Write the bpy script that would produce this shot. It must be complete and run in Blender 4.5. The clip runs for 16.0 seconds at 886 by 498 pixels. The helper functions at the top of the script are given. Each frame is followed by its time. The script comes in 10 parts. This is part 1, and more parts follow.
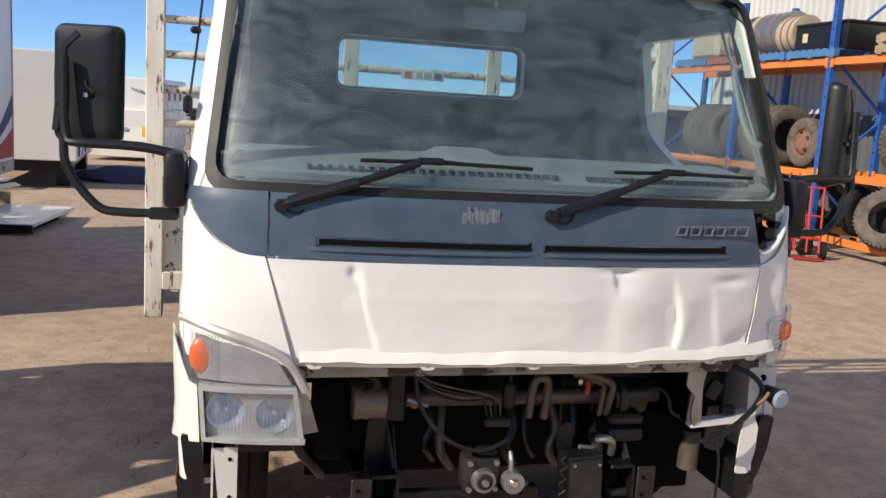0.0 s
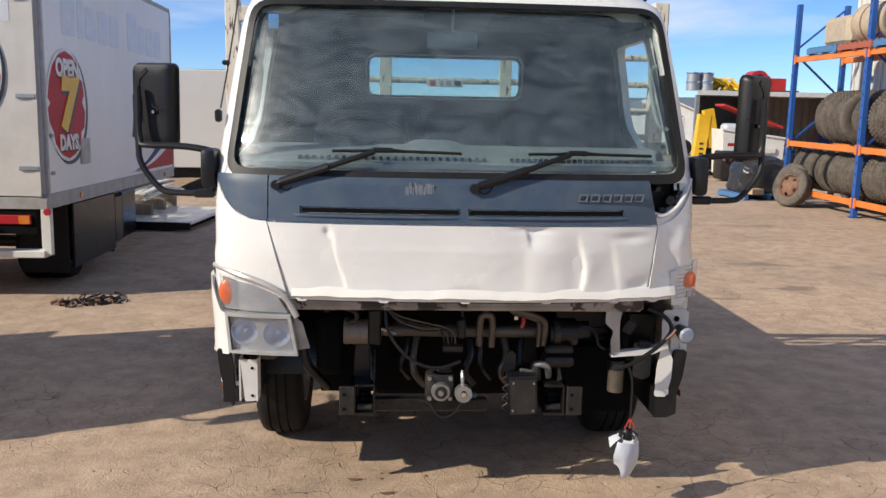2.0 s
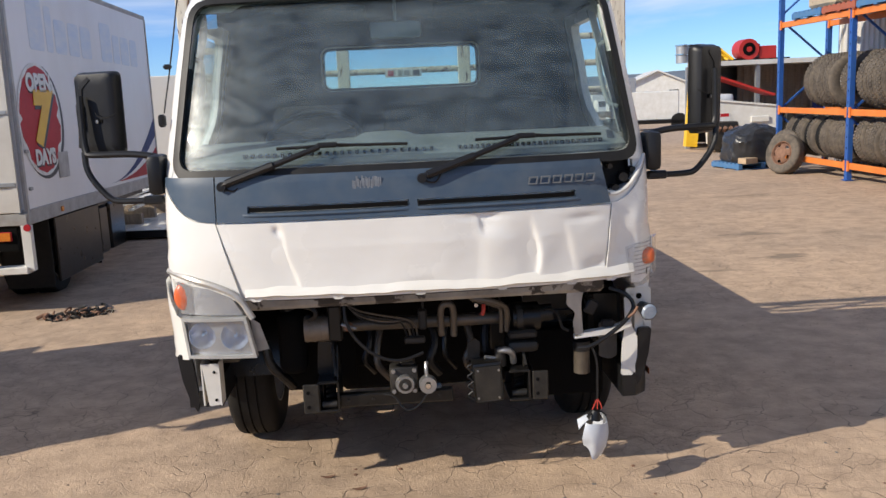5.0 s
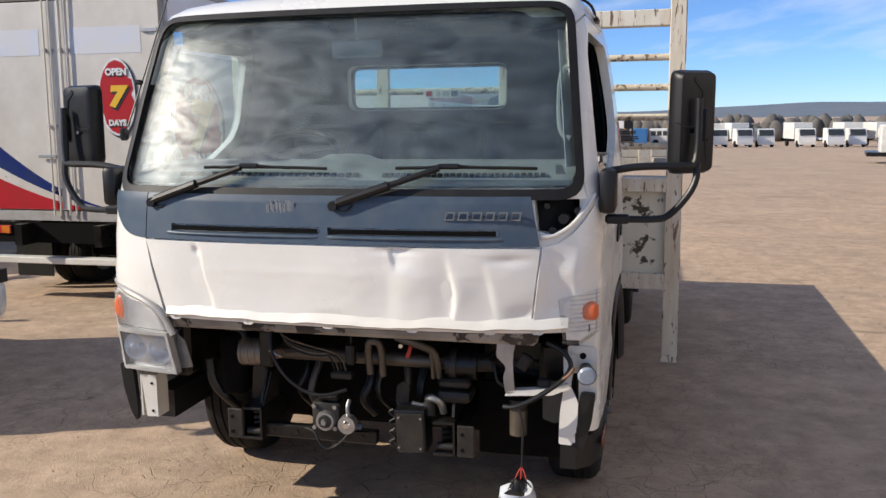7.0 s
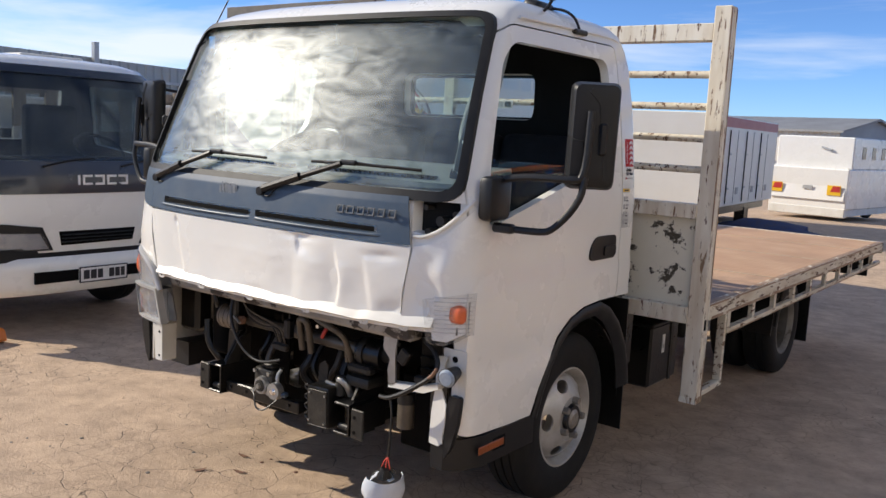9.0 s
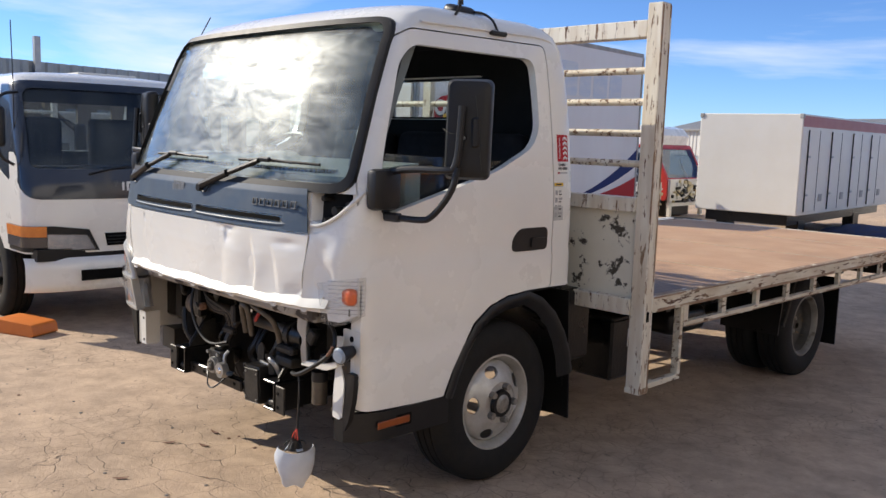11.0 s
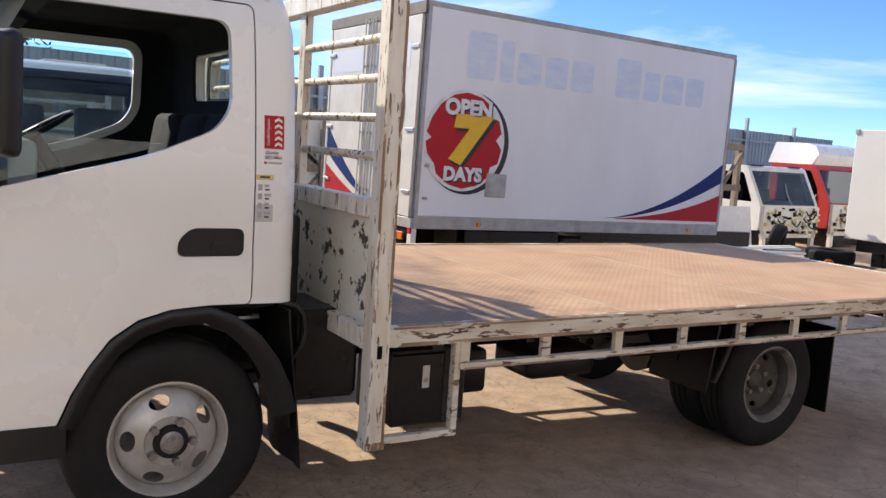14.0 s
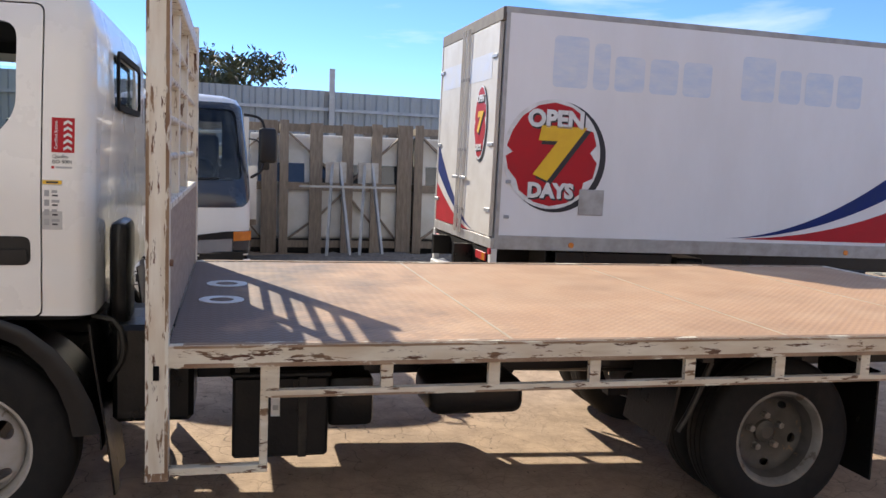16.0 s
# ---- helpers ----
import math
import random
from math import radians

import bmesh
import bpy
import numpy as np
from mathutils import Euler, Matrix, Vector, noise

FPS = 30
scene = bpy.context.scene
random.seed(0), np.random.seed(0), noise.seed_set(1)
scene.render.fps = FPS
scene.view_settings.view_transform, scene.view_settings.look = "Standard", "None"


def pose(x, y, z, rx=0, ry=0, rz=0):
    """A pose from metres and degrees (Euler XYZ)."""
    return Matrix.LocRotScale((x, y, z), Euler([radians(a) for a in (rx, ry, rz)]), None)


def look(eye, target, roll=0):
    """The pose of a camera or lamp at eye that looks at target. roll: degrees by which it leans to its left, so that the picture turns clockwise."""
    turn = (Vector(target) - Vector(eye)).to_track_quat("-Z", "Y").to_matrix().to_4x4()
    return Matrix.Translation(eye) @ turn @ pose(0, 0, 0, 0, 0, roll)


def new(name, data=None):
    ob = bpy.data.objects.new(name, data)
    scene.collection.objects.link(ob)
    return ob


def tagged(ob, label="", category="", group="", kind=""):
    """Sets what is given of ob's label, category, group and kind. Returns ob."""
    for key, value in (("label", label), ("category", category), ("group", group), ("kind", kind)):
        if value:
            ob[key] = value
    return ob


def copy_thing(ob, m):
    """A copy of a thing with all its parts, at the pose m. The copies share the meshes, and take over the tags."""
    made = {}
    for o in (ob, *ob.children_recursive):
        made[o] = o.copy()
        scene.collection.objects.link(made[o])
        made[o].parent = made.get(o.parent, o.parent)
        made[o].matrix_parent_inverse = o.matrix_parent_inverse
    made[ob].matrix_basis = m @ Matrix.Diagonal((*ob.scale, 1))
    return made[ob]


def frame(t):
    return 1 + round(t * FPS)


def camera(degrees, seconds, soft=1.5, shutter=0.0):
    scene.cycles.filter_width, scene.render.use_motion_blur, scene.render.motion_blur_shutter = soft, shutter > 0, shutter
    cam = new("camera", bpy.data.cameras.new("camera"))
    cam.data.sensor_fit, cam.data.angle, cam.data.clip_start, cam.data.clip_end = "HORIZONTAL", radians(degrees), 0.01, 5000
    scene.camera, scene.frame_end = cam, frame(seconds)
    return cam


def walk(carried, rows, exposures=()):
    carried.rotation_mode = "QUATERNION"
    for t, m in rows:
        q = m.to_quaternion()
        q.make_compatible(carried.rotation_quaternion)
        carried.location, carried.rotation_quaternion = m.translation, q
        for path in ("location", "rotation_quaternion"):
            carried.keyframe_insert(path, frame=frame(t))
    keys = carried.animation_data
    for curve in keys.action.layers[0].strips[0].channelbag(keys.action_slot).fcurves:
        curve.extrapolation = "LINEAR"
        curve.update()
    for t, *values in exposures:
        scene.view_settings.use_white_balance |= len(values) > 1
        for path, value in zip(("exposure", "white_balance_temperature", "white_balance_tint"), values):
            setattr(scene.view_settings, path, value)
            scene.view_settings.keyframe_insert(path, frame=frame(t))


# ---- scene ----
cam = camera(54.6, 16.0)
METRES, EYE, TILT, LEAN, TURN = 9.1, 1.60, 0.0, 0.0, -14.4
ROWS = [
    (0.0, 0.0, 0.0, 0.0, 0.57, -9.12, -3.54),
    (0.5, 0.0356, -0.0222, -0.0018, 8.11, -8.49, -3.31),
    (1.0, 0.0563, -0.052, -0.0001, 9.65, -8.63, -1.14),
    (1.5, 0.0708, -0.0721, 0.0036, 9.95, -9.33, -1.09),
    (2.0, 0.0886, -0.0853, 0.0037, 11.3, -9.51, -1.16),
    (2.5, 0.0904, -0.0885, 0.0049, 11.39, -9.15, -0.25),
    (3.0, 0.0892, -0.0886, 0.0052, 10.85, -8.65, 0.17),
    (3.5, 0.0881, -0.0883, 0.005, 10.99, -8.68, 0.19),
    (4.0, 0.0889, -0.0888, 0.005, 11.59, -9.0, 0.4),
    (4.5, 0.0978, -0.0888, 0.0045, 11.33, -9.72, 1.46),
    (5.0, 0.1099, -0.0777, 0.0032, 11.08, -10.22, 2.55),
    (7.5, 0.2629, 0.0155, 0.0027, 35.63, -8.06, -1.32),
    (8.0, 0.2961, 0.0376, 0.0006, 42.67, -7.72, -3.09),
    (8.5, 0.3279, 0.0625, 0.0011, 47.58, -7.34, -3.01),
    (9.0, 0.3692, 0.0921, -0.0007, 51.27, -7.81, -2.93),
    (11.5, 0.4433, 0.182, -0.0032, 60.88, -7.32, -1.65),
    (12.0, 0.4414, 0.2209, -0.0025, 62.35, -7.56, -1.62),
    (12.5, 0.4512, 0.2642, -0.0039, 65.72, -7.71, -1.63),
    (13.0, 0.4498, 0.3047, -0.0072, 69.82, -7.7, -2.7),
    (13.5, 0.4501, 0.351, -0.0055, 71.75, -7.37, -3.03),
    (14.0, 0.4546, 0.4003, -0.0059, 73.92, -7.13, -3.67),
    (14.5, 0.4454, 0.4468, -0.0077, 75.87, -7.19, -3.35),
    (15.0, 0.4446, 0.4954, -0.0093, 79.4, -7.15, -1.94),
    (15.5, 0.4393, 0.5381, -0.0108, 83.93, -6.91, -2.57),
    (16.0, 0.4286, 0.5846, -0.0096, 90.72, -6.14, -2.05),
]
EXPOSURES = [(0.0, 0.55, 6520, 10), (3.5, 0.55, 6520, 10), (5.2, 0.55, 6520, 10), (7.5, 0.62, 6520, 10), (9.0, 0.66, 6520, 10), (11.5, 0.76, 6520, 10), (13.0, 1.0, 6520, 10), (14.5, 1.08, 6520, 10), (16.0, 1.04, 6520, 10)]
walk(cam, [(t, pose(0, 0, EYE, TILT, LEAN, TURN) @ pose(METRES * x, METRES * y, METRES * z, 90 + pitch, roll, yaw)) for t, x, y, z, yaw, pitch, roll in ROWS], EXPOSURES)

# ---- sky, sun ----
SUN = Vector((-2.01, -0.80, 1.30)).normalized()
world = bpy.data.worlds.new("sky")
scene.world = world
world.use_nodes = True
wn, wl = world.node_tree.nodes, world.node_tree.links
wn.clear()
w_out = wn.new("ShaderNodeOutputWorld")
w_bg = wn.new("ShaderNodeBackground")
w_sky = wn.new("ShaderNodeTexSky")
w_sky.sky_type = "NISHITA"
w_sky.sun_disc = False
w_sky.sun_elevation = math.asin(SUN.z)
w_sky.sun_rotation = math.atan2(SUN.x, SUN.y)
w_sky.altitude = 3000
w_sky.air_density, w_sky.dust_density, w_sky.ozone_density = 1.0, 0.05, 4.0
# thin streaks of cloud, the same all round
w_geo = wn.new("ShaderNodeTexCoord")
w_map = wn.new("ShaderNodeMapping")
w_map.inputs["Scale"].default_value = (1.1, 1.1, 6.5)
w_map.inputs["Location"].default_value = (3.1, 1.7, 0.4)
w_noise = wn.new("ShaderNodeTexNoise")
w_noise.inputs["Scale"].default_value = 1.5
w_noise.inputs["Detail"].default_value = 7
w_noise.inputs["Roughness"].default_value = 0.55
w_noise.inputs["Distortion"].default_value = 0.35
w_ramp = wn.new("ShaderNodeValToRGB")
w_ramp.color_ramp.elements[0].position = 0.55
w_ramp.color_ramp.elements[1].position = 0.72
w_ramp.color_ramp.elements[1].color = (0.85, 0.85, 0.85, 1)
w_mix = wn.new("ShaderNodeMixRGB")
w_mix.inputs["Color2"].default_value = (5.2, 5.5, 6.0, 1)
wl.new(w_geo.outputs["Generated"], w_map.inputs["Vector"])
wl.new(w_map.outputs["Vector"], w_noise.inputs["Vector"])
wl.new(w_noise.outputs["Fac"], w_ramp.inputs["Fac"])
wl.new(w_ramp.outputs["Color"], w_mix.inputs["Fac"])
w_tint = wn.new("ShaderNodeMixRGB")
w_tint.blend_type = "MULTIPLY"
w_tint.inputs["Fac"].default_value = 1.0
w_tint.inputs["Color2"].default_value = (0.56, 0.69, 0.88, 1)
wl.new(w_sky.outputs["Color"], w_tint.inputs["Color1"])
wl.new(w_tint.outputs["Color"], w_mix.inputs["Color1"])
# small mottled clouds higher up, thinner overhead
w_high = wn.new("ShaderNodeTexNoise")
w_high.inputs["Scale"].default_value, w_high.inputs["Detail"].default_value = 7.5, 8
w_high.inputs["Roughness"].default_value, w_high.inputs["Distortion"].default_value = 0.60, 0.5
w_flat = wn.new("ShaderNodeMapping")
w_flat.inputs["Scale"].default_value = (1.0, 1.0, 1.7)
wl.new(w_geo.outputs["Generated"], w_flat.inputs["Vector"])
wl.new(w_flat.outputs["Vector"], w_high.inputs["Vector"])
w_spot = wn.new("ShaderNodeMapRange")
w_spot.inputs["From Min"].default_value, w_spot.inputs["From Max"].default_value = 0.40, 0.66
wl.new(w_high.outputs["Fac"], w_spot.inputs["Value"])
w_sep = wn.new("ShaderNodeSeparateXYZ")
wl.new(w_geo.outputs["Generated"], w_sep.inputs["Vector"])
w_up = wn.new("ShaderNodeMapRange")
w_up.inputs["From Min"].default_value, w_up.inputs["From Max"].default_value = 0.26, 0.55
wl.new(w_sep.outputs["Z"], w_up.inputs["Value"])
w_cover = wn.new("ShaderNodeMath")
w_cover.operation = "MULTIPLY"
wl.new(w_spot.outputs["Result"], w_cover.inputs[0])
w_thin = wn.new("ShaderNodeMapRange")
w_thin.inputs["From Min"].default_value, w_thin.inputs["From Max"].default_value = 0.60, 0.92
w_thin.inputs["To Min"].default_value, w_thin.inputs["To Max"].default_value = 0.62, 0.22
wl.new(w_sep.outputs["Z"], w_thin.inputs["Value"])
w_band = wn.new("ShaderNodeMath")
w_band.operation = "MULTIPLY"
wl.new(w_up.outputs["Result"], w_band.inputs[0])
wl.new(w_thin.outputs["Result"], w_band.inputs[1])
wl.new(w_band.outputs["Value"], w_cover.inputs[1])
w_top = wn.new("ShaderNodeMixRGB")
w_top.inputs["Color2"].default_value = (5.0, 5.5, 6.3, 1)
wl.new(w_cover.outputs["Value"], w_top.inputs["Fac"])
wl.new(w_mix.outputs["Color"], w_top.inputs["Color1"])
wl.new(w_top.outputs["Color"], w_bg.inputs["Color"])
wl.new(w_bg.outputs["Background"], w_out.inputs["Surface"])
w_bg.inputs["Strength"].default_value = 0.115

sun_data = bpy.data.lights.new("sun", "SUN")
sun_data.energy = 3.55
sun_data.angle = radians(0.53)
sun_data.color = (1.0, 0.91, 0.77)
sun = new("sun", sun_data)
sun.matrix_world = look(SUN * 40, (0, 0, 0))


# ---- materials ----


def mat(name, c1, c2=None, rough=0.5, metal=0.0, scale=4.0, bump=0.0, bscale=80.0, spots=None, spot_scale=6.0,
        spot_at=0.62, spot_rough=0.85, coat=0.0, vary=0.12, piece=0.0, stretch=(1, 1, 1), dust=None, spec=0.5):
    """A surface: two tones in large patches, fine grain, spots of another colour with a shape of their own, and relief."""
    m = bpy.data.materials.new(name)
    m.use_nodes = True
    n, l = m.node_tree.nodes, m.node_tree.links
    b = n["Principled BSDF"]
    c2 = c2 or tuple(max(0.0, v * (1 - vary)) for v in c1)
    tc = n.new("ShaderNodeTexCoord")
    mp = n.new("ShaderNodeMapping")
    mp.inputs["Scale"].default_value = stretch
    l.new(tc.outputs["Object"], mp.inputs["Vector"])
    n1 = n.new("ShaderNodeTexNoise")
    n1.inputs["Scale"].default_value, n1.inputs["Detail"].default_value = scale, 7
    n1.inputs["Roughness"].default_value = 0.62
    l.new(mp.outputs["Vector"], n1.inputs["Vector"])
    r1 = n.new("ShaderNodeValToRGB")
    r1.color_ramp.elements[0].position, r1.color_ramp.elements[1].position = 0.33, 0.67
    r1.color_ramp.elements[0].color, r1.color_ramp.elements[1].color = (*c1, 1), (*c2, 1)
    l.new(n1.outputs["Fac"], r1.inputs["Fac"])
    col = r1.outputs["Color"]
    fine = n.new("ShaderNodeTexNoise")
    fine.inputs["Scale"].default_value, fine.inputs["Detail"].default_value = bscale, 5
    l.new(mp.outputs["Vector"], fine.inputs["Vector"])
    rough_out = n.new("ShaderNodeMapRange")
    rough_out.inputs["To Min"].default_value, rough_out.inputs["To Max"].default_value = max(0.02, rough - 0.1), min(1, rough + 0.1)
    l.new(n1.outputs["Fac"], rough_out.inputs["Value"])
    r_sock = rough_out.outputs["Result"]
    if piece:
        info = n.new("ShaderNodeObjectInfo")
        hs = n.new("ShaderNodeHueSaturation")
        mr = n.new("ShaderNodeMapRange")
        mr.inputs["To Min"].default_value, mr.inputs["To Max"].default_value = 1 - piece, 1 + piece
        l.new(info.outputs["Random"], mr.inputs["Value"])
        l.new(mr.outputs["Result"], hs.inputs["Value"])
        l.new(col, hs.inputs["Color"])
        col = hs.outputs["Color"]
    for extra in ([spots] if spots else []):
        sp = n.new("ShaderNodeTexNoise")
        sp.inputs["Scale"].default_value, sp.inputs["Detail"].default_value = spot_scale, 9
        sp.inputs["Roughness"].default_value = 0.68
        l.new(mp.outputs["Vector"], sp.inputs["Vector"])
        rs = n.new("ShaderNodeValToRGB")
        rs.color_ramp.elements[0].position, rs.color_ramp.elements[1].position = spot_at, spot_at + 0.03
        l.new(sp.outputs["Fac"], rs.inputs["Fac"])
        mx = n.new("ShaderNodeMixRGB")
        mx.inputs["Color2"].default_value = (*extra, 1)
        l.new(rs.outputs["Color"], mx.inputs["Fac"])
        l.new(col, mx.inputs["Color1"])
        col = mx.outputs["Color"]
        mr2 = n.new("ShaderNodeMixRGB")
        l.new(rs.outputs["Color"], mr2.inputs["Fac"])
        l.new(r_sock, mr2.inputs["Color1"])
        mr2.inputs["Color2"].default_value = (spot_rough,) * 3 + (1,)
        r_sock = mr2.outputs["Color"]
    if dust:
        dn = n.new("ShaderNodeTexNoise")
        dn.inputs["Scale"].default_value, dn.inputs["Detail"].default_value = scale * 2.7, 8
        l.new(mp.outputs["Vector"], dn.inputs["Vector"])
        rd = n.new("ShaderNodeValToRGB")
        rd.color_ramp.elements[0].position, rd.color_ramp.elements[1].position = 0.40, 0.80
        rd.color_ramp.elements[1].color = (0.6, 0.6, 0.6, 1)
        l.new(dn.outputs["Fac"], rd.inputs["Fac"])
        md = n.new("ShaderNodeMixRGB")
        md.inputs["Color2"].default_value = (*dust, 1)
        l.new(rd.outputs["Color"], md.inputs["Fac"])
        l.new(col, md.inputs["Color1"])
        col = md.outputs["Color"]
    l.new(col, b.inputs["Base Color"])
    l.new(r_sock, b.inputs["Roughness"])
    b.inputs["Metallic"].default_value = metal
    b.inputs["Coat Weight"].default_value = coat
    b.inputs["Coat Roughness"].default_value = 0.08
    b.inputs["Specular IOR Level"].default_value = spec
    if bump:
        bp = n.new("ShaderNodeBump")
        bp.inputs["Strength"].default_value, bp.inputs["Distance"].default_value = bump, 0.01
        l.new(fine.outputs["Fac"], bp.inputs["Height"])
        l.new(bp.outputs["Normal"], b.inputs["Normal"])
    return m


def glass(name, tint, rough=0.0, alpha=0.25, haze=None):
    """A thin pane: clear with a tint, with a real mirror gloss on top; haze adds dirt in streaks drawn like reflected
    clouds.
    """
    m = bpy.data.materials.new(name)
    m.use_nodes = True
    n, l = m.node_tree.nodes, m.node_tree.links
    n.clear()
    out = n.new("ShaderNodeOutputMaterial")
    tr = n.new("ShaderNodeBsdfTransparent")
    tr.inputs["Color"].default_value = (*tint, 1)
    gl = n.new("ShaderNodeBsdfGlossy")
    gl.inputs["Roughness"].default_value = rough
    # the same mirror share on both faces of the thin pane: 0.04 head on, rising at a glance
    lw = n.new("ShaderNodeLayerWeight")
    lw.inputs["Blend"].default_value = 0.5
    pw = n.new("ShaderNodeMath")
    pw.operation = "POWER"
    pw.inputs[1].default_value = 5.0
    l.new(lw.outputs["Facing"], pw.inputs[0])
    fr = n.new("ShaderNodeMath")
    fr.operation = "MULTIPLY_ADD"
    fr.inputs[1].default_value, fr.inputs[2].default_value = 0.96, 0.04
    l.new(pw.outputs["Value"], fr.inputs[0])
    mix = n.new("ShaderNodeMixShader")
    l.new(fr.outputs["Value"], mix.inputs["Fac"])
    l.new(tr.outputs["BSDF"], mix.inputs[1])
    l.new(gl.outputs["BSDF"], mix.inputs[2])
    last = mix.outputs["Shader"]
    if haze:
        col, amount, sc = haze
        di = n.new("ShaderNodeBsdfDiffuse")
        di.inputs["Color"].default_value = (*col, 1)
        tc = n.new("ShaderNodeTexCoord")
        no = n.new("ShaderNodeTexNoise")
        no.inputs["Scale"].default_value, no.inputs["Detail"].default_value = sc, 8
        no.inputs["Roughness"].default_value, no.inputs["Distortion"].default_value = 0.62, 1.1
        # slanted, stretched pattern: imitates cloud reflections within the dirt
        mp = n.new("ShaderNodeMapping")
        mp.inputs["Rotation"].default_value = (0.0, radians(25), 0.0)
        mp.inputs["Scale"].default_value = (0.55, 1.0, 1.25)
        l.new(tc.outputs["Object"], mp.inputs["Vector"])
        l.new(mp.outputs["Vector"], no.inputs["Vector"])
        mr = n.new("ShaderNodeMapRange")
        mr.inputs["From Min"].default_value, mr.inputs["From Max"].default_value = 0.35, 0.75
        mr.inputs["To Min"].default_value, mr.inputs["To Max"].default_value = amount * 0.25, amount
        l.new(no.outputs["Fac"], mr.inputs["Value"])
        m2 = n.new("ShaderNodeMixShader")
        l.new(mr.outputs["Result"], m2.inputs["Fac"])
        l.new(last, m2.inputs[1])
        gd = n.new("ShaderNodeBsdfGlossy")
        gd.inputs["Roughness"].default_value = 0.40
        md = n.new("ShaderNodeMixShader")
        md.inputs["Fac"].default_value = 0.42
        l.new(di.outputs["BSDF"], md.inputs[1])
        l.new(gd.outputs["BSDF"], md.inputs[2])
        l.new(md.outputs["Shader"], m2.inputs[2])
        last = m2.outputs["Shader"]
    l.new(last, out.inputs["Surface"])
    return m


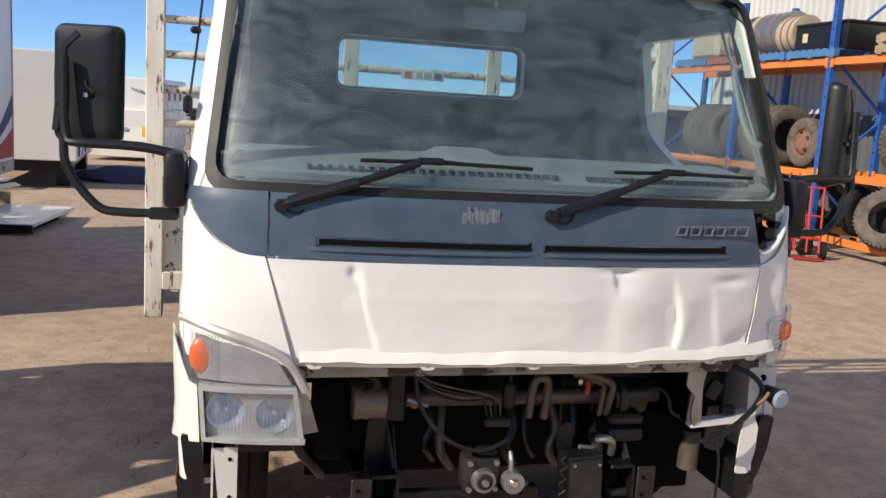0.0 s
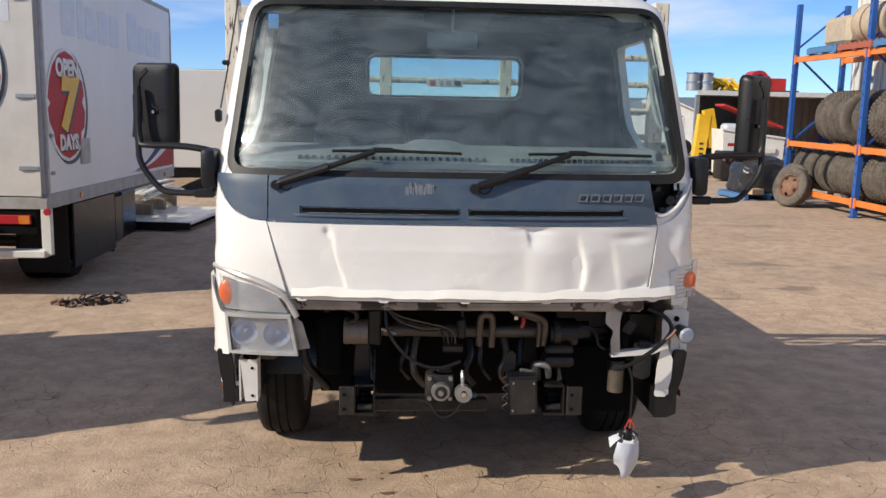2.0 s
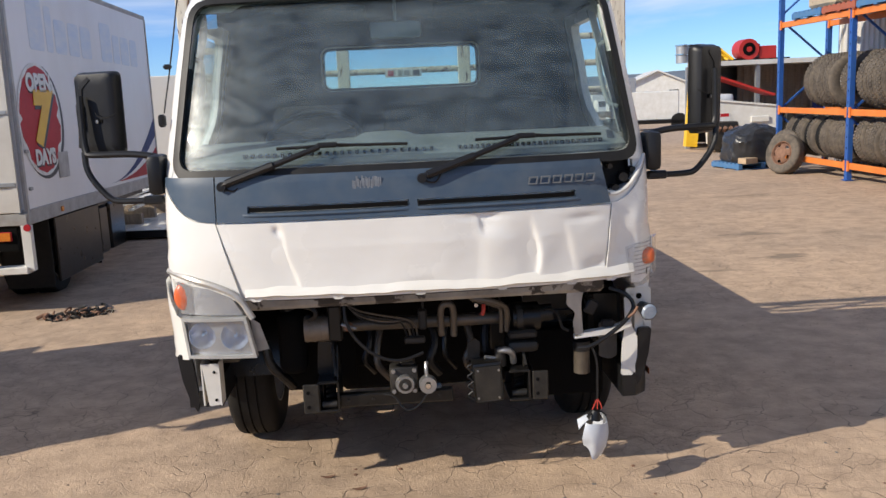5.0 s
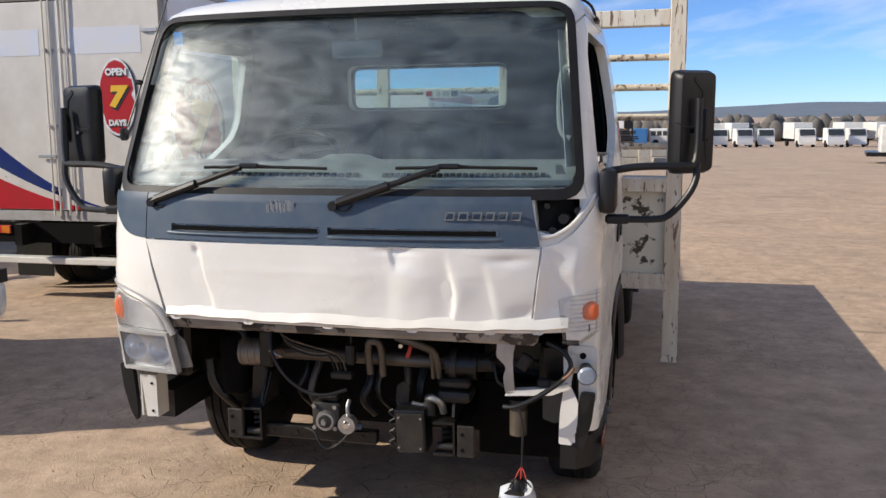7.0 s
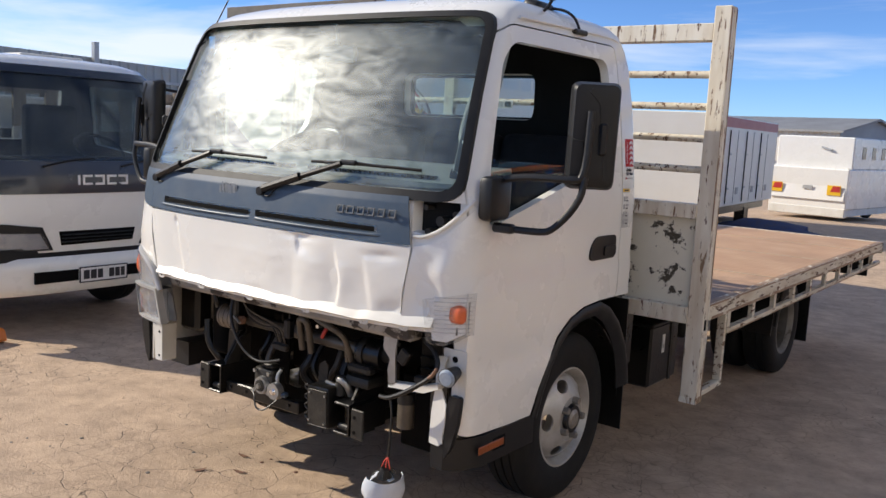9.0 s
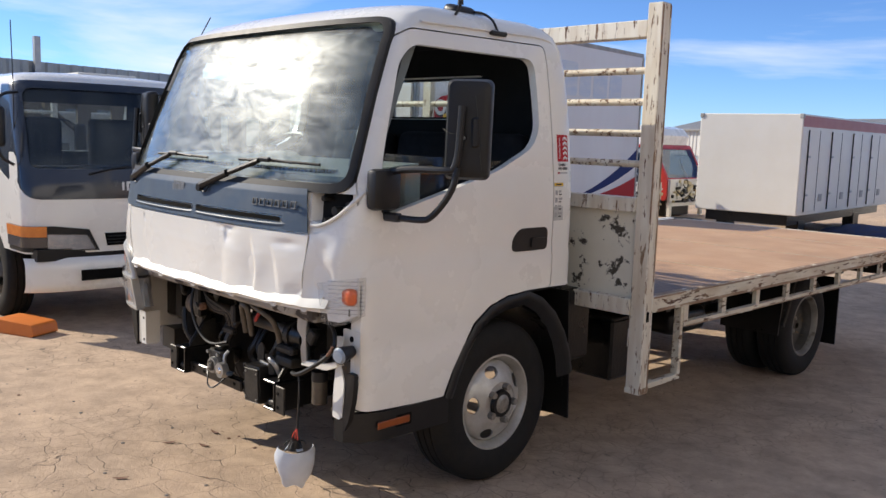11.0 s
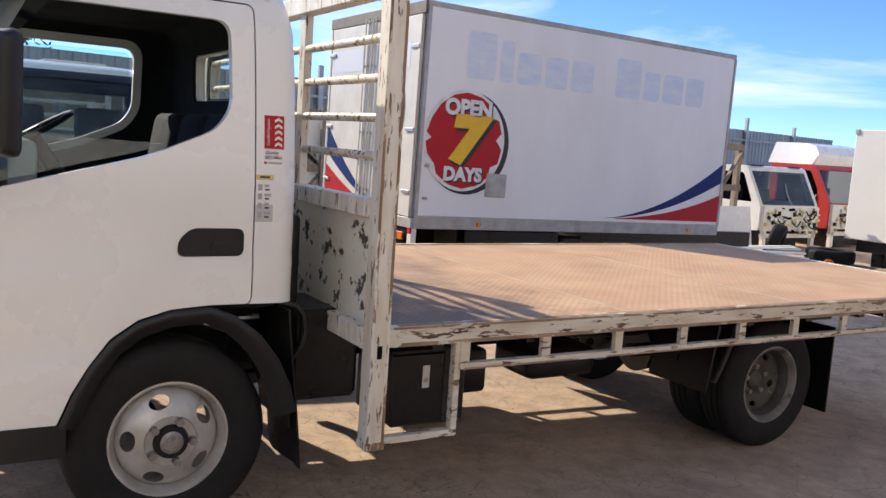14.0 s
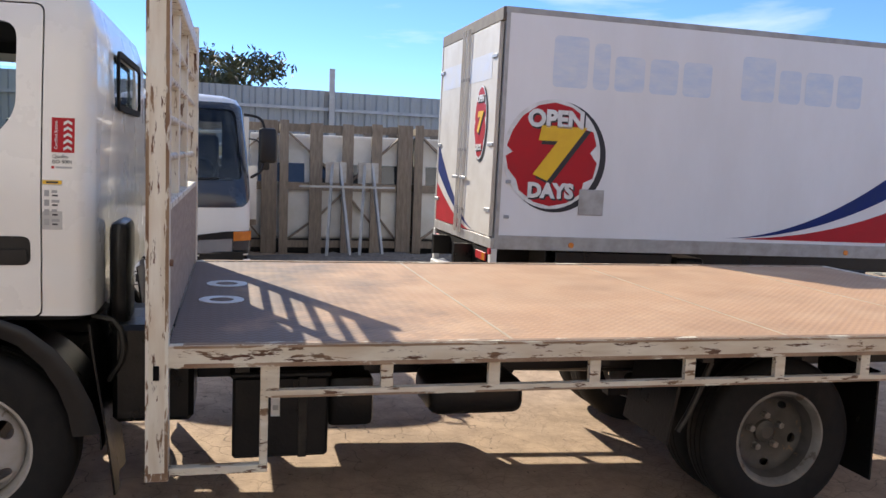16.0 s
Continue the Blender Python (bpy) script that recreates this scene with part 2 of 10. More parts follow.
M = {
    "white": mat("white_paint", (0.80, 0.787, 0.745), (0.755, 0.74, 0.695), 0.28, scale=2.2, coat=0.5, bump=0.015, bscale=9, spots=(0.45, 0.40, 0.32), spot_scale=22, spot_at=0.745),
    "white_old": mat("weathered_white_paint", (0.74, 0.73, 0.69), (0.62, 0.60, 0.54), 0.45, scale=3.0, bump=0.03, bscale=30, spots=(0.35, 0.30, 0.24), spot_scale=9, spot_at=0.70),
    "flaked": mat("flaking_cream_paint", (0.74, 0.70, 0.59), (0.58, 0.51, 0.38), 0.55, scale=5, bump=0.15, bscale=45, spots=(0.095, 0.044, 0.024), spot_scale=26, spot_at=0.560, stretch=(1.6, 0.32, 1.6), dust=(0.40, 0.27, 0.15)),
    "chipped": mat("chipped_cream_paint", (0.77, 0.74, 0.65), (0.66, 0.60, 0.48), 0.5, scale=5, bump=0.08, bscale=45, spots=(0.105, 0.047, 0.025), spot_scale=24, spot_at=0.575, stretch=(1.6, 1.6, 0.30), dust=(0.46, 0.34, 0.21)),
    "deck": None,
    "navy": mat("slate_blue_plastic", (0.055, 0.085, 0.125), (0.045, 0.07, 0.105), 0.42, scale=5, bump=0.02, bscale=200, spec=0.4, dust=(0.10, 0.12, 0.14)),
    "black": mat("black_plastic", (0.006, 0.006, 0.0065), (0.011, 0.011, 0.012), 0.42, scale=7, bump=0.05, bscale=300, spec=0.40),
    "rubber": mat("tyre_rubber", (0.010, 0.010, 0.010), (0.017, 0.016, 0.015), 0.72, scale=9, bump=0.1, bscale=120, dust=(0.022, 0.020, 0.017), spec=0.22),
    "seal": mat("window_rubber", (0.010, 0.010, 0.010), (0.018, 0.017, 0.016), 0.5, scale=14, bump=0.04, spec=0.3),
    "chassis": mat("greasy_chassis_black", (0.004, 0.004, 0.004), (0.010, 0.0095, 0.009), 0.30, scale=8, bump=0.14, bscale=60, dust=(0.013, 0.0115, 0.0095), spec=0.40),
    "cast": mat("oily_cast_iron", (0.022, 0.021, 0.019), (0.05, 0.045, 0.038), 0.5, 0.5, scale=12, bump=0.2, bscale=90),
    "alloy": mat("dull_aluminium", (0.42, 0.42, 0.42), (0.30, 0.30, 0.29), 0.42, 0.85, scale=9, bump=0.05),
    "steel": mat("galvanised_steel", (0.42, 0.43, 0.44), (0.33, 0.34, 0.35), 0.5, 0.6, scale=5, bump=0.05),
    "chrome": mat("bright_metal", (0.75, 0.75, 0.75), (0.6, 0.6, 0.6), 0.15, 1.0),
    "rim": mat("painted_steel_wheel", (0.54, 0.53, 0.51), (0.36, 0.34, 0.305), 0.32, 0.25, scale=8, bump=0.04, spots=(0.17, 0.12, 0.08), spot_scale=11, spot_at=0.66, dust=(0.36, 0.32, 0.26)),
    "rim_old": mat("dusty_grey_wheel", (0.095, 0.086, 0.074), (0.055, 0.049, 0.041), 0.6, 0.15, scale=8, bump=0.06, spots=(0.16, 0.11, 0.07), spot_scale=12, spot_at=0.6),
    "rust": mat("rusty_steel", (0.16, 0.08, 0.05), (0.25, 0.14, 0.09), 0.85, scale=14, bump=0.2),
    "hose": mat("brown_hose", (0.085, 0.071, 0.055), (0.13, 0.108, 0.083), 0.36, 0.35, scale=15, bump=0.06),
    # amber darkened in its colour for the shade it sits in
    "amber_shaded": mat("shaded_amber_lens", (0.30, 0.075, 0.015), (0.22, 0.055, 0.012), 0.3, scale=12),
    "amber": mat("amber_lens", (0.75, 0.25, 0.04), (0.6, 0.18, 0.03), 0.15, scale=12, coat=0.6),
    "orange": mat("orange_powder_coat", (0.75, 0.22, 0.04), (0.62, 0.17, 0.03), 0.45, scale=3, spots=(0.25, 0.12, 0.06), spot_scale=9, spot_at=0.7),
    "rack_blue": mat("blue_powder_coat", (0.02, 0.09, 0.36), (0.03, 0.10, 0.30), 0.45, scale=4, spots=(0.15, 0.13, 0.12), spot_scale=10, spot_at=0.72),
    "red": mat("red_paint", (0.52, 0.035, 0.03), (0.40, 0.03, 0.025), 0.4, scale=4),
    "red_vinyl": mat("red_vinyl", (0.46, 0.022, 0.030), (0.40, 0.026, 0.032), 0.45, scale=6, spots=(0.62, 0.56, 0.55), spot_scale=5, spot_at=0.73, spec=0.15),
    "blue_vinyl": mat("dark_blue_vinyl", (0.012, 0.028, 0.155), (0.018, 0.034, 0.13), 0.45, scale=6, spots=(0.3, 0.32, 0.4), spot_scale=8, spot_at=0.76, spec=0.15),
    "yellow": mat("yellow_paint", (0.80, 0.50, 0.02), (0.72, 0.42, 0.02), 0.45, scale=5),
    "ghost": mat("faded_blue_ghosting", (0.56, 0.64, 0.76), (0.70, 0.73, 0.77), 0.4, scale=4, stretch=(1, 1, 3)),
    "sticker_blue": mat("blue_sticker", (0.07, 0.26, 0.62), (0.10, 0.32, 0.66), 0.4, scale=9),
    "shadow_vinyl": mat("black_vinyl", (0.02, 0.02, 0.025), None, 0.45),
    "white_vinyl": mat("white_vinyl", (0.78, 0.78, 0.77), (0.62, 0.62, 0.60), 0.4, scale=9),
    "grey_vinyl": mat("grey_vinyl", (0.32, 0.32, 0.32), (0.42, 0.42, 0.41), 0.5, scale=9),
    "dash": mat("grey_dash_plastic", (0.20, 0.225, 0.225), (0.17, 0.19, 0.19), 0.6, scale=5, bump=0.05, bscale=300),
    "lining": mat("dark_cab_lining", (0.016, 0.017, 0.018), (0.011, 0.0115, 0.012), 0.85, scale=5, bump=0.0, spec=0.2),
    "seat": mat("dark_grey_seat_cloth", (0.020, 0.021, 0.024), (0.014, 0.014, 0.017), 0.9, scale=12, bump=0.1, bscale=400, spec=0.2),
    "wood": mat("weathered_timber", (0.30, 0.24, 0.18), (0.19, 0.15, 0.11), 0.85, scale=5, bump=0.2, bscale=60, stretch=(6, 6, 1), piece=0.15),
    "pallet_wood": mat("pallet_timber", (0.42, 0.31, 0.20), (0.30, 0.22, 0.14), 0.85, scale=6, bump=0.2, bscale=50, piece=0.2),
    "pallet_blue": mat("blue_pallet_paint", (0.05, 0.16, 0.34), (0.08, 0.18, 0.32), 0.8, scale=9, spots=(0.26, 0.2, 0.14), spot_scale=12, spot_at=0.62),
    "pallet_red": mat("red_pallet_paint", (0.36, 0.09, 0.05), (0.30, 0.10, 0.06), 0.8, scale=9, spots=(0.26, 0.2, 0.14), spot_scale=12, spot_at=0.62),
    "tank": mat("tan_fuel_tank", (0.52, 0.42, 0.29), (0.40, 0.32, 0.22), 0.55, 0.1, scale=5, spots=(0.2, 0.12, 0.07), spot_scale=8, spot_at=0.66),
    "sheet": None,
    "tarp": mat("black_tarpaulin", (0.02, 0.021, 0.023), (0.03, 0.03, 0.032), 0.35, scale=9, bump=0.25, bscale=18),
    "concrete": mat("cast_concrete", (0.44, 0.42, 0.37), (0.34, 0.32, 0.28), 0.9, scale=4, bump=0.15, bscale=40),
    "grey_blue": mat("grey_blue_cladding", (0.30, 0.33, 0.36), (0.25, 0.28, 0.31), 0.6, scale=0.3),
    "cream": mat("cream_paint", (0.62, 0.52, 0.30), (0.52, 0.43, 0.25), 0.5, scale=4),
    "amber_red": mat("orange_red_bulb", (0.75, 0.16, 0.05), (0.62, 0.12, 0.04), 0.3, scale=30),
    "lens_blue": mat("bluish_bulb_glass", (0.25, 0.42, 0.70), (0.32, 0.50, 0.75), 0.15, scale=30),
    "bowl": mat("bluish_bowl", (0.46, 0.55, 0.70), (0.58, 0.65, 0.76), 0.15, 0.6, scale=40),
    "grime": mat("grimy_white_steel", (0.42, 0.39, 0.34), (0.24, 0.22, 0.19), 0.6, scale=7, bump=0.06, spots=(0.06, 0.05, 0.042), spot_scale=9, spot_at=0.55),
    "badge": mat("badge_grey", (0.11, 0.125, 0.14), (0.15, 0.16, 0.17), 0.4, scale=30),
    "glue": mat("old_glue", (0.20, 0.22, 0.245), (0.13, 0.15, 0.18), 0.6, scale=60),
    # near-black: the shade of holes, slots and hollows as colour; also black parts
    "dark": mat("void_shade_and_black_parts", (0.004, 0.004, 0.004), (0.007, 0.0065, 0.006), 0.9, scale=6, spec=0.1),
    "hill": mat("far_hills", (0.12, 0.15, 0.19), (0.15, 0.18, 0.21), 1.0, scale=0.02),
    "leaf": mat("gum_leaves", (0.045, 0.06, 0.03), (0.07, 0.085, 0.045), 0.6, scale=1.2, piece=0.2),
    "bark": mat("grey_bark", (0.22, 0.19, 0.16), (0.14, 0.12, 0.10), 0.9, scale=6, bump=0.3, bscale=20),
    "bottle": mat("milky_plastic", (0.56, 0.59, 0.63), (0.46, 0.49, 0.54), 0.35, scale=8),
    "wire_red": mat("red_wire", (0.5, 0.05, 0.03), None, 0.5),
    "reflector": mat("silver_reflector", (0.50, 0.51, 0.54), (0.34, 0.36, 0.40), 0.22, 0.55, scale=14, bump=0.2, bscale=40),
    "cloth_blue": mat("blue_cloth", (0.03, 0.05, 0.13), (0.06, 0.06, 0.09), 0.9, scale=8, bump=0.2, bscale=30),
    "gravel": mat("grey_gravel", (0.20, 0.18, 0.16), (0.12, 0.11, 0.10), 0.95, scale=20, bump=0.5, bscale=90),
    "panel": mat("brown_weathered_panel", (0.36, 0.28, 0.22), (0.27, 0.21, 0.17), 0.7, scale=9, bump=0.2, bscale=120, stretch=(1, 1, 4)),
    "glass_ws": glass("windscreen_glass", (0.80, 0.88, 0.88), 0.012, haze=((0.46, 0.56, 0.58), 0.14, 11.0)),
    "glass_clear": glass("clear_rear_glass", (0.86, 0.92, 0.92), 0.01, haze=((0.5, 0.55, 0.55), 0.03, 5.0)),
    "glass": glass("side_glass", (0.84, 0.90, 0.89), 0.01, haze=((0.4, 0.42, 0.42), 0.02, 5.0)),
    "lens": glass("clear_lens", (0.93, 0.94, 0.95), 0.06, haze=((0.60, 0.61, 0.63), 0.14, 30.0)),
}


def deck_material():
    """Rusted chequer plate: raised bars in two directions over a brown sheet, polished paths and dark wet-looking patches."""
    m = mat("rusted_chequer_plate", (0.54, 0.322, 0.178), (0.40, 0.238, 0.135), 0.66, scale=1.3, bump=0.0, bscale=90, spots=(0.20, 0.13, 0.095), spot_scale=2.2, spot_at=0.70, spot_rough=0.6, dust=(0.58, 0.388, 0.235))
    n, l = m.node_tree.nodes, m.node_tree.links
    tc = n.new("ShaderNodeTexCoord")
    mp = n.new("ShaderNodeMapping")
    mp.inputs["Rotation"].default_value = (0, 0, radians(45))
    l.new(tc.outputs["Object"], mp.inputs["Vector"])
    ck = n.new("ShaderNodeTexChecker")
    ck.inputs["Scale"].default_value = 32.0
    l.new(mp.outputs["Vector"], ck.inputs["Vector"])
    w1 = n.new("ShaderNodeTexWave")
    w1.bands_direction, w1.wave_profile = "X", "SIN"
    w1.inputs["Scale"].default_value = 10.2
    w2 = n.new("ShaderNodeTexWave")
    w2.bands_direction, w2.wave_profile = "Y", "SIN"
    w2.inputs["Scale"].default_value = 10.2
    l.new(mp.outputs["Vector"], w1.inputs["Vector"])
    l.new(mp.outputs["Vector"], w2.inputs["Vector"])
    mx = n.new("ShaderNodeMixRGB")
    l.new(ck.outputs["Fac"], mx.inputs["Fac"])
    l.new(w1.outputs["Color"], mx.inputs["Color1"])
    l.new(w2.outputs["Color"], mx.inputs["Color2"])
    bp = n.new("ShaderNodeBump")
    b = n["Principled BSDF"]
    src = b.inputs["Base Color"].links[0].from_socket
    sep = n.new("ShaderNodeSeparateXYZ")
    l.new(tc.outputs["Object"], sep.inputs["Vector"])
    worn = n.new("ShaderNodeTexNoise")
    worn.inputs["Scale"].default_value, worn.inputs["Detail"].default_value = 2.4, 9
    worn.inputs["Roughness"].default_value = 0.65
    l.new(tc.outputs["Object"], worn.inputs["Vector"])
    add = n.new("ShaderNodeMath")
    add.operation = "MULTIPLY_ADD"
    add.inputs[1].default_value = 2.6
    l.new(worn.outputs["Fac"], add.inputs[0])
    l.new(sep.outputs["Y"], add.inputs[2])
    bare = n.new("ShaderNodeMapRange")
    bare.inputs["From Min"].default_value, bare.inputs["From Max"].default_value = 3.1, 2.3
    bare.inputs["To Max"].default_value = 0.85
    l.new(add.outputs["Value"], bare.inputs["Value"])
    grey = n.new("ShaderNodeMixRGB")
    grey.inputs["Color2"].default_value = (0.115, 0.088, 0.075, 1)
    l.new(bare.outputs["Result"], grey.inputs["Fac"])
    l.new(src, grey.inputs["Color1"])
    high = n.new("ShaderNodeMixRGB")
    high.blend_type = "MULTIPLY"
    high.inputs["Fac"].default_value = 0.12
    l.new(grey.outputs["Color"], high.inputs["Color1"])
    l.new(mx.outputs["Color"], high.inputs["Color2"])
    l.new(high.outputs["Color"], b.inputs["Base Color"])
    bp.inputs["Strength"].default_value, bp.inputs["Distance"].default_value = 0.32, 0.004
    l.new(mx.outputs["Color"], bp.inputs["Height"])
    l.new(bp.outputs["Normal"], n["Principled BSDF"].inputs["Normal"])
    return m


M["deck"] = deck_material()


def ground_material():
    """Dusty concrete yard: sandy dust over grey concrete, oil stains, cracks and grit."""
    m = mat("dusty_yard", (0.520, 0.374, 0.255), (0.412, 0.305, 0.217), 0.92, scale=0.55, bump=0.42, bscale=90,
            spots=(0.15, 0.125, 0.105), spot_scale=0.42, spot_at=0.70, dust=(0.555, 0.397, 0.270))
    n, l = m.node_tree.nodes, m.node_tree.links
    b = n["Principled BSDF"]
    tc = n.new("ShaderNodeTexCoord")
    vo = n.new("ShaderNodeTexVoronoi")
    vo.feature = "DISTANCE_TO_EDGE"
    vo.inputs["Scale"].default_value = 4.5
    wob = n.new("ShaderNodeTexNoise")
    wob.inputs["Scale"].default_value = 3.0
    mixv = n.new("ShaderNodeMixRGB")
    mixv.blend_type = "ADD"
    mixv.inputs["Fac"].default_value = 0.35
    l.new(tc.outputs["Object"], wob.inputs["Vector"])
    l.new(tc.outputs["Object"], mixv.inputs["Color1"])
    l.new(wob.outputs["Color"], mixv.inputs["Color2"])
    l.new(mixv.outputs["Color"], vo.inputs["Vector"])
    edge = n.new("ShaderNodeValToRGB")
    edge.color_ramp.elements[0].position, edge.color_ramp.elements[1].position = 0.0, 0.011
    edge.color_ramp.elements[0].color, edge.color_ramp.elements[1].color = (1, 1, 1, 1), (0, 0, 0, 1)
    l.new(vo.outputs["Distance"], edge.inputs["Fac"])
    area = n.new("ShaderNodeTexNoise")
    area.inputs["Scale"].default_value = 0.35
    l.new(tc.outputs["Object"], area.inputs["Vector"])
    ar = n.new("ShaderNodeValToRGB")
    ar.color_ramp.elements[0].position, ar.color_ramp.elements[1].position = 0.38, 0.50
    l.new(area.outputs["Fac"], ar.inputs["Fac"])
    mul = n.new("ShaderNodeMath")
    mul.operation = "MULTIPLY"
    l.new(edge.outputs["Color"], mul.inputs[0])
    l.new(ar.outputs["Color"], mul.inputs[1])
    src = b.inputs["Base Color"].links[0].from_socket
    crack = n.new("ShaderNodeMixRGB")
    crack.inputs["Color2"].default_value = (0.13, 0.098, 0.07, 1)
    soft = n.new("ShaderNodeMath")
    soft.operation = "MULTIPLY"
    soft.inputs[1].default_value = 0.85
    l.new(mul.outputs["Value"], soft.inputs[0])
    l.new(soft.outputs["Value"], crack.inputs["Fac"])
    l.new(src, crack.inputs["Color1"])
    net = n.new("ShaderNodeTexVoronoi")
    net.feature = "DISTANCE_TO_EDGE"
    net.inputs["Scale"].default_value = 11.0
    l.new(mixv.outputs["Color"], net.inputs["Vector"])
    fine = n.new("ShaderNodeValToRGB")
    fine.color_ramp.elements[0].position, fine.color_ramp.elements[1].position = 0.0, 0.05
    fine.color_ramp.elements[0].color, fine.color_ramp.elements[1].color = (0.74, 0.73, 0.72, 1), (1, 1, 1, 1)
    l.new(net.outputs["Distance"], fine.inputs["Fac"])
    where = n.new("ShaderNodeTexNoise")
    where.inputs["Scale"].default_value, where.inputs["Detail"].default_value = 0.8, 4
    l.new(tc.outputs["Object"], where.inputs["Vector"])
    wr = n.new("ShaderNodeValToRGB")
    wr.color_ramp.elements[0].position, wr.color_ramp.elements[1].position = 0.45, 0.56
    l.new(where.outputs["Fac"], wr.inputs["Fac"])
    netm = n.new("ShaderNodeMixRGB")
    netm.blend_type = "MULTIPLY"
    l.new(wr.outputs["Color"], netm.inputs["Fac"])
    l.new(crack.outputs["Color"], netm.inputs["Color1"])
    l.new(fine.outputs["Color"], netm.inputs["Color2"])
    mott = n.new("ShaderNodeTexNoise")
    mott.inputs["Scale"].default_value, mott.inputs["Detail"].default_value = 5.0, 12
    mott.inputs["Roughness"].default_value = 0.72
    l.new(tc.outputs["Object"], mott.inputs["Vector"])
    mo = n.new("ShaderNodeValToRGB")
    mo.color_ramp.elements[0].position, mo.color_ramp.elements[1].position = 0.34, 0.66
    mo.color_ramp.elements[0].color, mo.color_ramp.elements[1].color = (0.74, 0.735, 0.73, 1), (1.16, 1.16, 1.15, 1)
    l.new(mott.outputs["Fac"], mo.inputs["Fac"])
    mottm = n.new("ShaderNodeMixRGB")
    mottm.blend_type = "MULTIPLY"
    mottm.inputs["Fac"].default_value = 1.0
    l.new(netm.outputs["Color"], mottm.inputs["Color1"])
    l.new(mo.outputs["Color"], mottm.inputs["Color2"])
    grit = n.new("ShaderNodeTexNoise")
    grit.inputs["Scale"].default_value, grit.inputs["Detail"].default_value = 38, 3
    l.new(tc.outputs["Object"], grit.inputs["Vector"])
    gr = n.new("ShaderNodeValToRGB")
    gr.color_ramp.elements[0].position, gr.color_ramp.elements[1].position = 0.69, 0.73
    l.new(grit.outputs["Fac"], gr.inputs["Fac"])
    gm = n.new("ShaderNodeMixRGB")
    gm.inputs["Color2"].default_value = (0.12, 0.09, 0.065, 1)
    l.new(gr.outputs["Color"], gm.inputs["Fac"])
    l.new(mottm.outputs["Color"], gm.inputs["Color1"])
    col = gm.outputs["Color"]
    ragged = n.new("ShaderNodeTexNoise")
    ragged.inputs["Scale"].default_value, ragged.inputs["Detail"].default_value = 3.4, 9
    ragged.inputs["Roughness"].default_value = 0.7
    stretch = n.new("ShaderNodeMapping")
    stretch.inputs["Scale"].default_value = (0.7, 2.2, 1.0)
    l.new(tc.outputs["Object"], stretch.inputs["Vector"])
    l.new(stretch.outputs["Vector"], ragged.inputs["Vector"])
    for cx, cy, rx, ry, deep in ((4.65, 7.25, 0.75, 0.30, 0.75), (4.9, 8.8, 0.95, 0.28, 0.7), (3.7, 6.7, 0.45, 0.16, 0.6), (5.8, 8.6, 0.5, 0.2, 0.5), (3.4, 9.2, 0.5, 0.25, 0.45), (6.3, 12.5, 1.2, 0.35, 0.5), (3.2, 15.0, 0.9, 0.5, 0.4), (5.0, 21.0, 1.8, 0.8, 0.4), (-1.2, 1.3, 0.8, 0.4, 0.35), (-3.0, 6.8, 0.8, 0.5, 0.4), (1.9, 1.2, 0.5, 0.3, 0.35)):
        at = n.new("ShaderNodeMapping")
        at.inputs["Location"].default_value = (-cx / rx, -cy / ry, 0)
        at.inputs["Scale"].default_value = (1 / rx, 1 / ry, 0)
        l.new(tc.outputs["Object"], at.inputs["Vector"])
        ln = n.new("ShaderNodeVectorMath")
        ln.operation = "LENGTH"
        l.new(at.outputs["Vector"], ln.inputs[0])
        fall = n.new("ShaderNodeMapRange")
        fall.inputs["From Min"].default_value, fall.inputs["From Max"].default_value = 1.3, 0.1
        fall.inputs["To Min"].default_value, fall.inputs["To Max"].default_value = -0.35, 0.12
        l.new(ln.outputs["Value"], fall.inputs["Value"])
        both = n.new("ShaderNodeMath")
        both.operation = "ADD"
        l.new(fall.outputs["Result"], both.inputs[0])
        l.new(ragged.outputs["Fac"], both.inputs[1])
        cut = n.new("ShaderNodeMapRange")
        cut.inputs["From Min"].default_value, cut.inputs["From Max"].default_value = 0.50, 0.56
        cut.inputs["To Max"].default_value = deep
        l.new(both.outputs["Value"], cut.inputs["Value"])
        damp = n.new("ShaderNodeMixRGB")
        damp.inputs["Color2"].default_value = (0.19, 0.145, 0.10, 1)
        l.new(cut.outputs["Result"], damp.inputs["Fac"])
        l.new(col, damp.inputs["Color1"])
        col = damp.outputs["Color"]
    l.new(col, b.inputs["Base Color"])
    # relief: cracks sunk, coarse grit proud
    rough = n.new("ShaderNodeTexNoise")
    rough.inputs["Scale"].default_value, rough.inputs["Detail"].default_value = 24, 10
    rough.inputs["Roughness"].default_value = 0.75
    l.new(tc.outputs["Object"], rough.inputs["Vector"])
    height = n.new("ShaderNodeMath")
    height.operation = "SUBTRACT"
    l.new(rough.outputs["Fac"], height.inputs[0])
    l.new(mul.outputs["Value"], height.inputs[1])
    rb = n.new("ShaderNodeBump")
    rb.inputs["Strength"].default_value, rb.inputs["Distance"].default_value = 0.45, 0.012
    l.new(height.outputs["Value"], rb.inputs["Height"])
    l.new(b.inputs["Normal"].links[0].from_socket, rb.inputs["Normal"])
    l.new(rb.outputs["Normal"], b.inputs["Normal"])
    return m


def sheet_material(name, c1, c2):
    return mat(name, c1, c2, 0.5, 0.2, scale=0.8, bump=0.03, stretch=(1, 1, 0.3))


M["ground"] = ground_material()
M["sheet"] = sheet_material("corrugated_white_sheet", (0.62, 0.60, 0.56), (0.52, 0.50, 0.46))
M["sheet_dark"] = sheet_material("corrugated_dark_sheet", (0.10, 0.105, 0.11), (0.14, 0.14, 0.14))
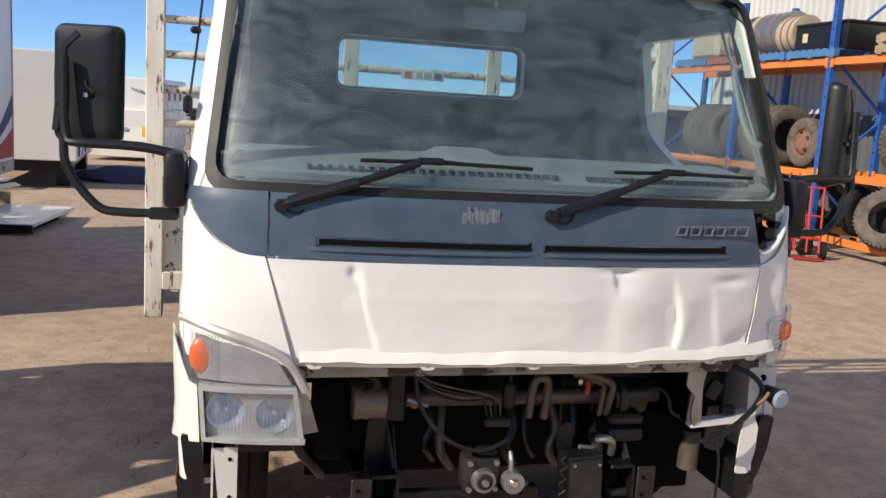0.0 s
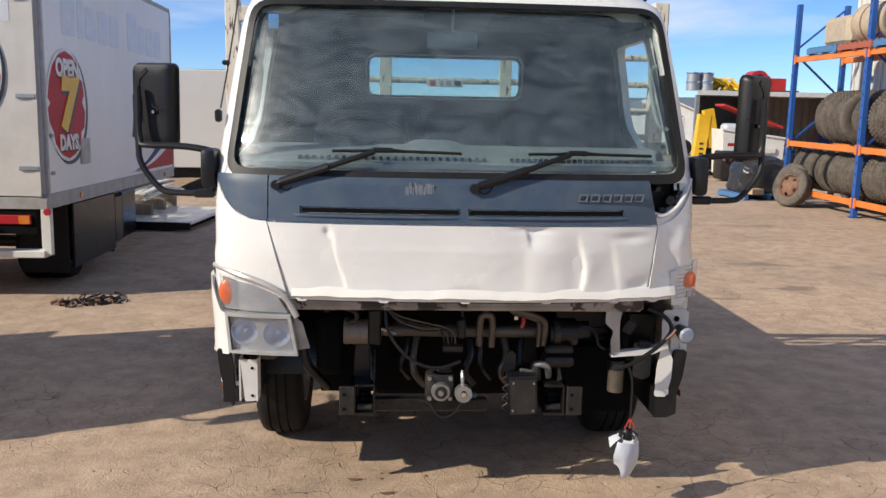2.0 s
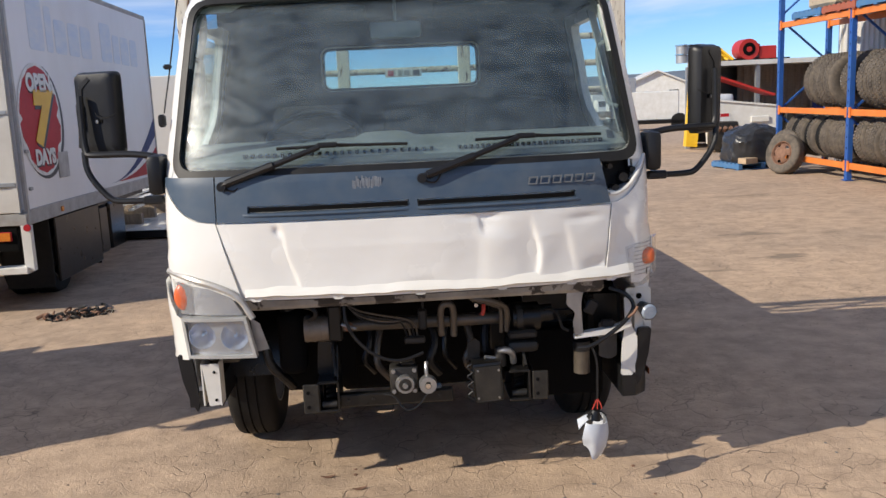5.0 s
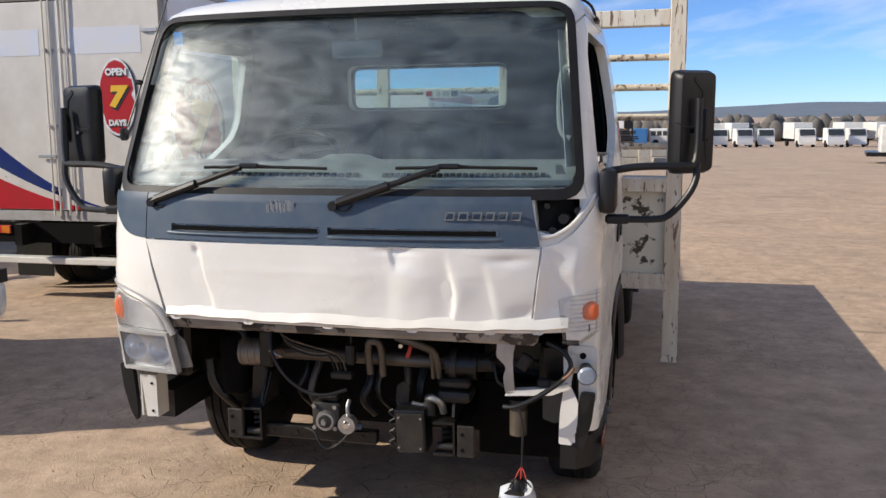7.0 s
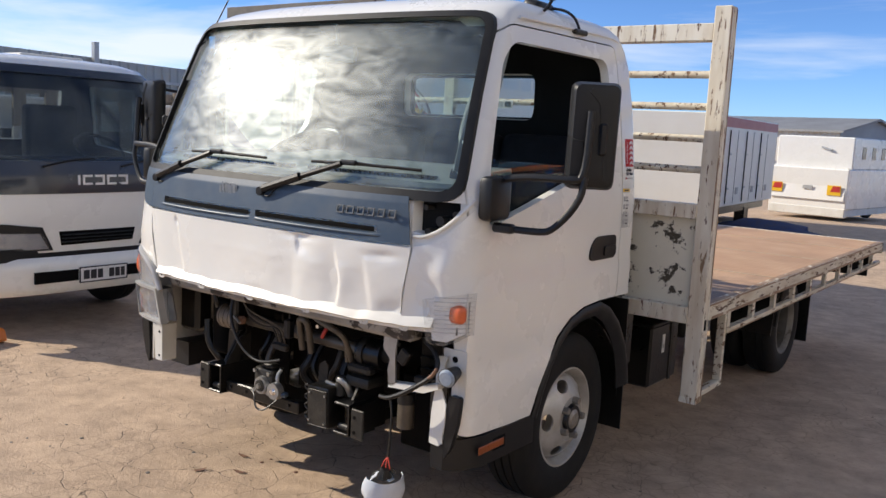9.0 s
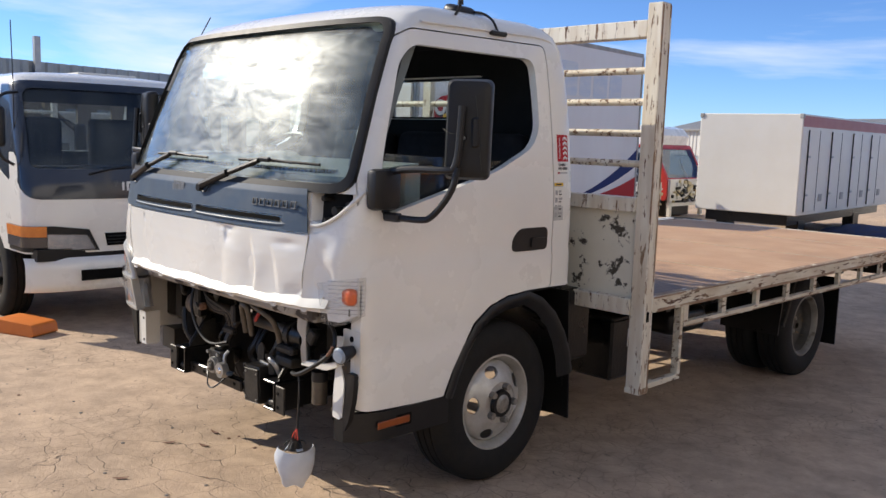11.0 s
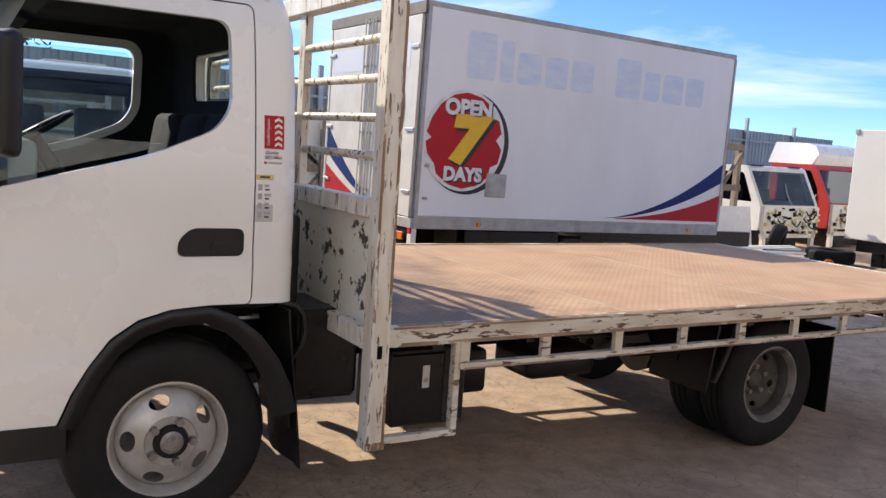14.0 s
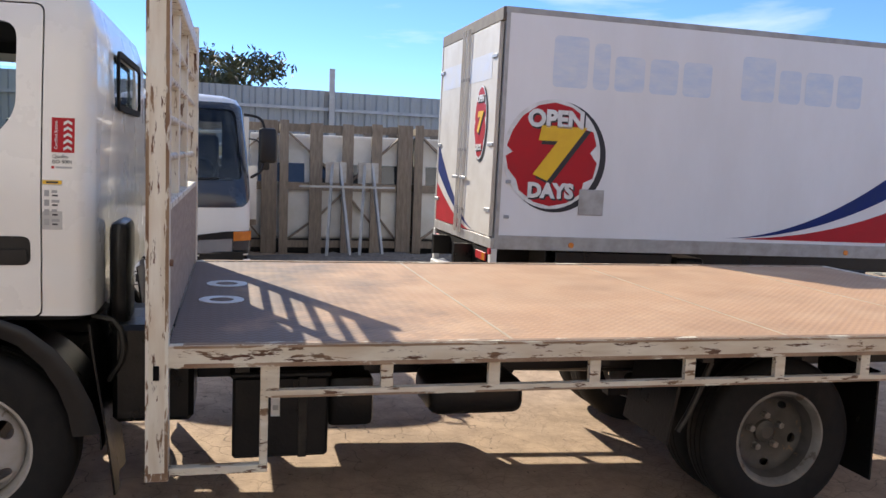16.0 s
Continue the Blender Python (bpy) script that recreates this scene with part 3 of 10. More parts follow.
M["fence"] = sheet_material("grey_steel_fence", (0.36, 0.38, 0.38), (0.28, 0.30, 0.31))

# ---- building helpers ----
AX = {"x": Vector((1, 0, 0)), "y": Vector((0, 1, 0)), "z": Vector((0, 0, 1))}


def finish(bm, smooth=35):
    bmesh.ops.recalc_face_normals(bm, faces=bm.faces)
    me = bpy.data.meshes.new("m")
    bm.to_mesh(me)
    bm.free()
    return shade(me, smooth)


def shade(me, smooth=35):
    if smooth:
        me.shade_smooth()
        me.set_sharp_from_angle(angle=radians(smooth))
    return me


def part(name, bm, material, parent=None, label="", smooth=35):
    """Links a bmesh (or a mesh) as one object under a thing or a part."""
    me = finish(bm, smooth) if isinstance(bm, bmesh.types.BMesh) else bm
    me.materials.clear()
    me.materials.append(material)
    ob = new(name, me)
    if parent is not None:
        ob.parent = parent
    if label:
        ob["label"] = label
    return ob


def thing(name, m, label, category, group="", kind=""):
    ob = new(name)
    ob.empty_display_size = 0.1
    ob.matrix_basis = m
    return tagged(ob, label, category, group, kind)


def box(bm, c, s, rot=None, bev=0.0, seg=1):
    r = bmesh.ops.create_cube(bm, size=1.0)
    vs = r["verts"]
    m = Matrix.Translation(c) @ (rot.to_4x4() if rot is not None else Matrix.Identity(4)) @ Matrix.Diagonal((*s, 1))
    bmesh.ops.transform(bm, matrix=m, verts=vs)
    if bev:
        es = list({e for v in vs for e in v.link_edges})
        bmesh.ops.bevel(bm, geom=es, offset=bev, segments=seg, affect="EDGES", profile=0.5)
    return bm


def one_box(c, s, rot=None, bev=0.0, seg=1):
    return box(bmesh.new(), c, s, rot, bev, seg)


def span(bm, x0, x1, y0, y1, z0, z1, bev=0.0):
    return box(bm, ((x0 + x1) / 2, (y0 + y1) / 2, (z0 + z1) / 2), (abs(x1 - x0), abs(y1 - y0), abs(z1 - z0)), None, bev)


def one_span(x0, x1, y0, y1, z0, z1, bev=0.0):
    return span(bmesh.new(), x0, x1, y0, y1, z0, z1, bev)


def frame_of(d):
    d = Vector(d).normalized()
    u = d.orthogonal().normalized()
    return u, d.cross(u), d


def cyl(bm, p0, p1, r0, r1=None, n=14, caps=True):
    p0, p1 = Vector(p0), Vector(p1)
    r1 = r0 if r1 is None else r1
    u, v, d = frame_of(p1 - p0)
    a = [bm.verts.new(p0 + (u * math.cos(i * math.tau / n) + v * math.sin(i * math.tau / n)) * r0) for i in range(n)]
    b = [bm.verts.new(p1 + (u * math.cos(i * math.tau / n) + v * math.sin(i * math.tau / n)) * r1) for i in range(n)]
    for i in range(n):
        bm.faces.new((a[i], a[(i + 1) % n], b[(i + 1) % n], b[i]))
    if caps:
        bm.faces.new(a[::-1])
        bm.faces.new(b)
    return bm


def one_cyl(p0, p1, r0, r1=None, n=14):
    return cyl(bmesh.new(), p0, p1, r0, r1, n)


def beam(bm, p0, p1, w, h, up=(0, 0, 1)):
    """A square bar from p0 to p1, w across and h along up."""
    p0, p1 = Vector(p0), Vector(p1)
    d = (p1 - p0).normalized()
    s = d.cross(Vector(up))
    s = s.normalized() if s.length > 1e-4 else d.orthogonal().normalized()
    u = s.cross(d)
    rings = []
    for p in (p0, p1):
        rings.append([bm.verts.new(p + s * (w / 2 * a) + u * (h / 2 * b)) for a, b in ((-1, -1), (1, -1), (1, 1), (-1, 1))])
    for i in range(4):
        bm.faces.new((rings[0][i], rings[0][(i + 1) % 4], rings[1][(i + 1) % 4], rings[1][i]))
    bm.faces.new(rings[0][::-1])
    bm.faces.new(rings[1])
    return bm


def one_beam(p0, p1, w, h, up=(0, 0, 1)):
    return beam(bmesh.new(), p0, p1, w, h, up)


def tube(bm, pts, r, n=8, rounds=3):
    """A round tube along a path whose corners are cut round."""
    pts = [Vector(p) for p in pts]
    for _ in range(rounds):
        out = [pts[0]]
        for a, b in zip(pts, pts[1:]):
            out += [a.lerp(b, 0.25), a.lerp(b, 0.75)]
        pts = out + [pts[-1]]
    u = (pts[1] - pts[0]).orthogonal().normalized()
    rings = []
    for i, p in enumerate(pts):
        d = (pts[min(i + 1, len(pts) - 1)] - pts[max(i - 1, 0)]).normalized()
        u = (u - d * u.dot(d)).normalized()
        v = d.cross(u)
        rings.append([bm.verts.new(p + (u * math.cos(k * math.tau / n) + v * math.sin(k * math.tau / n)) * r) for k in range(n)])
    for a, b in zip(rings, rings[1:]):
        for i in range(n):
            bm.faces.new((a[i], a[(i + 1) % n], b[(i + 1) % n], b[i]))
    bm.faces.new(rings[0][::-1])
    bm.faces.new(rings[-1])
    return bm


def one_tube(pts, r, n=8, rounds=3):
    return tube(bmesh.new(), pts, r, n, rounds)


def revolve(bm, profile, m=Matrix.Identity(4), n=40, closed=True):
    """Turns a profile of (radius, along) about local x."""
    rings = []
    for k in range(n):
        a = k * math.tau / n
        rings.append([bm.verts.new(m @ Vector((s, r * math.cos(a), r * math.sin(a)))) for r, s in profile])
    cnt = len(profile)
    for k in range(n):
        a, b = rings[k], rings[(k + 1) % n]
        for i in range(cnt if closed else cnt - 1):
            j = (i + 1) % cnt
            bm.faces.new((a[i], a[j], b[j], b[i]))
    return bm


def prism(bm, poly, axis, a0, a1):
    """A polygon pushed along an axis. x: poly in (y, z); y: (x, z); z: (x, y)."""
    def at(p, a):
        return {"x": (a, p[0], p[1]), "y": (p[0], a, p[1]), "z": (p[0], p[1], a)}[axis]
    lo = [bm.verts.new(at(p, a0)) for p in poly]
    hi = [bm.verts.new(at(p, a1)) for p in poly]
    k = len(poly)
    for i in range(k):
        bm.faces.new((lo[i], lo[(i + 1) % k], hi[(i + 1) % k], hi[i]))
    bm.faces.new(lo[::-1])
    bm.faces.new(hi)
    return bm


def one_prism(poly, axis, a0, a1):
    return prism(bmesh.new(), poly, axis, a0, a1)


def rounded(poly, r, n=5):
    """A polygon with its corners rounded."""
    out = []
    k = len(poly)
    for i in range(k):
        p, a, b = (Vector(poly[j % k]).to_2d() for j in (i, i - 1, i + 1))
        da, db = (a - p), (b - p)
        ra = min(r, da.length * 0.45, db.length * 0.45)
        p0, p1 = p + da.normalized() * ra, p + db.normalized() * ra
        for j in range(n + 1):
            t = j / n
            q = p0 * (1 - t) ** 2 + p * (2 * t * (1 - t)) + p1 * t * t
            out.append((q.x, q.y))
    return out


def inset(poly, d):
    """A polygon moved inwards by d (outwards if negative); corners by mitre."""
    k = len(poly)
    area = sum(poly[i][0] * poly[(i + 1) % k][1] - poly[(i + 1) % k][0] * poly[i][1] for i in range(k))
    sgn = 1 if area > 0 else -1
    out = []
    for i in range(k):
        a, p, b = Vector(poly[i - 1]), Vector(poly[i]), Vector(poly[(i + 1) % k])
        e0, e1 = (p - a).normalized(), (b - p).normalized()
        n0, n1 = Vector((-e0.y, e0.x)) * sgn, Vector((-e1.y, e1.x)) * sgn
        n = (n0 + n1).normalized()
        c = max(0.35, n.dot(n1))
        q = p + n * (d / c)
        out.append((q.x, q.y))
    return out


def boolean(a, b, op="DIFFERENCE"):
    """The mesh a cut by, or cut to, the mesh b; tried again with b a hair larger where nothing is left."""
    for grow in (1.0, 1.0009, 0.9993):
        me = cut_once(a, b, op, grow)
        if len(me.polygons):
            break
    return me


def cut_once(a, b, op, grow):
    oa, ob = new("cut_a", a), new("cut_b", b)
    ob.scale = (grow, grow, grow)
    md = oa.modifiers.new("cut", "BOOLEAN")
    md.operation, md.object, md.solver = op, ob, "EXACT"
    dg = bpy.context.evaluated_depsgraph_get()
    me = bpy.data.meshes.new_from_object(oa.evaluated_get(dg))
    bpy.data.objects.remove(oa)
    bpy.data.objects.remove(ob)
    return me


def flat(bm):
    return finish(bm, 0)


def letters(text, size, depth=0.002, bold=0.0, spacing=1.0):
    """A mesh of writing in the built-in font, in the xy plane, its middle at the origin."""
    cu = bpy.data.curves.new("txt", "FONT")
    cu.body, cu.size, cu.extrude, cu.offset = text, size, depth, bold
    cu.align_x, cu.align_y, cu.space_character = "CENTER", "CENTER", spacing
    cu.resolution_u = 3
    o = new("txt", cu)
    dg = bpy.context.evaluated_depsgraph_get()
    me = bpy.data.meshes.new_from_object(o.evaluated_get(dg))
    bpy.data.objects.remove(o)
    return me


def surface(bm, fn, us, vs):
    """A sheet of quads over fn(u, v)."""
    g = [[bm.verts.new(fn(u, v)) for u in us] for v in vs]
    for i in range(len(vs) - 1):
        for j in range(len(us) - 1):
            bm.faces.new((g[i][j], g[i][j + 1], g[i + 1][j + 1], g[i + 1][j]))
    return bm


def thick(bm, d):
    """Gives a sheet a thickness d."""
    bmesh.ops.recalc_face_normals(bm, faces=bm.faces)
    bmesh.ops.solidify(bm, geom=bm.faces[:], thickness=d)
    return bm


def steps(a, b, n):
    return [a + (b - a) * i / n for i in range(n + 1)]


def lerp_table(rows, z):
    """Rows (z, values...) read at z, straight between rows."""
    if z <= rows[0][0]:
        return rows[0][1:]
    for a, b in zip(rows, rows[1:]):
        if z <= b[0]:
            t = (z - a[0]) / (b[0] - a[0])
            return [p + (q - p) * t for p, q in zip(a[1:], b[1:])]
    return rows[-1][1:]

# ---- the yard ----


def ground_z(x, y):
    """The yard falls gently towards the back, and on down to the far lots."""
    y = max(y, 0.5)
    z = -0.0262 * (min(y, 9.0) - 3.25)
    z -= 0.012 * (min(max(y, 9.0), 25.0) - 9.0)
    return z - 0.0235 * (min(max(y, 25.0), 150.0) - 25.0)


def yard():
    bm = bmesh.new()
    xs = sorted({-2600, -900, -300, -120, -60, *range(-30, 31, 2), 60, 120, 300, 900, 2600})
    ys = sorted({-2600, -900, -300, -120, -60, -30, *range(-20, 0, 4), *steps(0, 10, 20), *range(12, 41, 4), 60, 90, 120, 150, 300, 900, 2600})
    surface(bm, lambda x, y: (x, y, ground_z(x, y)), xs, ys)
    return tagged(part("ground", bm, M["ground"], smooth=60), "dusty tan concrete yard with cracks and oil stains", "ground", kind="structure")


yard()

# ---- the flatbed truck ----
N_FRONT = 2.6
CAB = [  # height, front, half width, depth of the corner, rear
    (0.40, -0.985, 0.946, 0.23, 0.425),
    (0.68, -1.010, 0.960, 0.24, 0.425),
    (0.71, -1.015, 0.957, 0.24, 0.425),
    (0.84, -1.030, 0.962, 0.24, 0.425),
    (1.02, -1.040, 0.964, 0.25, 0.425),
    (1.06, -1.040, 0.957, 0.25, 0.425),
    (1.16, -1.028, 0.959, 0.25, 0.425),
    (1.31, -1.000, 0.955, 0.24, 0.425),
    (1.40, -0.966, 0.945, 0.22, 0.425),
    (1.70, -0.838, 0.908, 0.18, 0.425),
    (1.90, -0.748, 0.882, 0.16, 0.42),
    (1.97, -0.712, 0.870, 0.16, 0.405),
    (2.03, -0.672, 0.850, 0.17, 0.385),
    (2.065, -0.620, 0.820, 0.20, 0.345),
    (2.088, -0.550, 0.770, 0.22, 0.29),
    (2.103, -0.450, 0.67, 0.22, 0.22),
    (2.11, -0.310, 0.50, 0.18, 0.16),
    (2.113, -0.220, 0.35, 0.10, 0.10),
]
FLARE_OUT = [(0.40, 0.024), (1.25, 0.026), (1.55, 0.032), (1.75, 0.030), (1.92, 0.020), (2.04, 0.008), (2.10, 0.0)]


def side_x(y, z):
    """How far the side of the cab stands from its middle: it widens towards the rear."""
    yf, w, d, yr = lerp_table(CAB, z)
    t = min(1.0, max(0.0, (y - yf - d) / (yr - 0.07 - yf - d)))
    return w + lerp_table(FLARE_OUT, z)[0] * t


def cab_ring(yf, w, d, yr, n, rc, ex=0.0):
    half = []
    for i in range(25):
        a = i / 24 * math.pi / 2
        half.append((w * math.sin(a) ** (2 / n), yf + d - d * math.cos(a) ** (2 / n)))
    for t in (0.2, 0.4, 0.6, 0.8, 1.0):
        half.append((w + ex * t, yf + d + (yr - rc - yf - d) * t))
    for i in range(1, 7):
        a = i / 6 * math.pi / 2
        half.append((w + ex - rc + rc * math.cos(a), yr - rc + rc * math.sin(a)))
    half.append((w * 0.5, yr))
    return half + [(0, yr)] + [(-x, y) for x, y in half[1:][::-1]]


def cab_loft(table, off=0.0, z0=None, z1=None, n=N_FRONT, rc=0.07):
    """The closed outer form of a cab, grown by off. The flatbed's cab widens rearwards and has a rising crease low on its doors."""
    z0 = table[0][0] if z0 is None else z0
    z1 = table[-1][0] if z1 is None else z1
    levels = [z0] + [r[0] for r in table if z0 < r[0] < z1] + [z1]
    zs = [levels[0]]
    for a, b in zip(levels, levels[1:]):
        k = max(1, round((b - a) / (0.035 if b < 0.9 else 0.06)))
        zs += steps(a, b, k)[1:]
    bm = bmesh.new()
    rings = []
    for z in zs:
        yf, w, d, yr = lerp_table(table, z)
        ex = lerp_table(FLARE_OUT, z)[0] if table is CAB else 0.0
        ring = cab_ring(yf - off, w + off, d, yr + off, n, rc, ex)
        row = []
        for x, y in ring:
            if table is CAB and abs(x) > 0.9 and y > -0.83:
                t = min(1.0, max(0.0, (0.615 + 0.19 * (y + 0.85) - z) / 0.06 + 0.5))
                x += math.copysign(0.009 * t * t * (3 - 2 * t), x)
            row.append(bm.verts.new((x, y, z + off * min(1.0, max(0.0, (z - 1.5) / 0.6)))))
        rings.append(row)
    k = len(rings[0])
    for a, b in zip(rings, rings[1:]):
        for i in range(k):
            bm.faces.new((a[i], a[(i + 1) % k], b[(i + 1) % k], b[i]))
    bm.faces.new(rings[0][::-1])
    bm.faces.new(rings[-1])
    return flat(bm)


def front_y(x, z, table=CAB, n=N_FRONT):
    yf, w, d, yr = lerp_table(table, z)
    u = min(0.999, abs(x) / w)
    return yf + d - d * (1 - u ** n) ** (1 / n)


WS_SEAL = rounded([(-0.908, 1.322), (0.908, 1.322), (0.834, 2.018), (-0.834, 2.018)], 0.085)
WS_GLASS = rounded([(-0.878, 1.358), (0.878, 1.358), (0.808, 1.994), (-0.808, 1.994)], 0.065)
WS_SLAB = [(-1.4, 1.15), (-0.875, 1.25), (-0.555, 2.06), (-1.4, 2.10)]
WINDOW = rounded([(-0.785, 1.232), (-0.765, 1.43), (-0.715, 1.605), (-0.640, 1.845), (-0.565, 1.912), (0.162, 1.912), (0.165, 1.60), (0.11, 1.515), (-0.12, 1.412)], 0.06)
DOOR = rounded([(-0.857, 0.480), (-0.857, 1.30), (-0.848, 1.40), (-0.815, 1.53), (-0.755, 1.74), (-0.665, 1.915), (-0.575, 1.970), (0.245, 1.978), (0.248, 1.90), (0.248, 0.873), (0.10, 0.873), (0.05, 0.60), (-0.35, 0.458)], 0.03)
REAR_WIN = rounded([(-0.405, 1.650), (0.415, 1.650), (0.415, 1.868), (-0.405, 1.868)], 0.05)
SOCKET = [(0.752, 1.215), (0.80, 1.205), (0.86, 1.235), (0.915, 1.322), (0.74, 1.325)]
ARCH_EDGE = [(-0.418, 0.462), (-0.372, 0.575), (-0.318, 0.672), (-0.245, 0.765), (-0.155, 0.828), (-0.045, 0.862), (0.10, 0.874)]
HUB_Y, AXLE = -0.020, 0.354
REAR_Y, REAR_AXLE = 3.345, 0.277


def arch_mesh(grow, x0, x1):
    """What the wheel opening takes out of the cab's side."""
    edge = [(y - grow * 0.8, z + grow * 0.6) for y, z in ARCH_EDGE]
    return flat(one_prism([(edge[0][0], 0.1)] + edge + [(0.7, 0.874 + grow * 0.6), (0.7, 0.1)], "x", x0, x1))


def screen_cut(d=0.0):
    """What the windscreen opening takes out of the front of the cab."""
    return boolean(flat(one_prism(inset(WS_GLASS, d) if d else WS_GLASS, "y", -1.5, -0.3)), flat(one_prism(WS_SLAB, "x", -1.0, 1.0)), "INTERSECT")


truck = thing("flatbed_truck", pose(0.840, 3.271, 0.0227, -0.2, 0, 0), "white cab-over flatbed truck with missing bumper and exposed engine bay", "truck")


def cab_shell():
    me = boolean(cab_loft(CAB), cab_loft(CAB, -0.045, 0.5, 2.07))
    for cut in (
        flat(one_prism(inset(DOOR, -0.006), "x", -1.2, 1.2)),
        screen_cut(),
        flat(one_prism(REAR_WIN, "y", 0.2, 0.8)),
        flat(one_prism(SOCKET, "y", -1.3, -0.80)),
        arch_mesh(0.0, -1.2, 1.2),
        flat(one_span(-1.2, 1.2, 0.06, 0.8, 0.2, 0.872)),
        flat(one_span(-1.2, 1.2, -1.4, -0.860, 0.2, 0.865)),
        flat(one_span(-0.86, 0.86, -1.4, 0.2, 0.2, 0.86)),
        flat(one_span(-1.2, 1.2, -1.41, 0.21, 0.2, 0.476)),
    ):
        me = boolean(me, cut)
    return me


body = part("cab", shade(cab_shell()), M["white"], truck, "white painted steel cab shell")


def lining():
    me = boolean(cab_loft(CAB, -0.05, 0.85, 2.065), cab_loft(CAB, -0.058, 0.858, 2.06))
    for cut in (
        screen_cut(-0.022),
        flat(one_prism(inset(REAR_WIN, -0.004), "y", 0.2, 0.8)),
        flat(one_prism(inset(WINDOW, -0.040), "x", -1.2, 1.2)),
    ):
        me = boolean(me, cut)
    return me


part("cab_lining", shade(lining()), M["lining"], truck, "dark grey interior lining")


def doors():
    for side, label in ((1, "white door with open window"), (-1, "white door with closed window")):
        a, b = (0.70, 1.2) if side > 0 else (-1.2, -0.70)
        me = boolean(cab_loft(CAB, 0.0), cab_loft(CAB, -0.035, 0.3, 2.07))
        me = boolean(me, flat(one_prism(DOOR, "x", a, b)), "INTERSECT")
        skin = [(side * x, z) for x, z in ((0.89, 0.2), (0.89, 1.2), (0.88, 1.4), (0.842, 1.7), (0.813, 1.9), (0.78, 2.1), (1.3, 2.1), (1.3, 0.2))]
        me = boolean(me, flat(one_prism(skin, "y", -1.2, 0.6)), "INTERSECT")
        me = boolean(me, flat(one_prism(WINDOW, "x", a, b)))
        me = boolean(me, arch_mesh(0.0, a, b))
        door = part("door", shade(me), M["white"], truck, label)
        ring = boolean(cab_loft(CAB, 0.003), cab_loft(CAB, -0.035, 0.3, 2.07))
        ring = boolean(ring, flat(one_prism(inset(WINDOW, -0.005), "x", a, b)), "INTERSECT")
        ring = boolean(ring, flat(one_prism(inset(WINDOW, 0.036), "x", a, b)))
        part("window_seal", shade(ring), M["seal"], door, "black rubber window frame")
        if side < 0:
            g = boolean(cab_loft(CAB, -0.015), cab_loft(CAB, -0.020, 0.3, 2.07))
            g = boolean(g, flat(one_prism(inset(WINDOW, 0.02), "x", a, b)), "INTERSECT")
            pane = part("window_pane", shade(g), M["glass"], door, "clear side glass")
            pane.visible_shadow = False
        else:
            # the fixed quarter light at the front edge
            q = boolean(cab_loft(CAB, -0.015), cab_loft(CAB, -0.020, 0.3, 2.07))
            q = boolean(q, flat(one_prism([(-0.78, 1.22), (-0.75, 1.48), (-0.18, 1.455), (0.10, 1.455), (0.10, 1.40)], "x", a, b)), "INTERSECT")
            q = boolean(q, flat(one_prism(inset(WINDOW, 0.02), "x", a, b)), "INTERSECT")
            part("lowered_pane", shade(q), M["glass"], door, "lowered clear side glass").visible_shadow = False
        # recessed handle
        sx = side_x(0.1, 1.1)
        cup = rounded([(-0.025, 1.055), (-0.025, 1.112), (0.02, 1.158), (0.215, 1.158), (0.215, 1.055)], 0.03)
        part("door_handle", one_prism(cup, "x", side * (sx - 0.022), side * (sx + 0.005)), M["black"], door, "black moulded door handle")
        part("handle_lever", one_prism(rounded([(0.095, 1.070), (0.095, 1.112), (0.205, 1.112), (0.205, 1.070)], 0.012), "x", side * (sx - 0.004), side * (sx + 0.012)), M["black"], door)


doors()


def windscreen():
    me = boolean(cab_loft(CAB, -0.006), cab_loft(CAB, -0.012, 0.5, 2.07))
    me = boolean(me, flat(one_prism(inset(WS_SEAL, 0.02), "y", -1.3, -0.3)), "INTERSECT")
    me = boolean(me, flat(one_prism([(y + (0.02 if y > -1.3 else 0), z) for y, z in WS_SLAB], "x", -1.0, 1.0)), "INTERSECT")
    ws = part("windscreen", shade(me), M["glass_ws"], truck, "dusty clear windscreen with cloud-reflection streaks in its haze")
    ws.visible_shadow = False
    me = boolean(cab_loft(CAB, 0.010), cab_loft(CAB, -0.052, 0.5, 2.06))
    slab = flat(one_prism([(y + (0.04 if y > -1.3 else 0), z) for y, z in WS_SLAB], "x", -1.0, 1.0))
    me = boolean(me, flat(one_prism(WS_SEAL, "y", -1.3, -0.3)), "INTERSECT")
    me = boolean(me, slab, "INTERSECT")
    me = boolean(me, flat(one_prism(WS_GLASS, "y", -1.3, -0.3)))
    part("windscreen_seal", shade(me), M["seal"], truck, "black rubber windscreen surround")
    me = flat(one_prism(inset(REAR_WIN, -0.015), "y", 0.435, 0.447))
    me = boolean(me, flat(one_prism(inset(REAR_WIN, 0.012), "y", 0.3, 0.6)))
    part("rear_window_seal", shade(me), M["lining"], truck)
    pane = part("rear_window", one_prism(inset(REAR_WIN, 0.008), "y", 0.412, 0.416), M["glass_clear"], truck, "clear rear cab window")
    pane.visible_shadow = False
    part("registration_sticker", one_prism([(-0.765, 1.90), (-0.725, 1.90), (-0.725, 1.955), (-0.765, 1.955)], "y", front_y(-0.745, 1.93) + 0.022, front_y(-0.745, 1.93) + 0.024), M["sticker_blue"], truck, "blue sticker inside the windscreen")


windscreen()


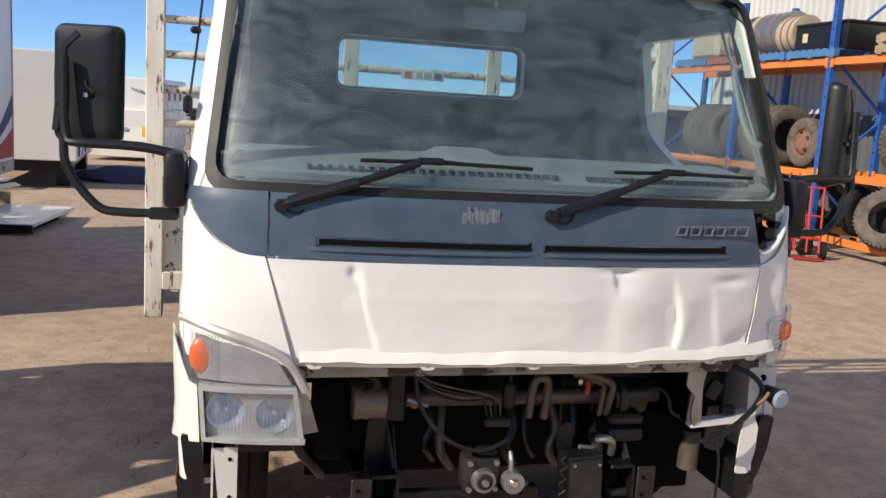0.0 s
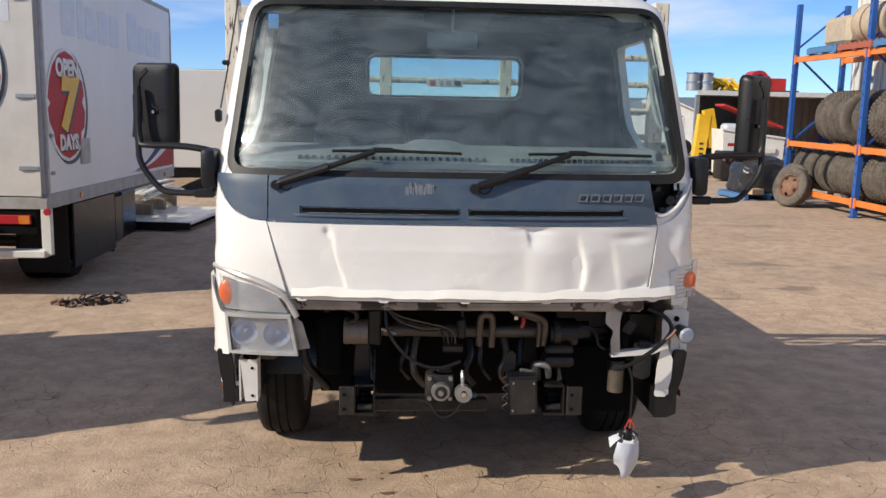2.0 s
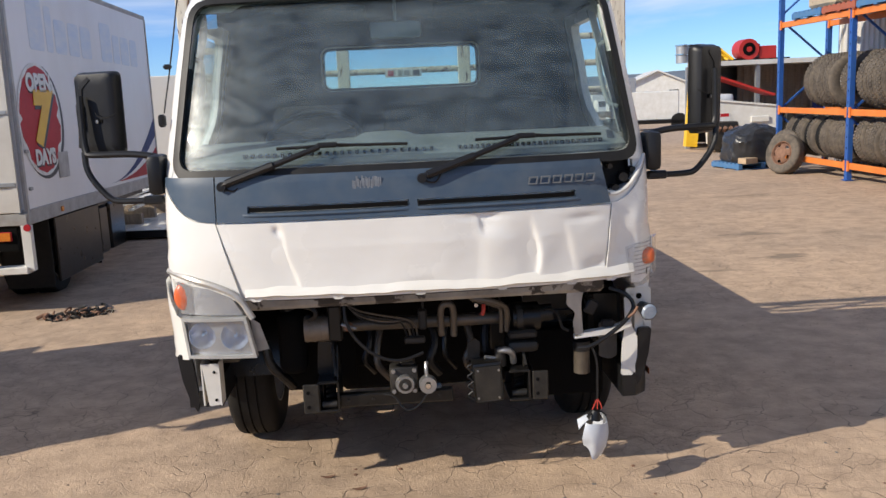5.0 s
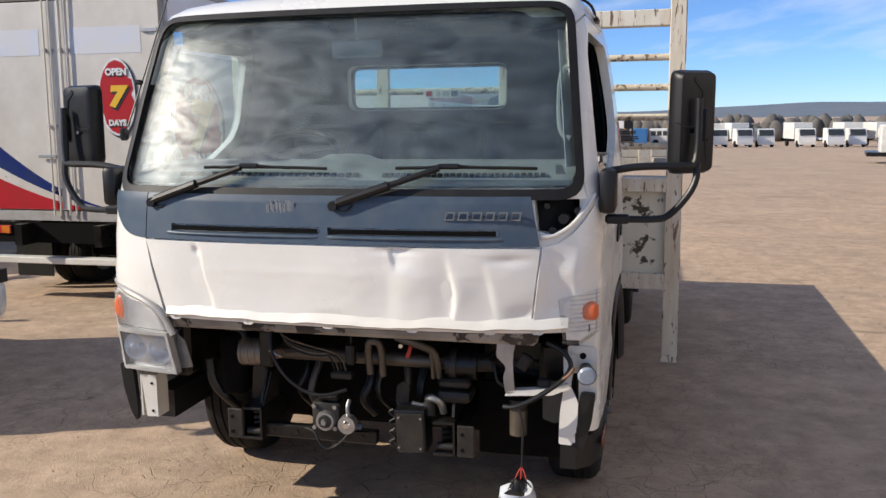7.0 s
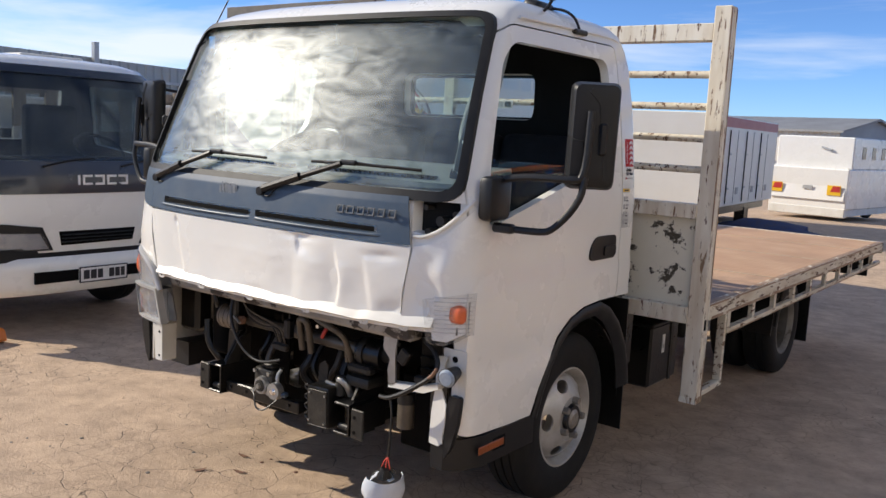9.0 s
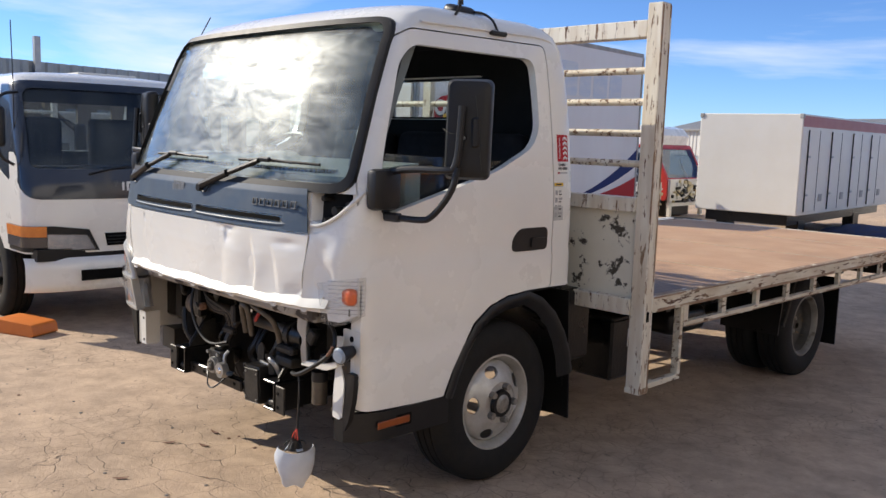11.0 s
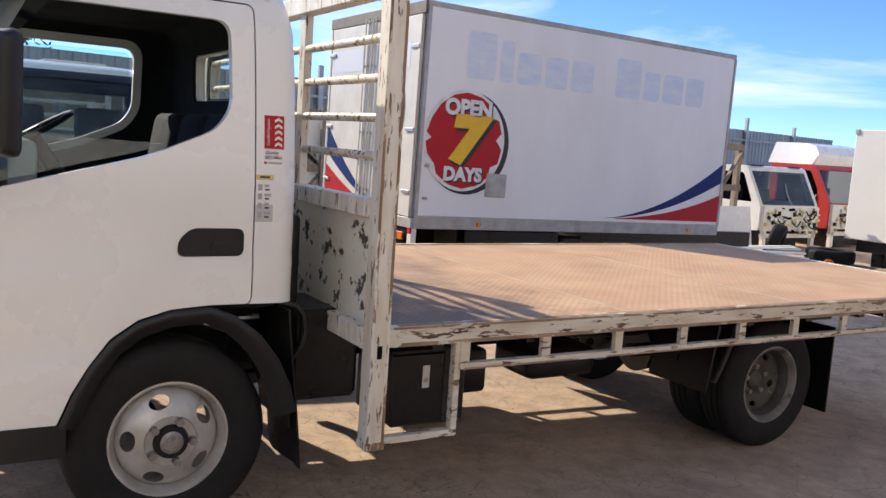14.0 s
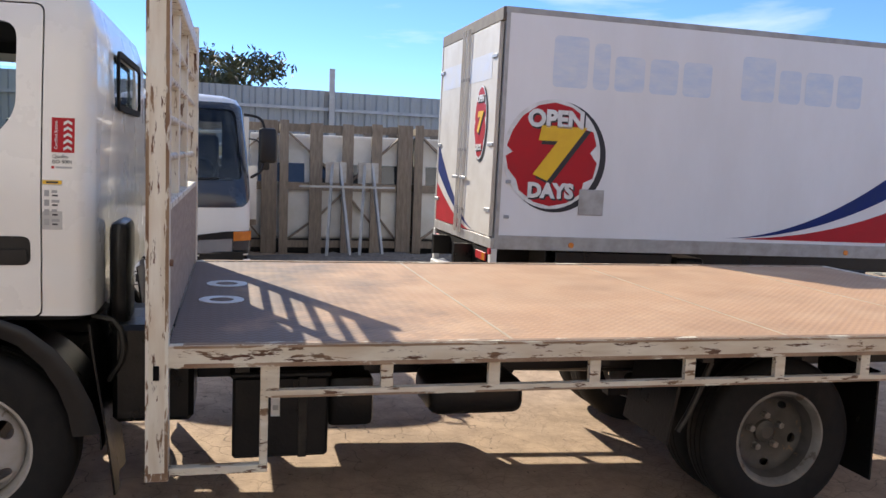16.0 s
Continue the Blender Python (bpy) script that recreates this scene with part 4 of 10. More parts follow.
def dent(u, v):
    """Buckles in the white front panel, u across and v up, 0 to 1."""
    def bump(cu, cv, su, sv, h):
        return h * math.exp(-((u - cu) / su) ** 2 - ((v - cv) / sv) ** 2)

    def fold(cu, wl, wr, cv, sv, h):
        w = wl if u < cu else wr
        return h * math.exp(-((u - cu) / w) ** 2 - abs((v - cv) / sv) ** 3)
    d = 0.010 * math.sin(min(1, max(0, v)) * math.pi) * (0.8 + 0.2 * math.sin(u * 5))
    d += fold(0.150 + 0.004 * math.sin(v * 9), 0.070, 0.006, 0.45, 0.55, 0.0085) + bump(0.147, 0.88, 0.008, 0.06, 0.010)
    d += bump(0.36, 0.5, 0.10, 0.5, 0.003) + bump(0.50, 0.06, 0.05, 0.07, 0.006)
    d += fold(0.635 + 0.015 * v, 0.06, 0.030, 0.50, 0.5, 0.007)
    d += fold(0.690 - 0.03 * v, 0.006, 0.045, 0.88, 0.16, 0.010)
    d += fold(0.795 + 0.010 * math.sin(v * 5), 0.050, 0.007, 0.38, 0.40, 0.012) - bump(0.82, 0.35, 0.02, 0.25, 0.004)
    d += fold(0.91 - 0.05 * v, 0.045, 0.012, 0.40, 0.35, 0.006) + bump(0.93, 0.84, 0.04, 0.06, 0.008) + bump(0.67, 0.95, 0.05, 0.04, 0.006)
    d += bump(0.98, 0.10, 0.04, 0.12, 0.012)
    d += 0.0016 * noise.noise((u * 9, v * 3, 1.3)) + 0.0007 * noise.noise((u * 26, v * 9, 4.3))
    return d


def front_panels():
    # white buckled panel
    bm = bmesh.new()

    def at(u, v):
        x = (-0.732 + 0.085 * (1 - v)) * (1 - u) + (0.766 - 0.03 * (1 - v)) * u
        z = 0.893 + (1.160 - 0.893) * v + (0.02 * (1 - v) * max(0, u - 0.9) * 10 * 0.8)
        return Vector((x, front_y(x, z) - 0.016 + dent(u, v), z))
    surface(bm, at, steps(0, 1, 190), steps(0, 1, 34))
    part("front_panel", thick(bm, 0.004), M["white"], truck, "buckled white front panel", smooth=60)
    # slate blue upper panel with two slots
    bm = bmesh.new()

    def blue(u, v):
        x = -0.727 + u * (0.730 + 0.035 * (1 - v) + 0.727)
        z = 1.168 + v * (1.335 - 1.168)
        y = front_y(x, z) - 0.020
        for s0, s1 in ((-0.60, -0.015), (0.03, 0.62)):
            if s0 < x < s1 and 1.200 < z < 1.222:
                y += 0.045
        return Vector((x, y, z))
    surface(bm, blue, steps(0, 1, 150), steps(0, 1, 44))
    panel = part("grille_panel", thick(bm, 0.004), M["navy"], truck, "slate blue plastic grille panel with two air slots", smooth=40)
    # the shade inside each slot is a thin near-black sheet
    for s0, s1 in ((-0.60, -0.012), (0.028, 0.62)):
        bm = bmesh.new()
        surface(bm, lambda u, v: Vector((s0 + u * (s1 - s0), front_y(s0 + u * (s1 - s0), 1.20) - 0.0215, 1.203 + v * 0.017)), steps(0, 1, 40), [0, 1])
        part("slot_shade", thick(bm, 0.001), M["dark"], panel, "dark sheet put in as the air slot's shade")
    for s0, s1 in ((-0.63, -0.005), (0.02, 0.65)):
        bm = bmesh.new()
        surface(bm, lambda u, v: Vector((s0 + u * (s1 - s0), front_y(s0 + u * (s1 - s0), 1.19 + v * 0.008) - 0.020 - 0.009 * math.sin(math.pi * min(1, max(0, u))) ** 0.35 * math.sin(math.pi * v) ** 0.5, 1.183 + v * 0.014)), steps(0, 1, 40), steps(0, 1, 6))
        part("slot_lip", thick(bm, 0.003), M["navy"], panel)
    # raised badge as plain slanted bars
    x = 0.442
    for w, h in ((0.034, 0.030), (0.036, 0.030), (0.034, 0.030), (0.032, 0.030), (0.032, 0.030), (0.034, 0.030)):
        z = 1.270
        y = front_y(x, z) - 0.024
        outer = [(x, z - h / 2), (x + w, z - h / 2), (x + w + 0.006, z + h / 2), (x + 0.006, z + h / 2)]
        inner = inset(outer, 0.005)
        bm = bmesh.new()
        prism(bm, outer, "y", y - 0.003, y + 0.002)
        me = boolean(flat(bm), flat(one_prism(inner, "y", y - 0.01, y + 0.01)))
        part("badge_bar", me, M["badge"], panel, "grey outlined badge shape")
        x += w + 0.011
    # torn remains of an old badge, glue patch
    rng = random.Random(4)
    for i in range(16):
        x = -0.213 + i * 0.0068
        h = rng.uniform(0.045, 0.066)
        z = 1.284 + rng.uniform(-0.006, 0.006)
        y = front_y(x, z) - 0.0212
        part("glue_patch", one_span(x, x + rng.uniform(0.0045, 0.0072), y, y + 0.001, z - h / 2, z + h / 2), M["glue"], panel)
    # corner pieces: blue and white at the driver's side, bare white at the other
    for side in (-1, 1):
        bm = bmesh.new()

        def white(u, v):
            t = u
            xe = 0.955
            xa = 0.738 - 0.085 * (1 - v) if side < 0 else 0.772 - 0.03 * (1 - v)
            x = xa + (xe - xa) * t
            top = 1.165 + 0.16 * t ** 3 if side < 0 else 1.165 + 0.02 * t + 0.15 * t ** 2.4
            bot = (0.905 if side < 0 else 0.93) + 0.05 * t - 0.045 * (1 - t)
            z = bot + (top - bot) * v
            y = front_y(x, z) - 0.012
            if side > 0:
                y += 0.012 * math.sin(t * 7) * math.exp(-((v - 0.45) / 0.3) ** 2) + 0.018 * math.exp(-((t - 0.45) / 0.2) ** 2 - ((v - 0.25) / 0.2) ** 2)
            return Vector((side * x, y, z))
        surface(bm, white, steps(0, 1, 30), steps(0, 1, 22))
        part("corner_panel", thick(bm, 0.004), M["white"], truck, "white corner panel" if side < 0 else "creased white corner panel", smooth=60)
    bm = bmesh.new()

    def cornerblue(u, v):
        x = 0.733 + 0.214 * u
        bot = 1.168 + 0.155 * u ** 3
        z = bot + (1.335 - bot) * v
        return Vector((-x, front_y(x, z) - 0.018, z))
    surface(bm, cornerblue, steps(0, 1, 24), steps(0, 1, 10))
    part("corner_trim", thick(bm, 0.004), M["navy"], truck, "slate blue plastic corner trim", smooth=60)
    # socket where the other corner trim is missing, its shade a near-black sheet
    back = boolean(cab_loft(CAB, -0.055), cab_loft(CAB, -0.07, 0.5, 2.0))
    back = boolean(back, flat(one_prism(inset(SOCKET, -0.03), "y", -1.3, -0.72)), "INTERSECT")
    part("corner_socket", shade(back), M["dark"], truck, "near-black sheet as shade in the socket of the missing corner trim")
    for c, r in (((0.78, 1.30), 0.010), ((0.80, 1.215), 0.014), ((0.835, 1.255), 0.018), ((0.88, 1.28), 0.012), ((0.86, 1.235), 0.009)):
        y = front_y(c[0], c[1])
        part("socket_fitting", one_cyl((c[0], y + 0.012, c[1]), (c[0], y + 0.06, c[1]), r), M["cast"], truck)
    part("torn_bracket", one_tube([(x, front_y(x, z) - 0.010, z) for x, z in ((0.765, 1.20), (0.80, 1.196), (0.86, 1.228), (0.91, 1.29), (0.935, 1.335))], 0.007), M["white_old"], truck, "torn white metal edge")


front_panels()


M["flange"] = mat("scuffed_white_steel", (0.80, 0.78, 0.72), (0.70, 0.67, 0.60), 0.40, scale=5, bump=0.05, bscale=40, spots=(0.28, 0.20, 0.14), spot_scale=26, spot_at=0.70, stretch=(0.4, 1.5, 2.5))


def lip():
    """White flange along the bottom of the front panel, with bolt tabs."""
    bm = bmesh.new()
    prof = [(0.000, 0.922), (-0.010, 0.914), (-0.028, 0.884), (-0.018, 0.878), (0.03, 0.878), (0.03, 0.922)]

    def at(u, v):
        x = -0.64 + u * 1.50
        i = min(len(prof) - 2, int(v * (len(prof) - 1)))
        f = v * (len(prof) - 1) - i
        dy = prof[i][0] * (1 - f) + prof[i + 1][0] * f
        z = prof[i][1] * (1 - f) + prof[i + 1][1] * f
        wob = 0.008 * noise.noise((x * 5, 0.2, 0.7)) + 0.004 * noise.noise((x * 17, 1.2, 0.7)) + 0.016 * max(0, x - 0.55)
        return Vector((x, front_y(min(0.9, abs(x)), 0.87) - 0.004 + dy, z + wob))
    surface(bm, at, steps(0, 1, 90), steps(0, 1, len(prof) - 1))
    bar = part("bumper_flange", thick(bm, 0.003), M["flange"], truck, "white steel flange under the front panel", smooth=50)
    for x in (-0.60, -0.29, 0.02, 0.33, 0.60, 0.76):
        y = front_y(abs(x), 0.87) - 0.022
        b = boolean(flat(one_prism(rounded([(x - 0.03, 0.888), (x + 0.03, 0.888), (x + 0.016, 0.864), (x - 0.016, 0.864)], 0.008), "y", y, y + 0.004)), flat(one_cyl((x, y - 0.02, 0.876), (x, y + 0.02, 0.876), 0.006, n=10)))
        part("bolt_tab", shade(b), M["white_old"], bar)
    # pressed crossmember above the engine bay
    part("inner_crossmember", one_box((0, -0.89, 0.835), (1.50, 0.08, 0.06), None, 0.015), M["grime"], truck, "grimy white inner crossmember")


lip()


M["bezel"] = mat("clouded_grey_plastic", (0.40, 0.40, 0.39), (0.30, 0.30, 0.29), 0.35, scale=12)
M["lamp_white"] = mat("pale_lamp_lining", (0.80, 0.80, 0.79), (0.66, 0.66, 0.66), 0.3, 0.1, scale=30, bump=0.1, bscale=60)
M["fog_glass"] = mat("dusty_bluish_glass", (0.20, 0.25, 0.32), (0.30, 0.34, 0.40), 0.2, scale=30)


def lamps():
    # driver's side lamp cluster
    top = [(-0.928, 0.950), (-0.90, 0.945), (-0.78, 0.925), (-0.69, 0.89), (-0.635, 0.80), (-0.92, 0.80)]
    me = boolean(cab_loft(CAB, 0.020), cab_loft(CAB, -0.05, 0.3, 2.0))
    ind = boolean(me.copy(), flat(one_prism(top, "y", -1.3, -0.80)), "INTERSECT")
    cluster = part("indicator_lamp", shade(ind), M["lens"], truck, "clear ribbed indicator lens with amber bulb")
    me2 = boolean(cab_loft(CAB, 0.012), cab_loft(CAB, -0.06, 0.3, 2.0))
    back = boolean(me2, flat(one_prism(inset(top, 0.012), "y", -1.3, -0.80)), "INTERSECT")
    part("lamp_reflector", shade(back), M["reflector"], cluster, "silver reflector")
    for i in range(22):
        z = 0.806 + i * 0.0062
        x1 = -0.66 - 0.012 * i / 3 - max(0, i - 14) * 0.012
        part("lens_rib", one_tube([(x, front_y(abs(x), z) - 0.0205, z) for x in steps(-0.845, x1, 8)], 0.0016, 5, 0), M["lens"], cluster)
    for i in range(9):
        x = -0.922 + i * 0.0085
        part("lens_rib", one_tube([(x, front_y(abs(x), z) - 0.0205, z) for z in steps(0.815, 0.938, 6)], 0.0028, 5, 0), M["lens"], cluster)
    # bulb drawn oversize: its amber glow in the lens is put into its shape
    bm = bmesh.new()
    bmesh.ops.create_icosphere(bm, subdivisions=3, radius=1.0, matrix=pose(-0.889, front_y(0.885, 0.87) - 0.003, 0.878) @ Matrix.Diagonal((0.042, 0.020, 0.056, 1)))
    part("amber_bulb", bm, M["amber_red"], cluster, "amber bulb cover, oversized to imitate its glow in the lens", smooth=80)
    lowp = [(-0.895, 0.79), (-0.652, 0.797), (-0.628, 0.652), (-0.885, 0.645)]
    hl = boolean(cab_loft(CAB, 0.030), cab_loft(CAB, 0.022, 0.3, 2.0))
    hl = boolean(hl, flat(one_prism(rounded(lowp, 0.015), "y", -1.3, -0.7)), "INTERSECT")
    head = part("headlamp", shade(hl), M["lens"], truck, "scratched clear headlamp glass")
    hb = boolean(cab_loft(CAB, 0.014), cab_loft(CAB, -0.05, 0.3, 2.0))
    hb = boolean(hb, flat(one_prism(lowp, "y", -1.3, -0.7)), "INTERSECT")
    for cx in (-0.83, -0.70):
        hb = boolean(hb, flat(one_cyl((cx, front_y(abs(cx), 0.72) - 0.2, 0.725), (cx, front_y(abs(cx), 0.72) + 0.035, 0.725), 0.0535, n=28)))
    part("headlamp_reflector", shade(hb), M["reflector"], head, "faceted silver reflector")
    for cx in (-0.83, -0.70):
        bm = bmesh.new()
        revolve(bm, [(0.0, -0.044), (0.022, -0.038), (0.040, -0.020), (0.052, 0.004), (0.0535, 0.004), (0.0535, -0.048), (0.0, -0.048)], pose(cx, front_y(abs(cx), 0.72) - 0.014, 0.725, 0, 0, -90), 28)
        part("lamp_bowl", bm, M["bowl"], head, "bright bowl")
        y = front_y(abs(cx), 0.72)
        part("lamp_bulb", one_cyl((cx, y + 0.03, 0.725), (cx, y - 0.006, 0.725), 0.009, 0.006, 12), M["lens_blue"], head, "bluish bulb")
    for k in range(24):
        x = -0.872 + k * 0.0098
        yy = front_y(abs(x), 0.72) - 0.0245
        part("lens_flute", one_cyl((x, yy, 0.668), (x, yy, 0.776), 0.0030, n=6), M["lens"], head)
    fr = boolean(cab_loft(CAB, 0.034), cab_loft(CAB, 0.0, 0.3, 2.0))
    fr = boolean(fr, flat(one_prism(inset(lowp, -0.009), "y", -1.3, -0.7)), "INTERSECT")
    fr = boolean(fr, flat(one_prism(inset(lowp, 0.003), "y", -1.3, -0.7)))
    part("headlamp_bezel", shade(fr), M["bezel"], head, "grey plastic bezel")
    side = boolean(cab_loft(CAB, 0.016), cab_loft(CAB, -0.012, 0.3, 2.0))
    side = boolean(side, flat(one_prism([(-0.99, 0.965), (-0.93, 0.80), (-0.908, 0.79), (-0.90, 0.62), (-1.1, 0.60)], "y", -1.3, -0.78)), "INTERSECT")
    part("lamp_surround", shade(side), M["white"], truck, "white lamp surround")
    part("lamp_trim", one_tube([(-0.955, front_y(0.955, 0.97) - 0.012, 0.972), (-0.86, front_y(0.86, 0.95) - 0.022, 0.955), (-0.74, front_y(0.74, 0.93) - 0.024, 0.925), (-0.665, front_y(0.665, 0.88) - 0.024, 0.885), (-0.62, front_y(0.62, 0.80) - 0.024, 0.80)], 0.013, 8, 2), M["rim"], truck, "grey trim over the lamp")
    torn = bmesh.new()
    prism(torn, [(-0.640, 0.79), (-0.606, 0.765), (-0.576, 0.662), (-0.632, 0.652)], "y", -0.962, -0.958)
    part("torn_trim", torn, M["alloy"], truck, "torn piece of lamp trim")
    part("clear_tape", one_prism([(-0.74, 0.795), (-0.635, 0.79), (-0.625, 0.735), (-0.68, 0.755)], "y", -1.053, -1.052), M["lens"], truck, "loose clear tape over the lamp")
    # the other side: only the indicator is left, wrapped round the corner
    pts = [(0.828, 0.985), (0.985, 1.018), (1.10, 1.018), (1.10, 0.882), (0.965, 0.865), (0.90, 0.825), (0.845, 0.83)]
    ind = boolean(me.copy(), flat(one_prism(pts, "y", -1.3, -0.860)), "INTERSECT")
    other = part("indicator_lamp", shade(ind), M["lens"], truck, "loose clear indicator lens with amber bulb at the corner")
    back = boolean(cab_loft(CAB, 0.006), cab_loft(CAB, -0.05, 0.3, 2.0))
    back = boolean(back, flat(one_prism(inset(pts, 0.01), "y", -1.25, -0.87)), "INTERSECT")
    part("lamp_reflector", shade(back), M["lamp_white"], other, "pale ribbed reflector")
    for k in range(9):
        z = 0.872 + k * 0.0155
        part("lens_rib", one_tube([(x, front_y(x, z) - 0.0205, z) for x in steps(0.865, 0.958, 7)], 0.0026, 5, 0), M["lens"], other)
    # likewise enlarged to imitate the orange glow in the lens
    part("amber_bulb", one_box((0.925, front_y(0.925, 0.94) - 0.006, 0.937), (0.070, 0.045, 0.068), None, 0.022, 3), M["amber_red"], other, "orange bulb")
    part("lens_seam", one_tube([(0.952, front_y(0.952, z) - 0.021, z) for z in steps(0.862, 1.012, 6)], 0.004, 5, 0), M["white_old"], other)
    # hanging work lamp, torn bracket work
    fog = part("fog_lamp", one_cyl((0.915, -0.87, 0.722), (0.925, -0.94, 0.715), 0.022, 0.035, 18), M["black"], truck, "small round lamp with bluish glass")
    part("fog_glass", one_cyl((0.925, -0.94, 0.715), (0.926, -0.950, 0.714), 0.033, 0.025, 18), M["fog_glass"], fog)

    for ob in list(truck.children) + [c for p in truck.children for c in p.children]:
        if ob.type == "MESH" and ob.data.materials and ob.data.materials[0] is M["lens"]:
            ob.visible_shadow = False


lamps()


def mirror(side):
    s = side
    hold = part("mirror_bracket", one_box((s * 0.978, -0.785, 1.345), (0.060, 0.135, 0.155), None, 0.02, 2), M["black"], truck, "black mirror mount on the door")
    mx, pole = (1.258, 1.278) if s > 0 else (1.228, 1.282)
    part("mirror_arm", one_tube([(s * 0.985, -0.76, 1.412), (s * 1.08, -0.745, 1.428), (s * (pole - 0.04), -0.725, 1.428), (s * pole, -0.70, 1.432), (s * pole, -0.685, 1.66)], 0.0135, 10, 2), M["black"], hold)
    part("mirror_stay", one_tube([(s * 0.985, -0.765, 1.243), (s * (pole - 0.14), -0.745, 1.240), (s * (pole - 0.09), -0.735, 1.250), (s * (pole - 0.005), -0.715, 1.355), (s * pole, -0.70, 1.44)], 0.0125, 10, 2), M["black"], hold)
    part("stay_sleeve", one_box((s * 1.010, -0.765, 1.243), (0.085, 0.036, 0.034), None, 0.008), M["black"], hold)
    # housing
    bm = bmesh.new()
    hw, hh = (0.084, 0.182) if s > 0 else (0.094, 0.166)
    poly = rounded([(-hw, -hh), (hw, -hh), (hw + 0.005, hh), (0.005 - hw, hh)], 0.028, 6)
    order = [(0.024, 0.90), (0.032, 0.96), (0.026, 1.0), (0.004, 1.0), (-0.014, 0.96), (-0.026, 0.88), (-0.030, 0.62), (-0.031, 0.3)]
    vr = []
    m = pose(s * mx, -0.630 if s > 0 else -0.640, 1.578 if s > 0 else 1.588, 0, 0, 38 if s > 0 else -16)
    cx = s * (0.030 if s > 0 else 0.062)
    for y, k in order:
        vr.append([bm.verts.new(m @ Vector((px * k, y, pz * (0.55 + 0.45 * k) if k < 0.9 else pz * k))) for px, pz in poly])
    n = len(poly)
    for a, b in zip(vr, vr[1:]):
        for i in range(n):
            bm.faces.new((a[i], a[(i + 1) % n], b[(i + 1) % n], b[i]))
    bm.faces.new(vr[0][::-1])
    bm.faces.new(vr[-1])
    house = part("mirror_housing", bm, M["black"], truck, "black plastic mirror housing", smooth=50)
    bm = bmesh.new()
    lo = [bm.verts.new(m @ Vector((px * 0.88, 0.0265, pz * 0.92))) for px, pz in poly]
    hi = [bm.verts.new(m @ Vector((px * 0.88, 0.0300, pz * 0.92))) for px, pz in poly]
    bm.faces.new(hi)
    bm.faces.new(lo[::-1])
    for i in range(n):
        bm.faces.new((lo[i], lo[(i + 1) % n], hi[(i + 1) % n], hi[i]))
    part("mirror_glass", bm, M["chrome"], house, "mirror glass")
    part("mirror_clamp", one_box(m @ Vector((cx, -0.034, -0.01)), (0.030, 0.022, 0.11), m.to_3x3().normalized(), 0.008), M["black"], house)
    part("mirror_pivot", one_cyl(m @ Vector((s * -0.012, -0.028, -0.03)), m @ Vector((s * -0.012, -0.040, -0.03)), 0.007), M["alloy"], house, "pale pivot")
    part("pivot_slot", one_box(m @ Vector((s * -0.018, -0.029, -0.03)), (0.040, 0.010, 0.022), m.to_3x3().normalized(), 0.006), M["dark"], house)
    part("housing_rib", one_beam(m @ Vector((cx + s * 0.018, -0.026, -hh * 0.80)), m @ Vector((cx - s * 0.010, -0.028, hh * 0.62)), 0.016, 0.012, m.to_3x3() @ Vector((0, -1, 0))), M["black"], house)
    part("housing_rib", one_beam(m @ Vector((cx - s * 0.010, -0.028, hh * 0.62)), m @ Vector((cx - s * 0.050, -0.027, hh * 0.84)), 0.016, 0.012, m.to_3x3() @ Vector((0, -1, 0))), M["black"], house)
    part("mirror_cord", one_tube([m @ Vector(p) for p in ((s * -0.088, -0.02, 0.0), (s * -0.06, -0.045, -0.018), (s * -0.02, -0.045, -0.012), (s * -0.012, -0.042, 0.006))], 0.002, 5, 1), M["cast"], house)


mirror(1)
mirror(-1)


def wiper(x):
    y = front_y(abs(x), 1.32) - 0.03
    arm = part("wiper", one_tube([(x, y - 0.005, 1.305), (x + 0.12, front_y(abs(x + 0.12), 1.35) - 0.045, 1.345), (x + 0.37, front_y(abs(x + 0.37), 1.43) - 0.03, 1.430)], 0.011, 8, 1), M["black"], truck, "black wiper arm resting on the windscreen")
    part("arm_sleeve", one_tube([(x + 0.02, y - 0.010, 1.312), (x + 0.20, front_y(abs(x + 0.2), 1.37) - 0.042, 1.372)], 0.016, 8, 0), M["black"], arm)
    part("wiper_pivot", one_cyl((x, y + 0.03, 1.30), (x, y - 0.016, 1.30), 0.020, 0.017), M["black"], arm)
    bm = bmesh.new()
    pts = [(xx, front_y(abs(xx), 1.43) - 0.014, 1.424 + 0.012 * math.cos((xx - x - 0.42) * 3.4) - 0.004) for xx in steps(x + 0.21, x + 0.70, 12)]
    tube(bm, pts, 0.006, 6, 0)
    part("wiper_blade", bm, M["seal"], arm)
    part("wiper_joint", one_box((x + 0.40, front_y(abs(x + 0.4), 1.435) - 0.026, 1.436), (0.08, 0.02, 0.02), None, 0.006), M["black"], arm)
    part("blade_yoke", one_tube([(x + 0.28, front_y(abs(x + 0.28), 1.435) - 0.02, 1.428), (x + 0.40, front_y(abs(x + 0.4), 1.44) - 0.03, 1.440), (x + 0.56, front_y(abs(x + 0.56), 1.435) - 0.02, 1.428)], 0.005, 6, 1), M["black"], arm)
    part("washer_hose", one_tube([(x + 0.01, y, 1.295), (x + 0.03, y - 0.01, 1.282), (x + 0.055, y - 0.008, 1.285), (x + 0.07, y, 1.31)], 0.0035, 6, 2), M["black"], arm)


wiper(-0.70)
wiper(0.045)

# ---- inside the cab ----
M["alloy_pale"] = mat("pale_grey_plastic", (0.30, 0.33, 0.35), (0.24, 0.27, 0.29), 0.5, scale=9)


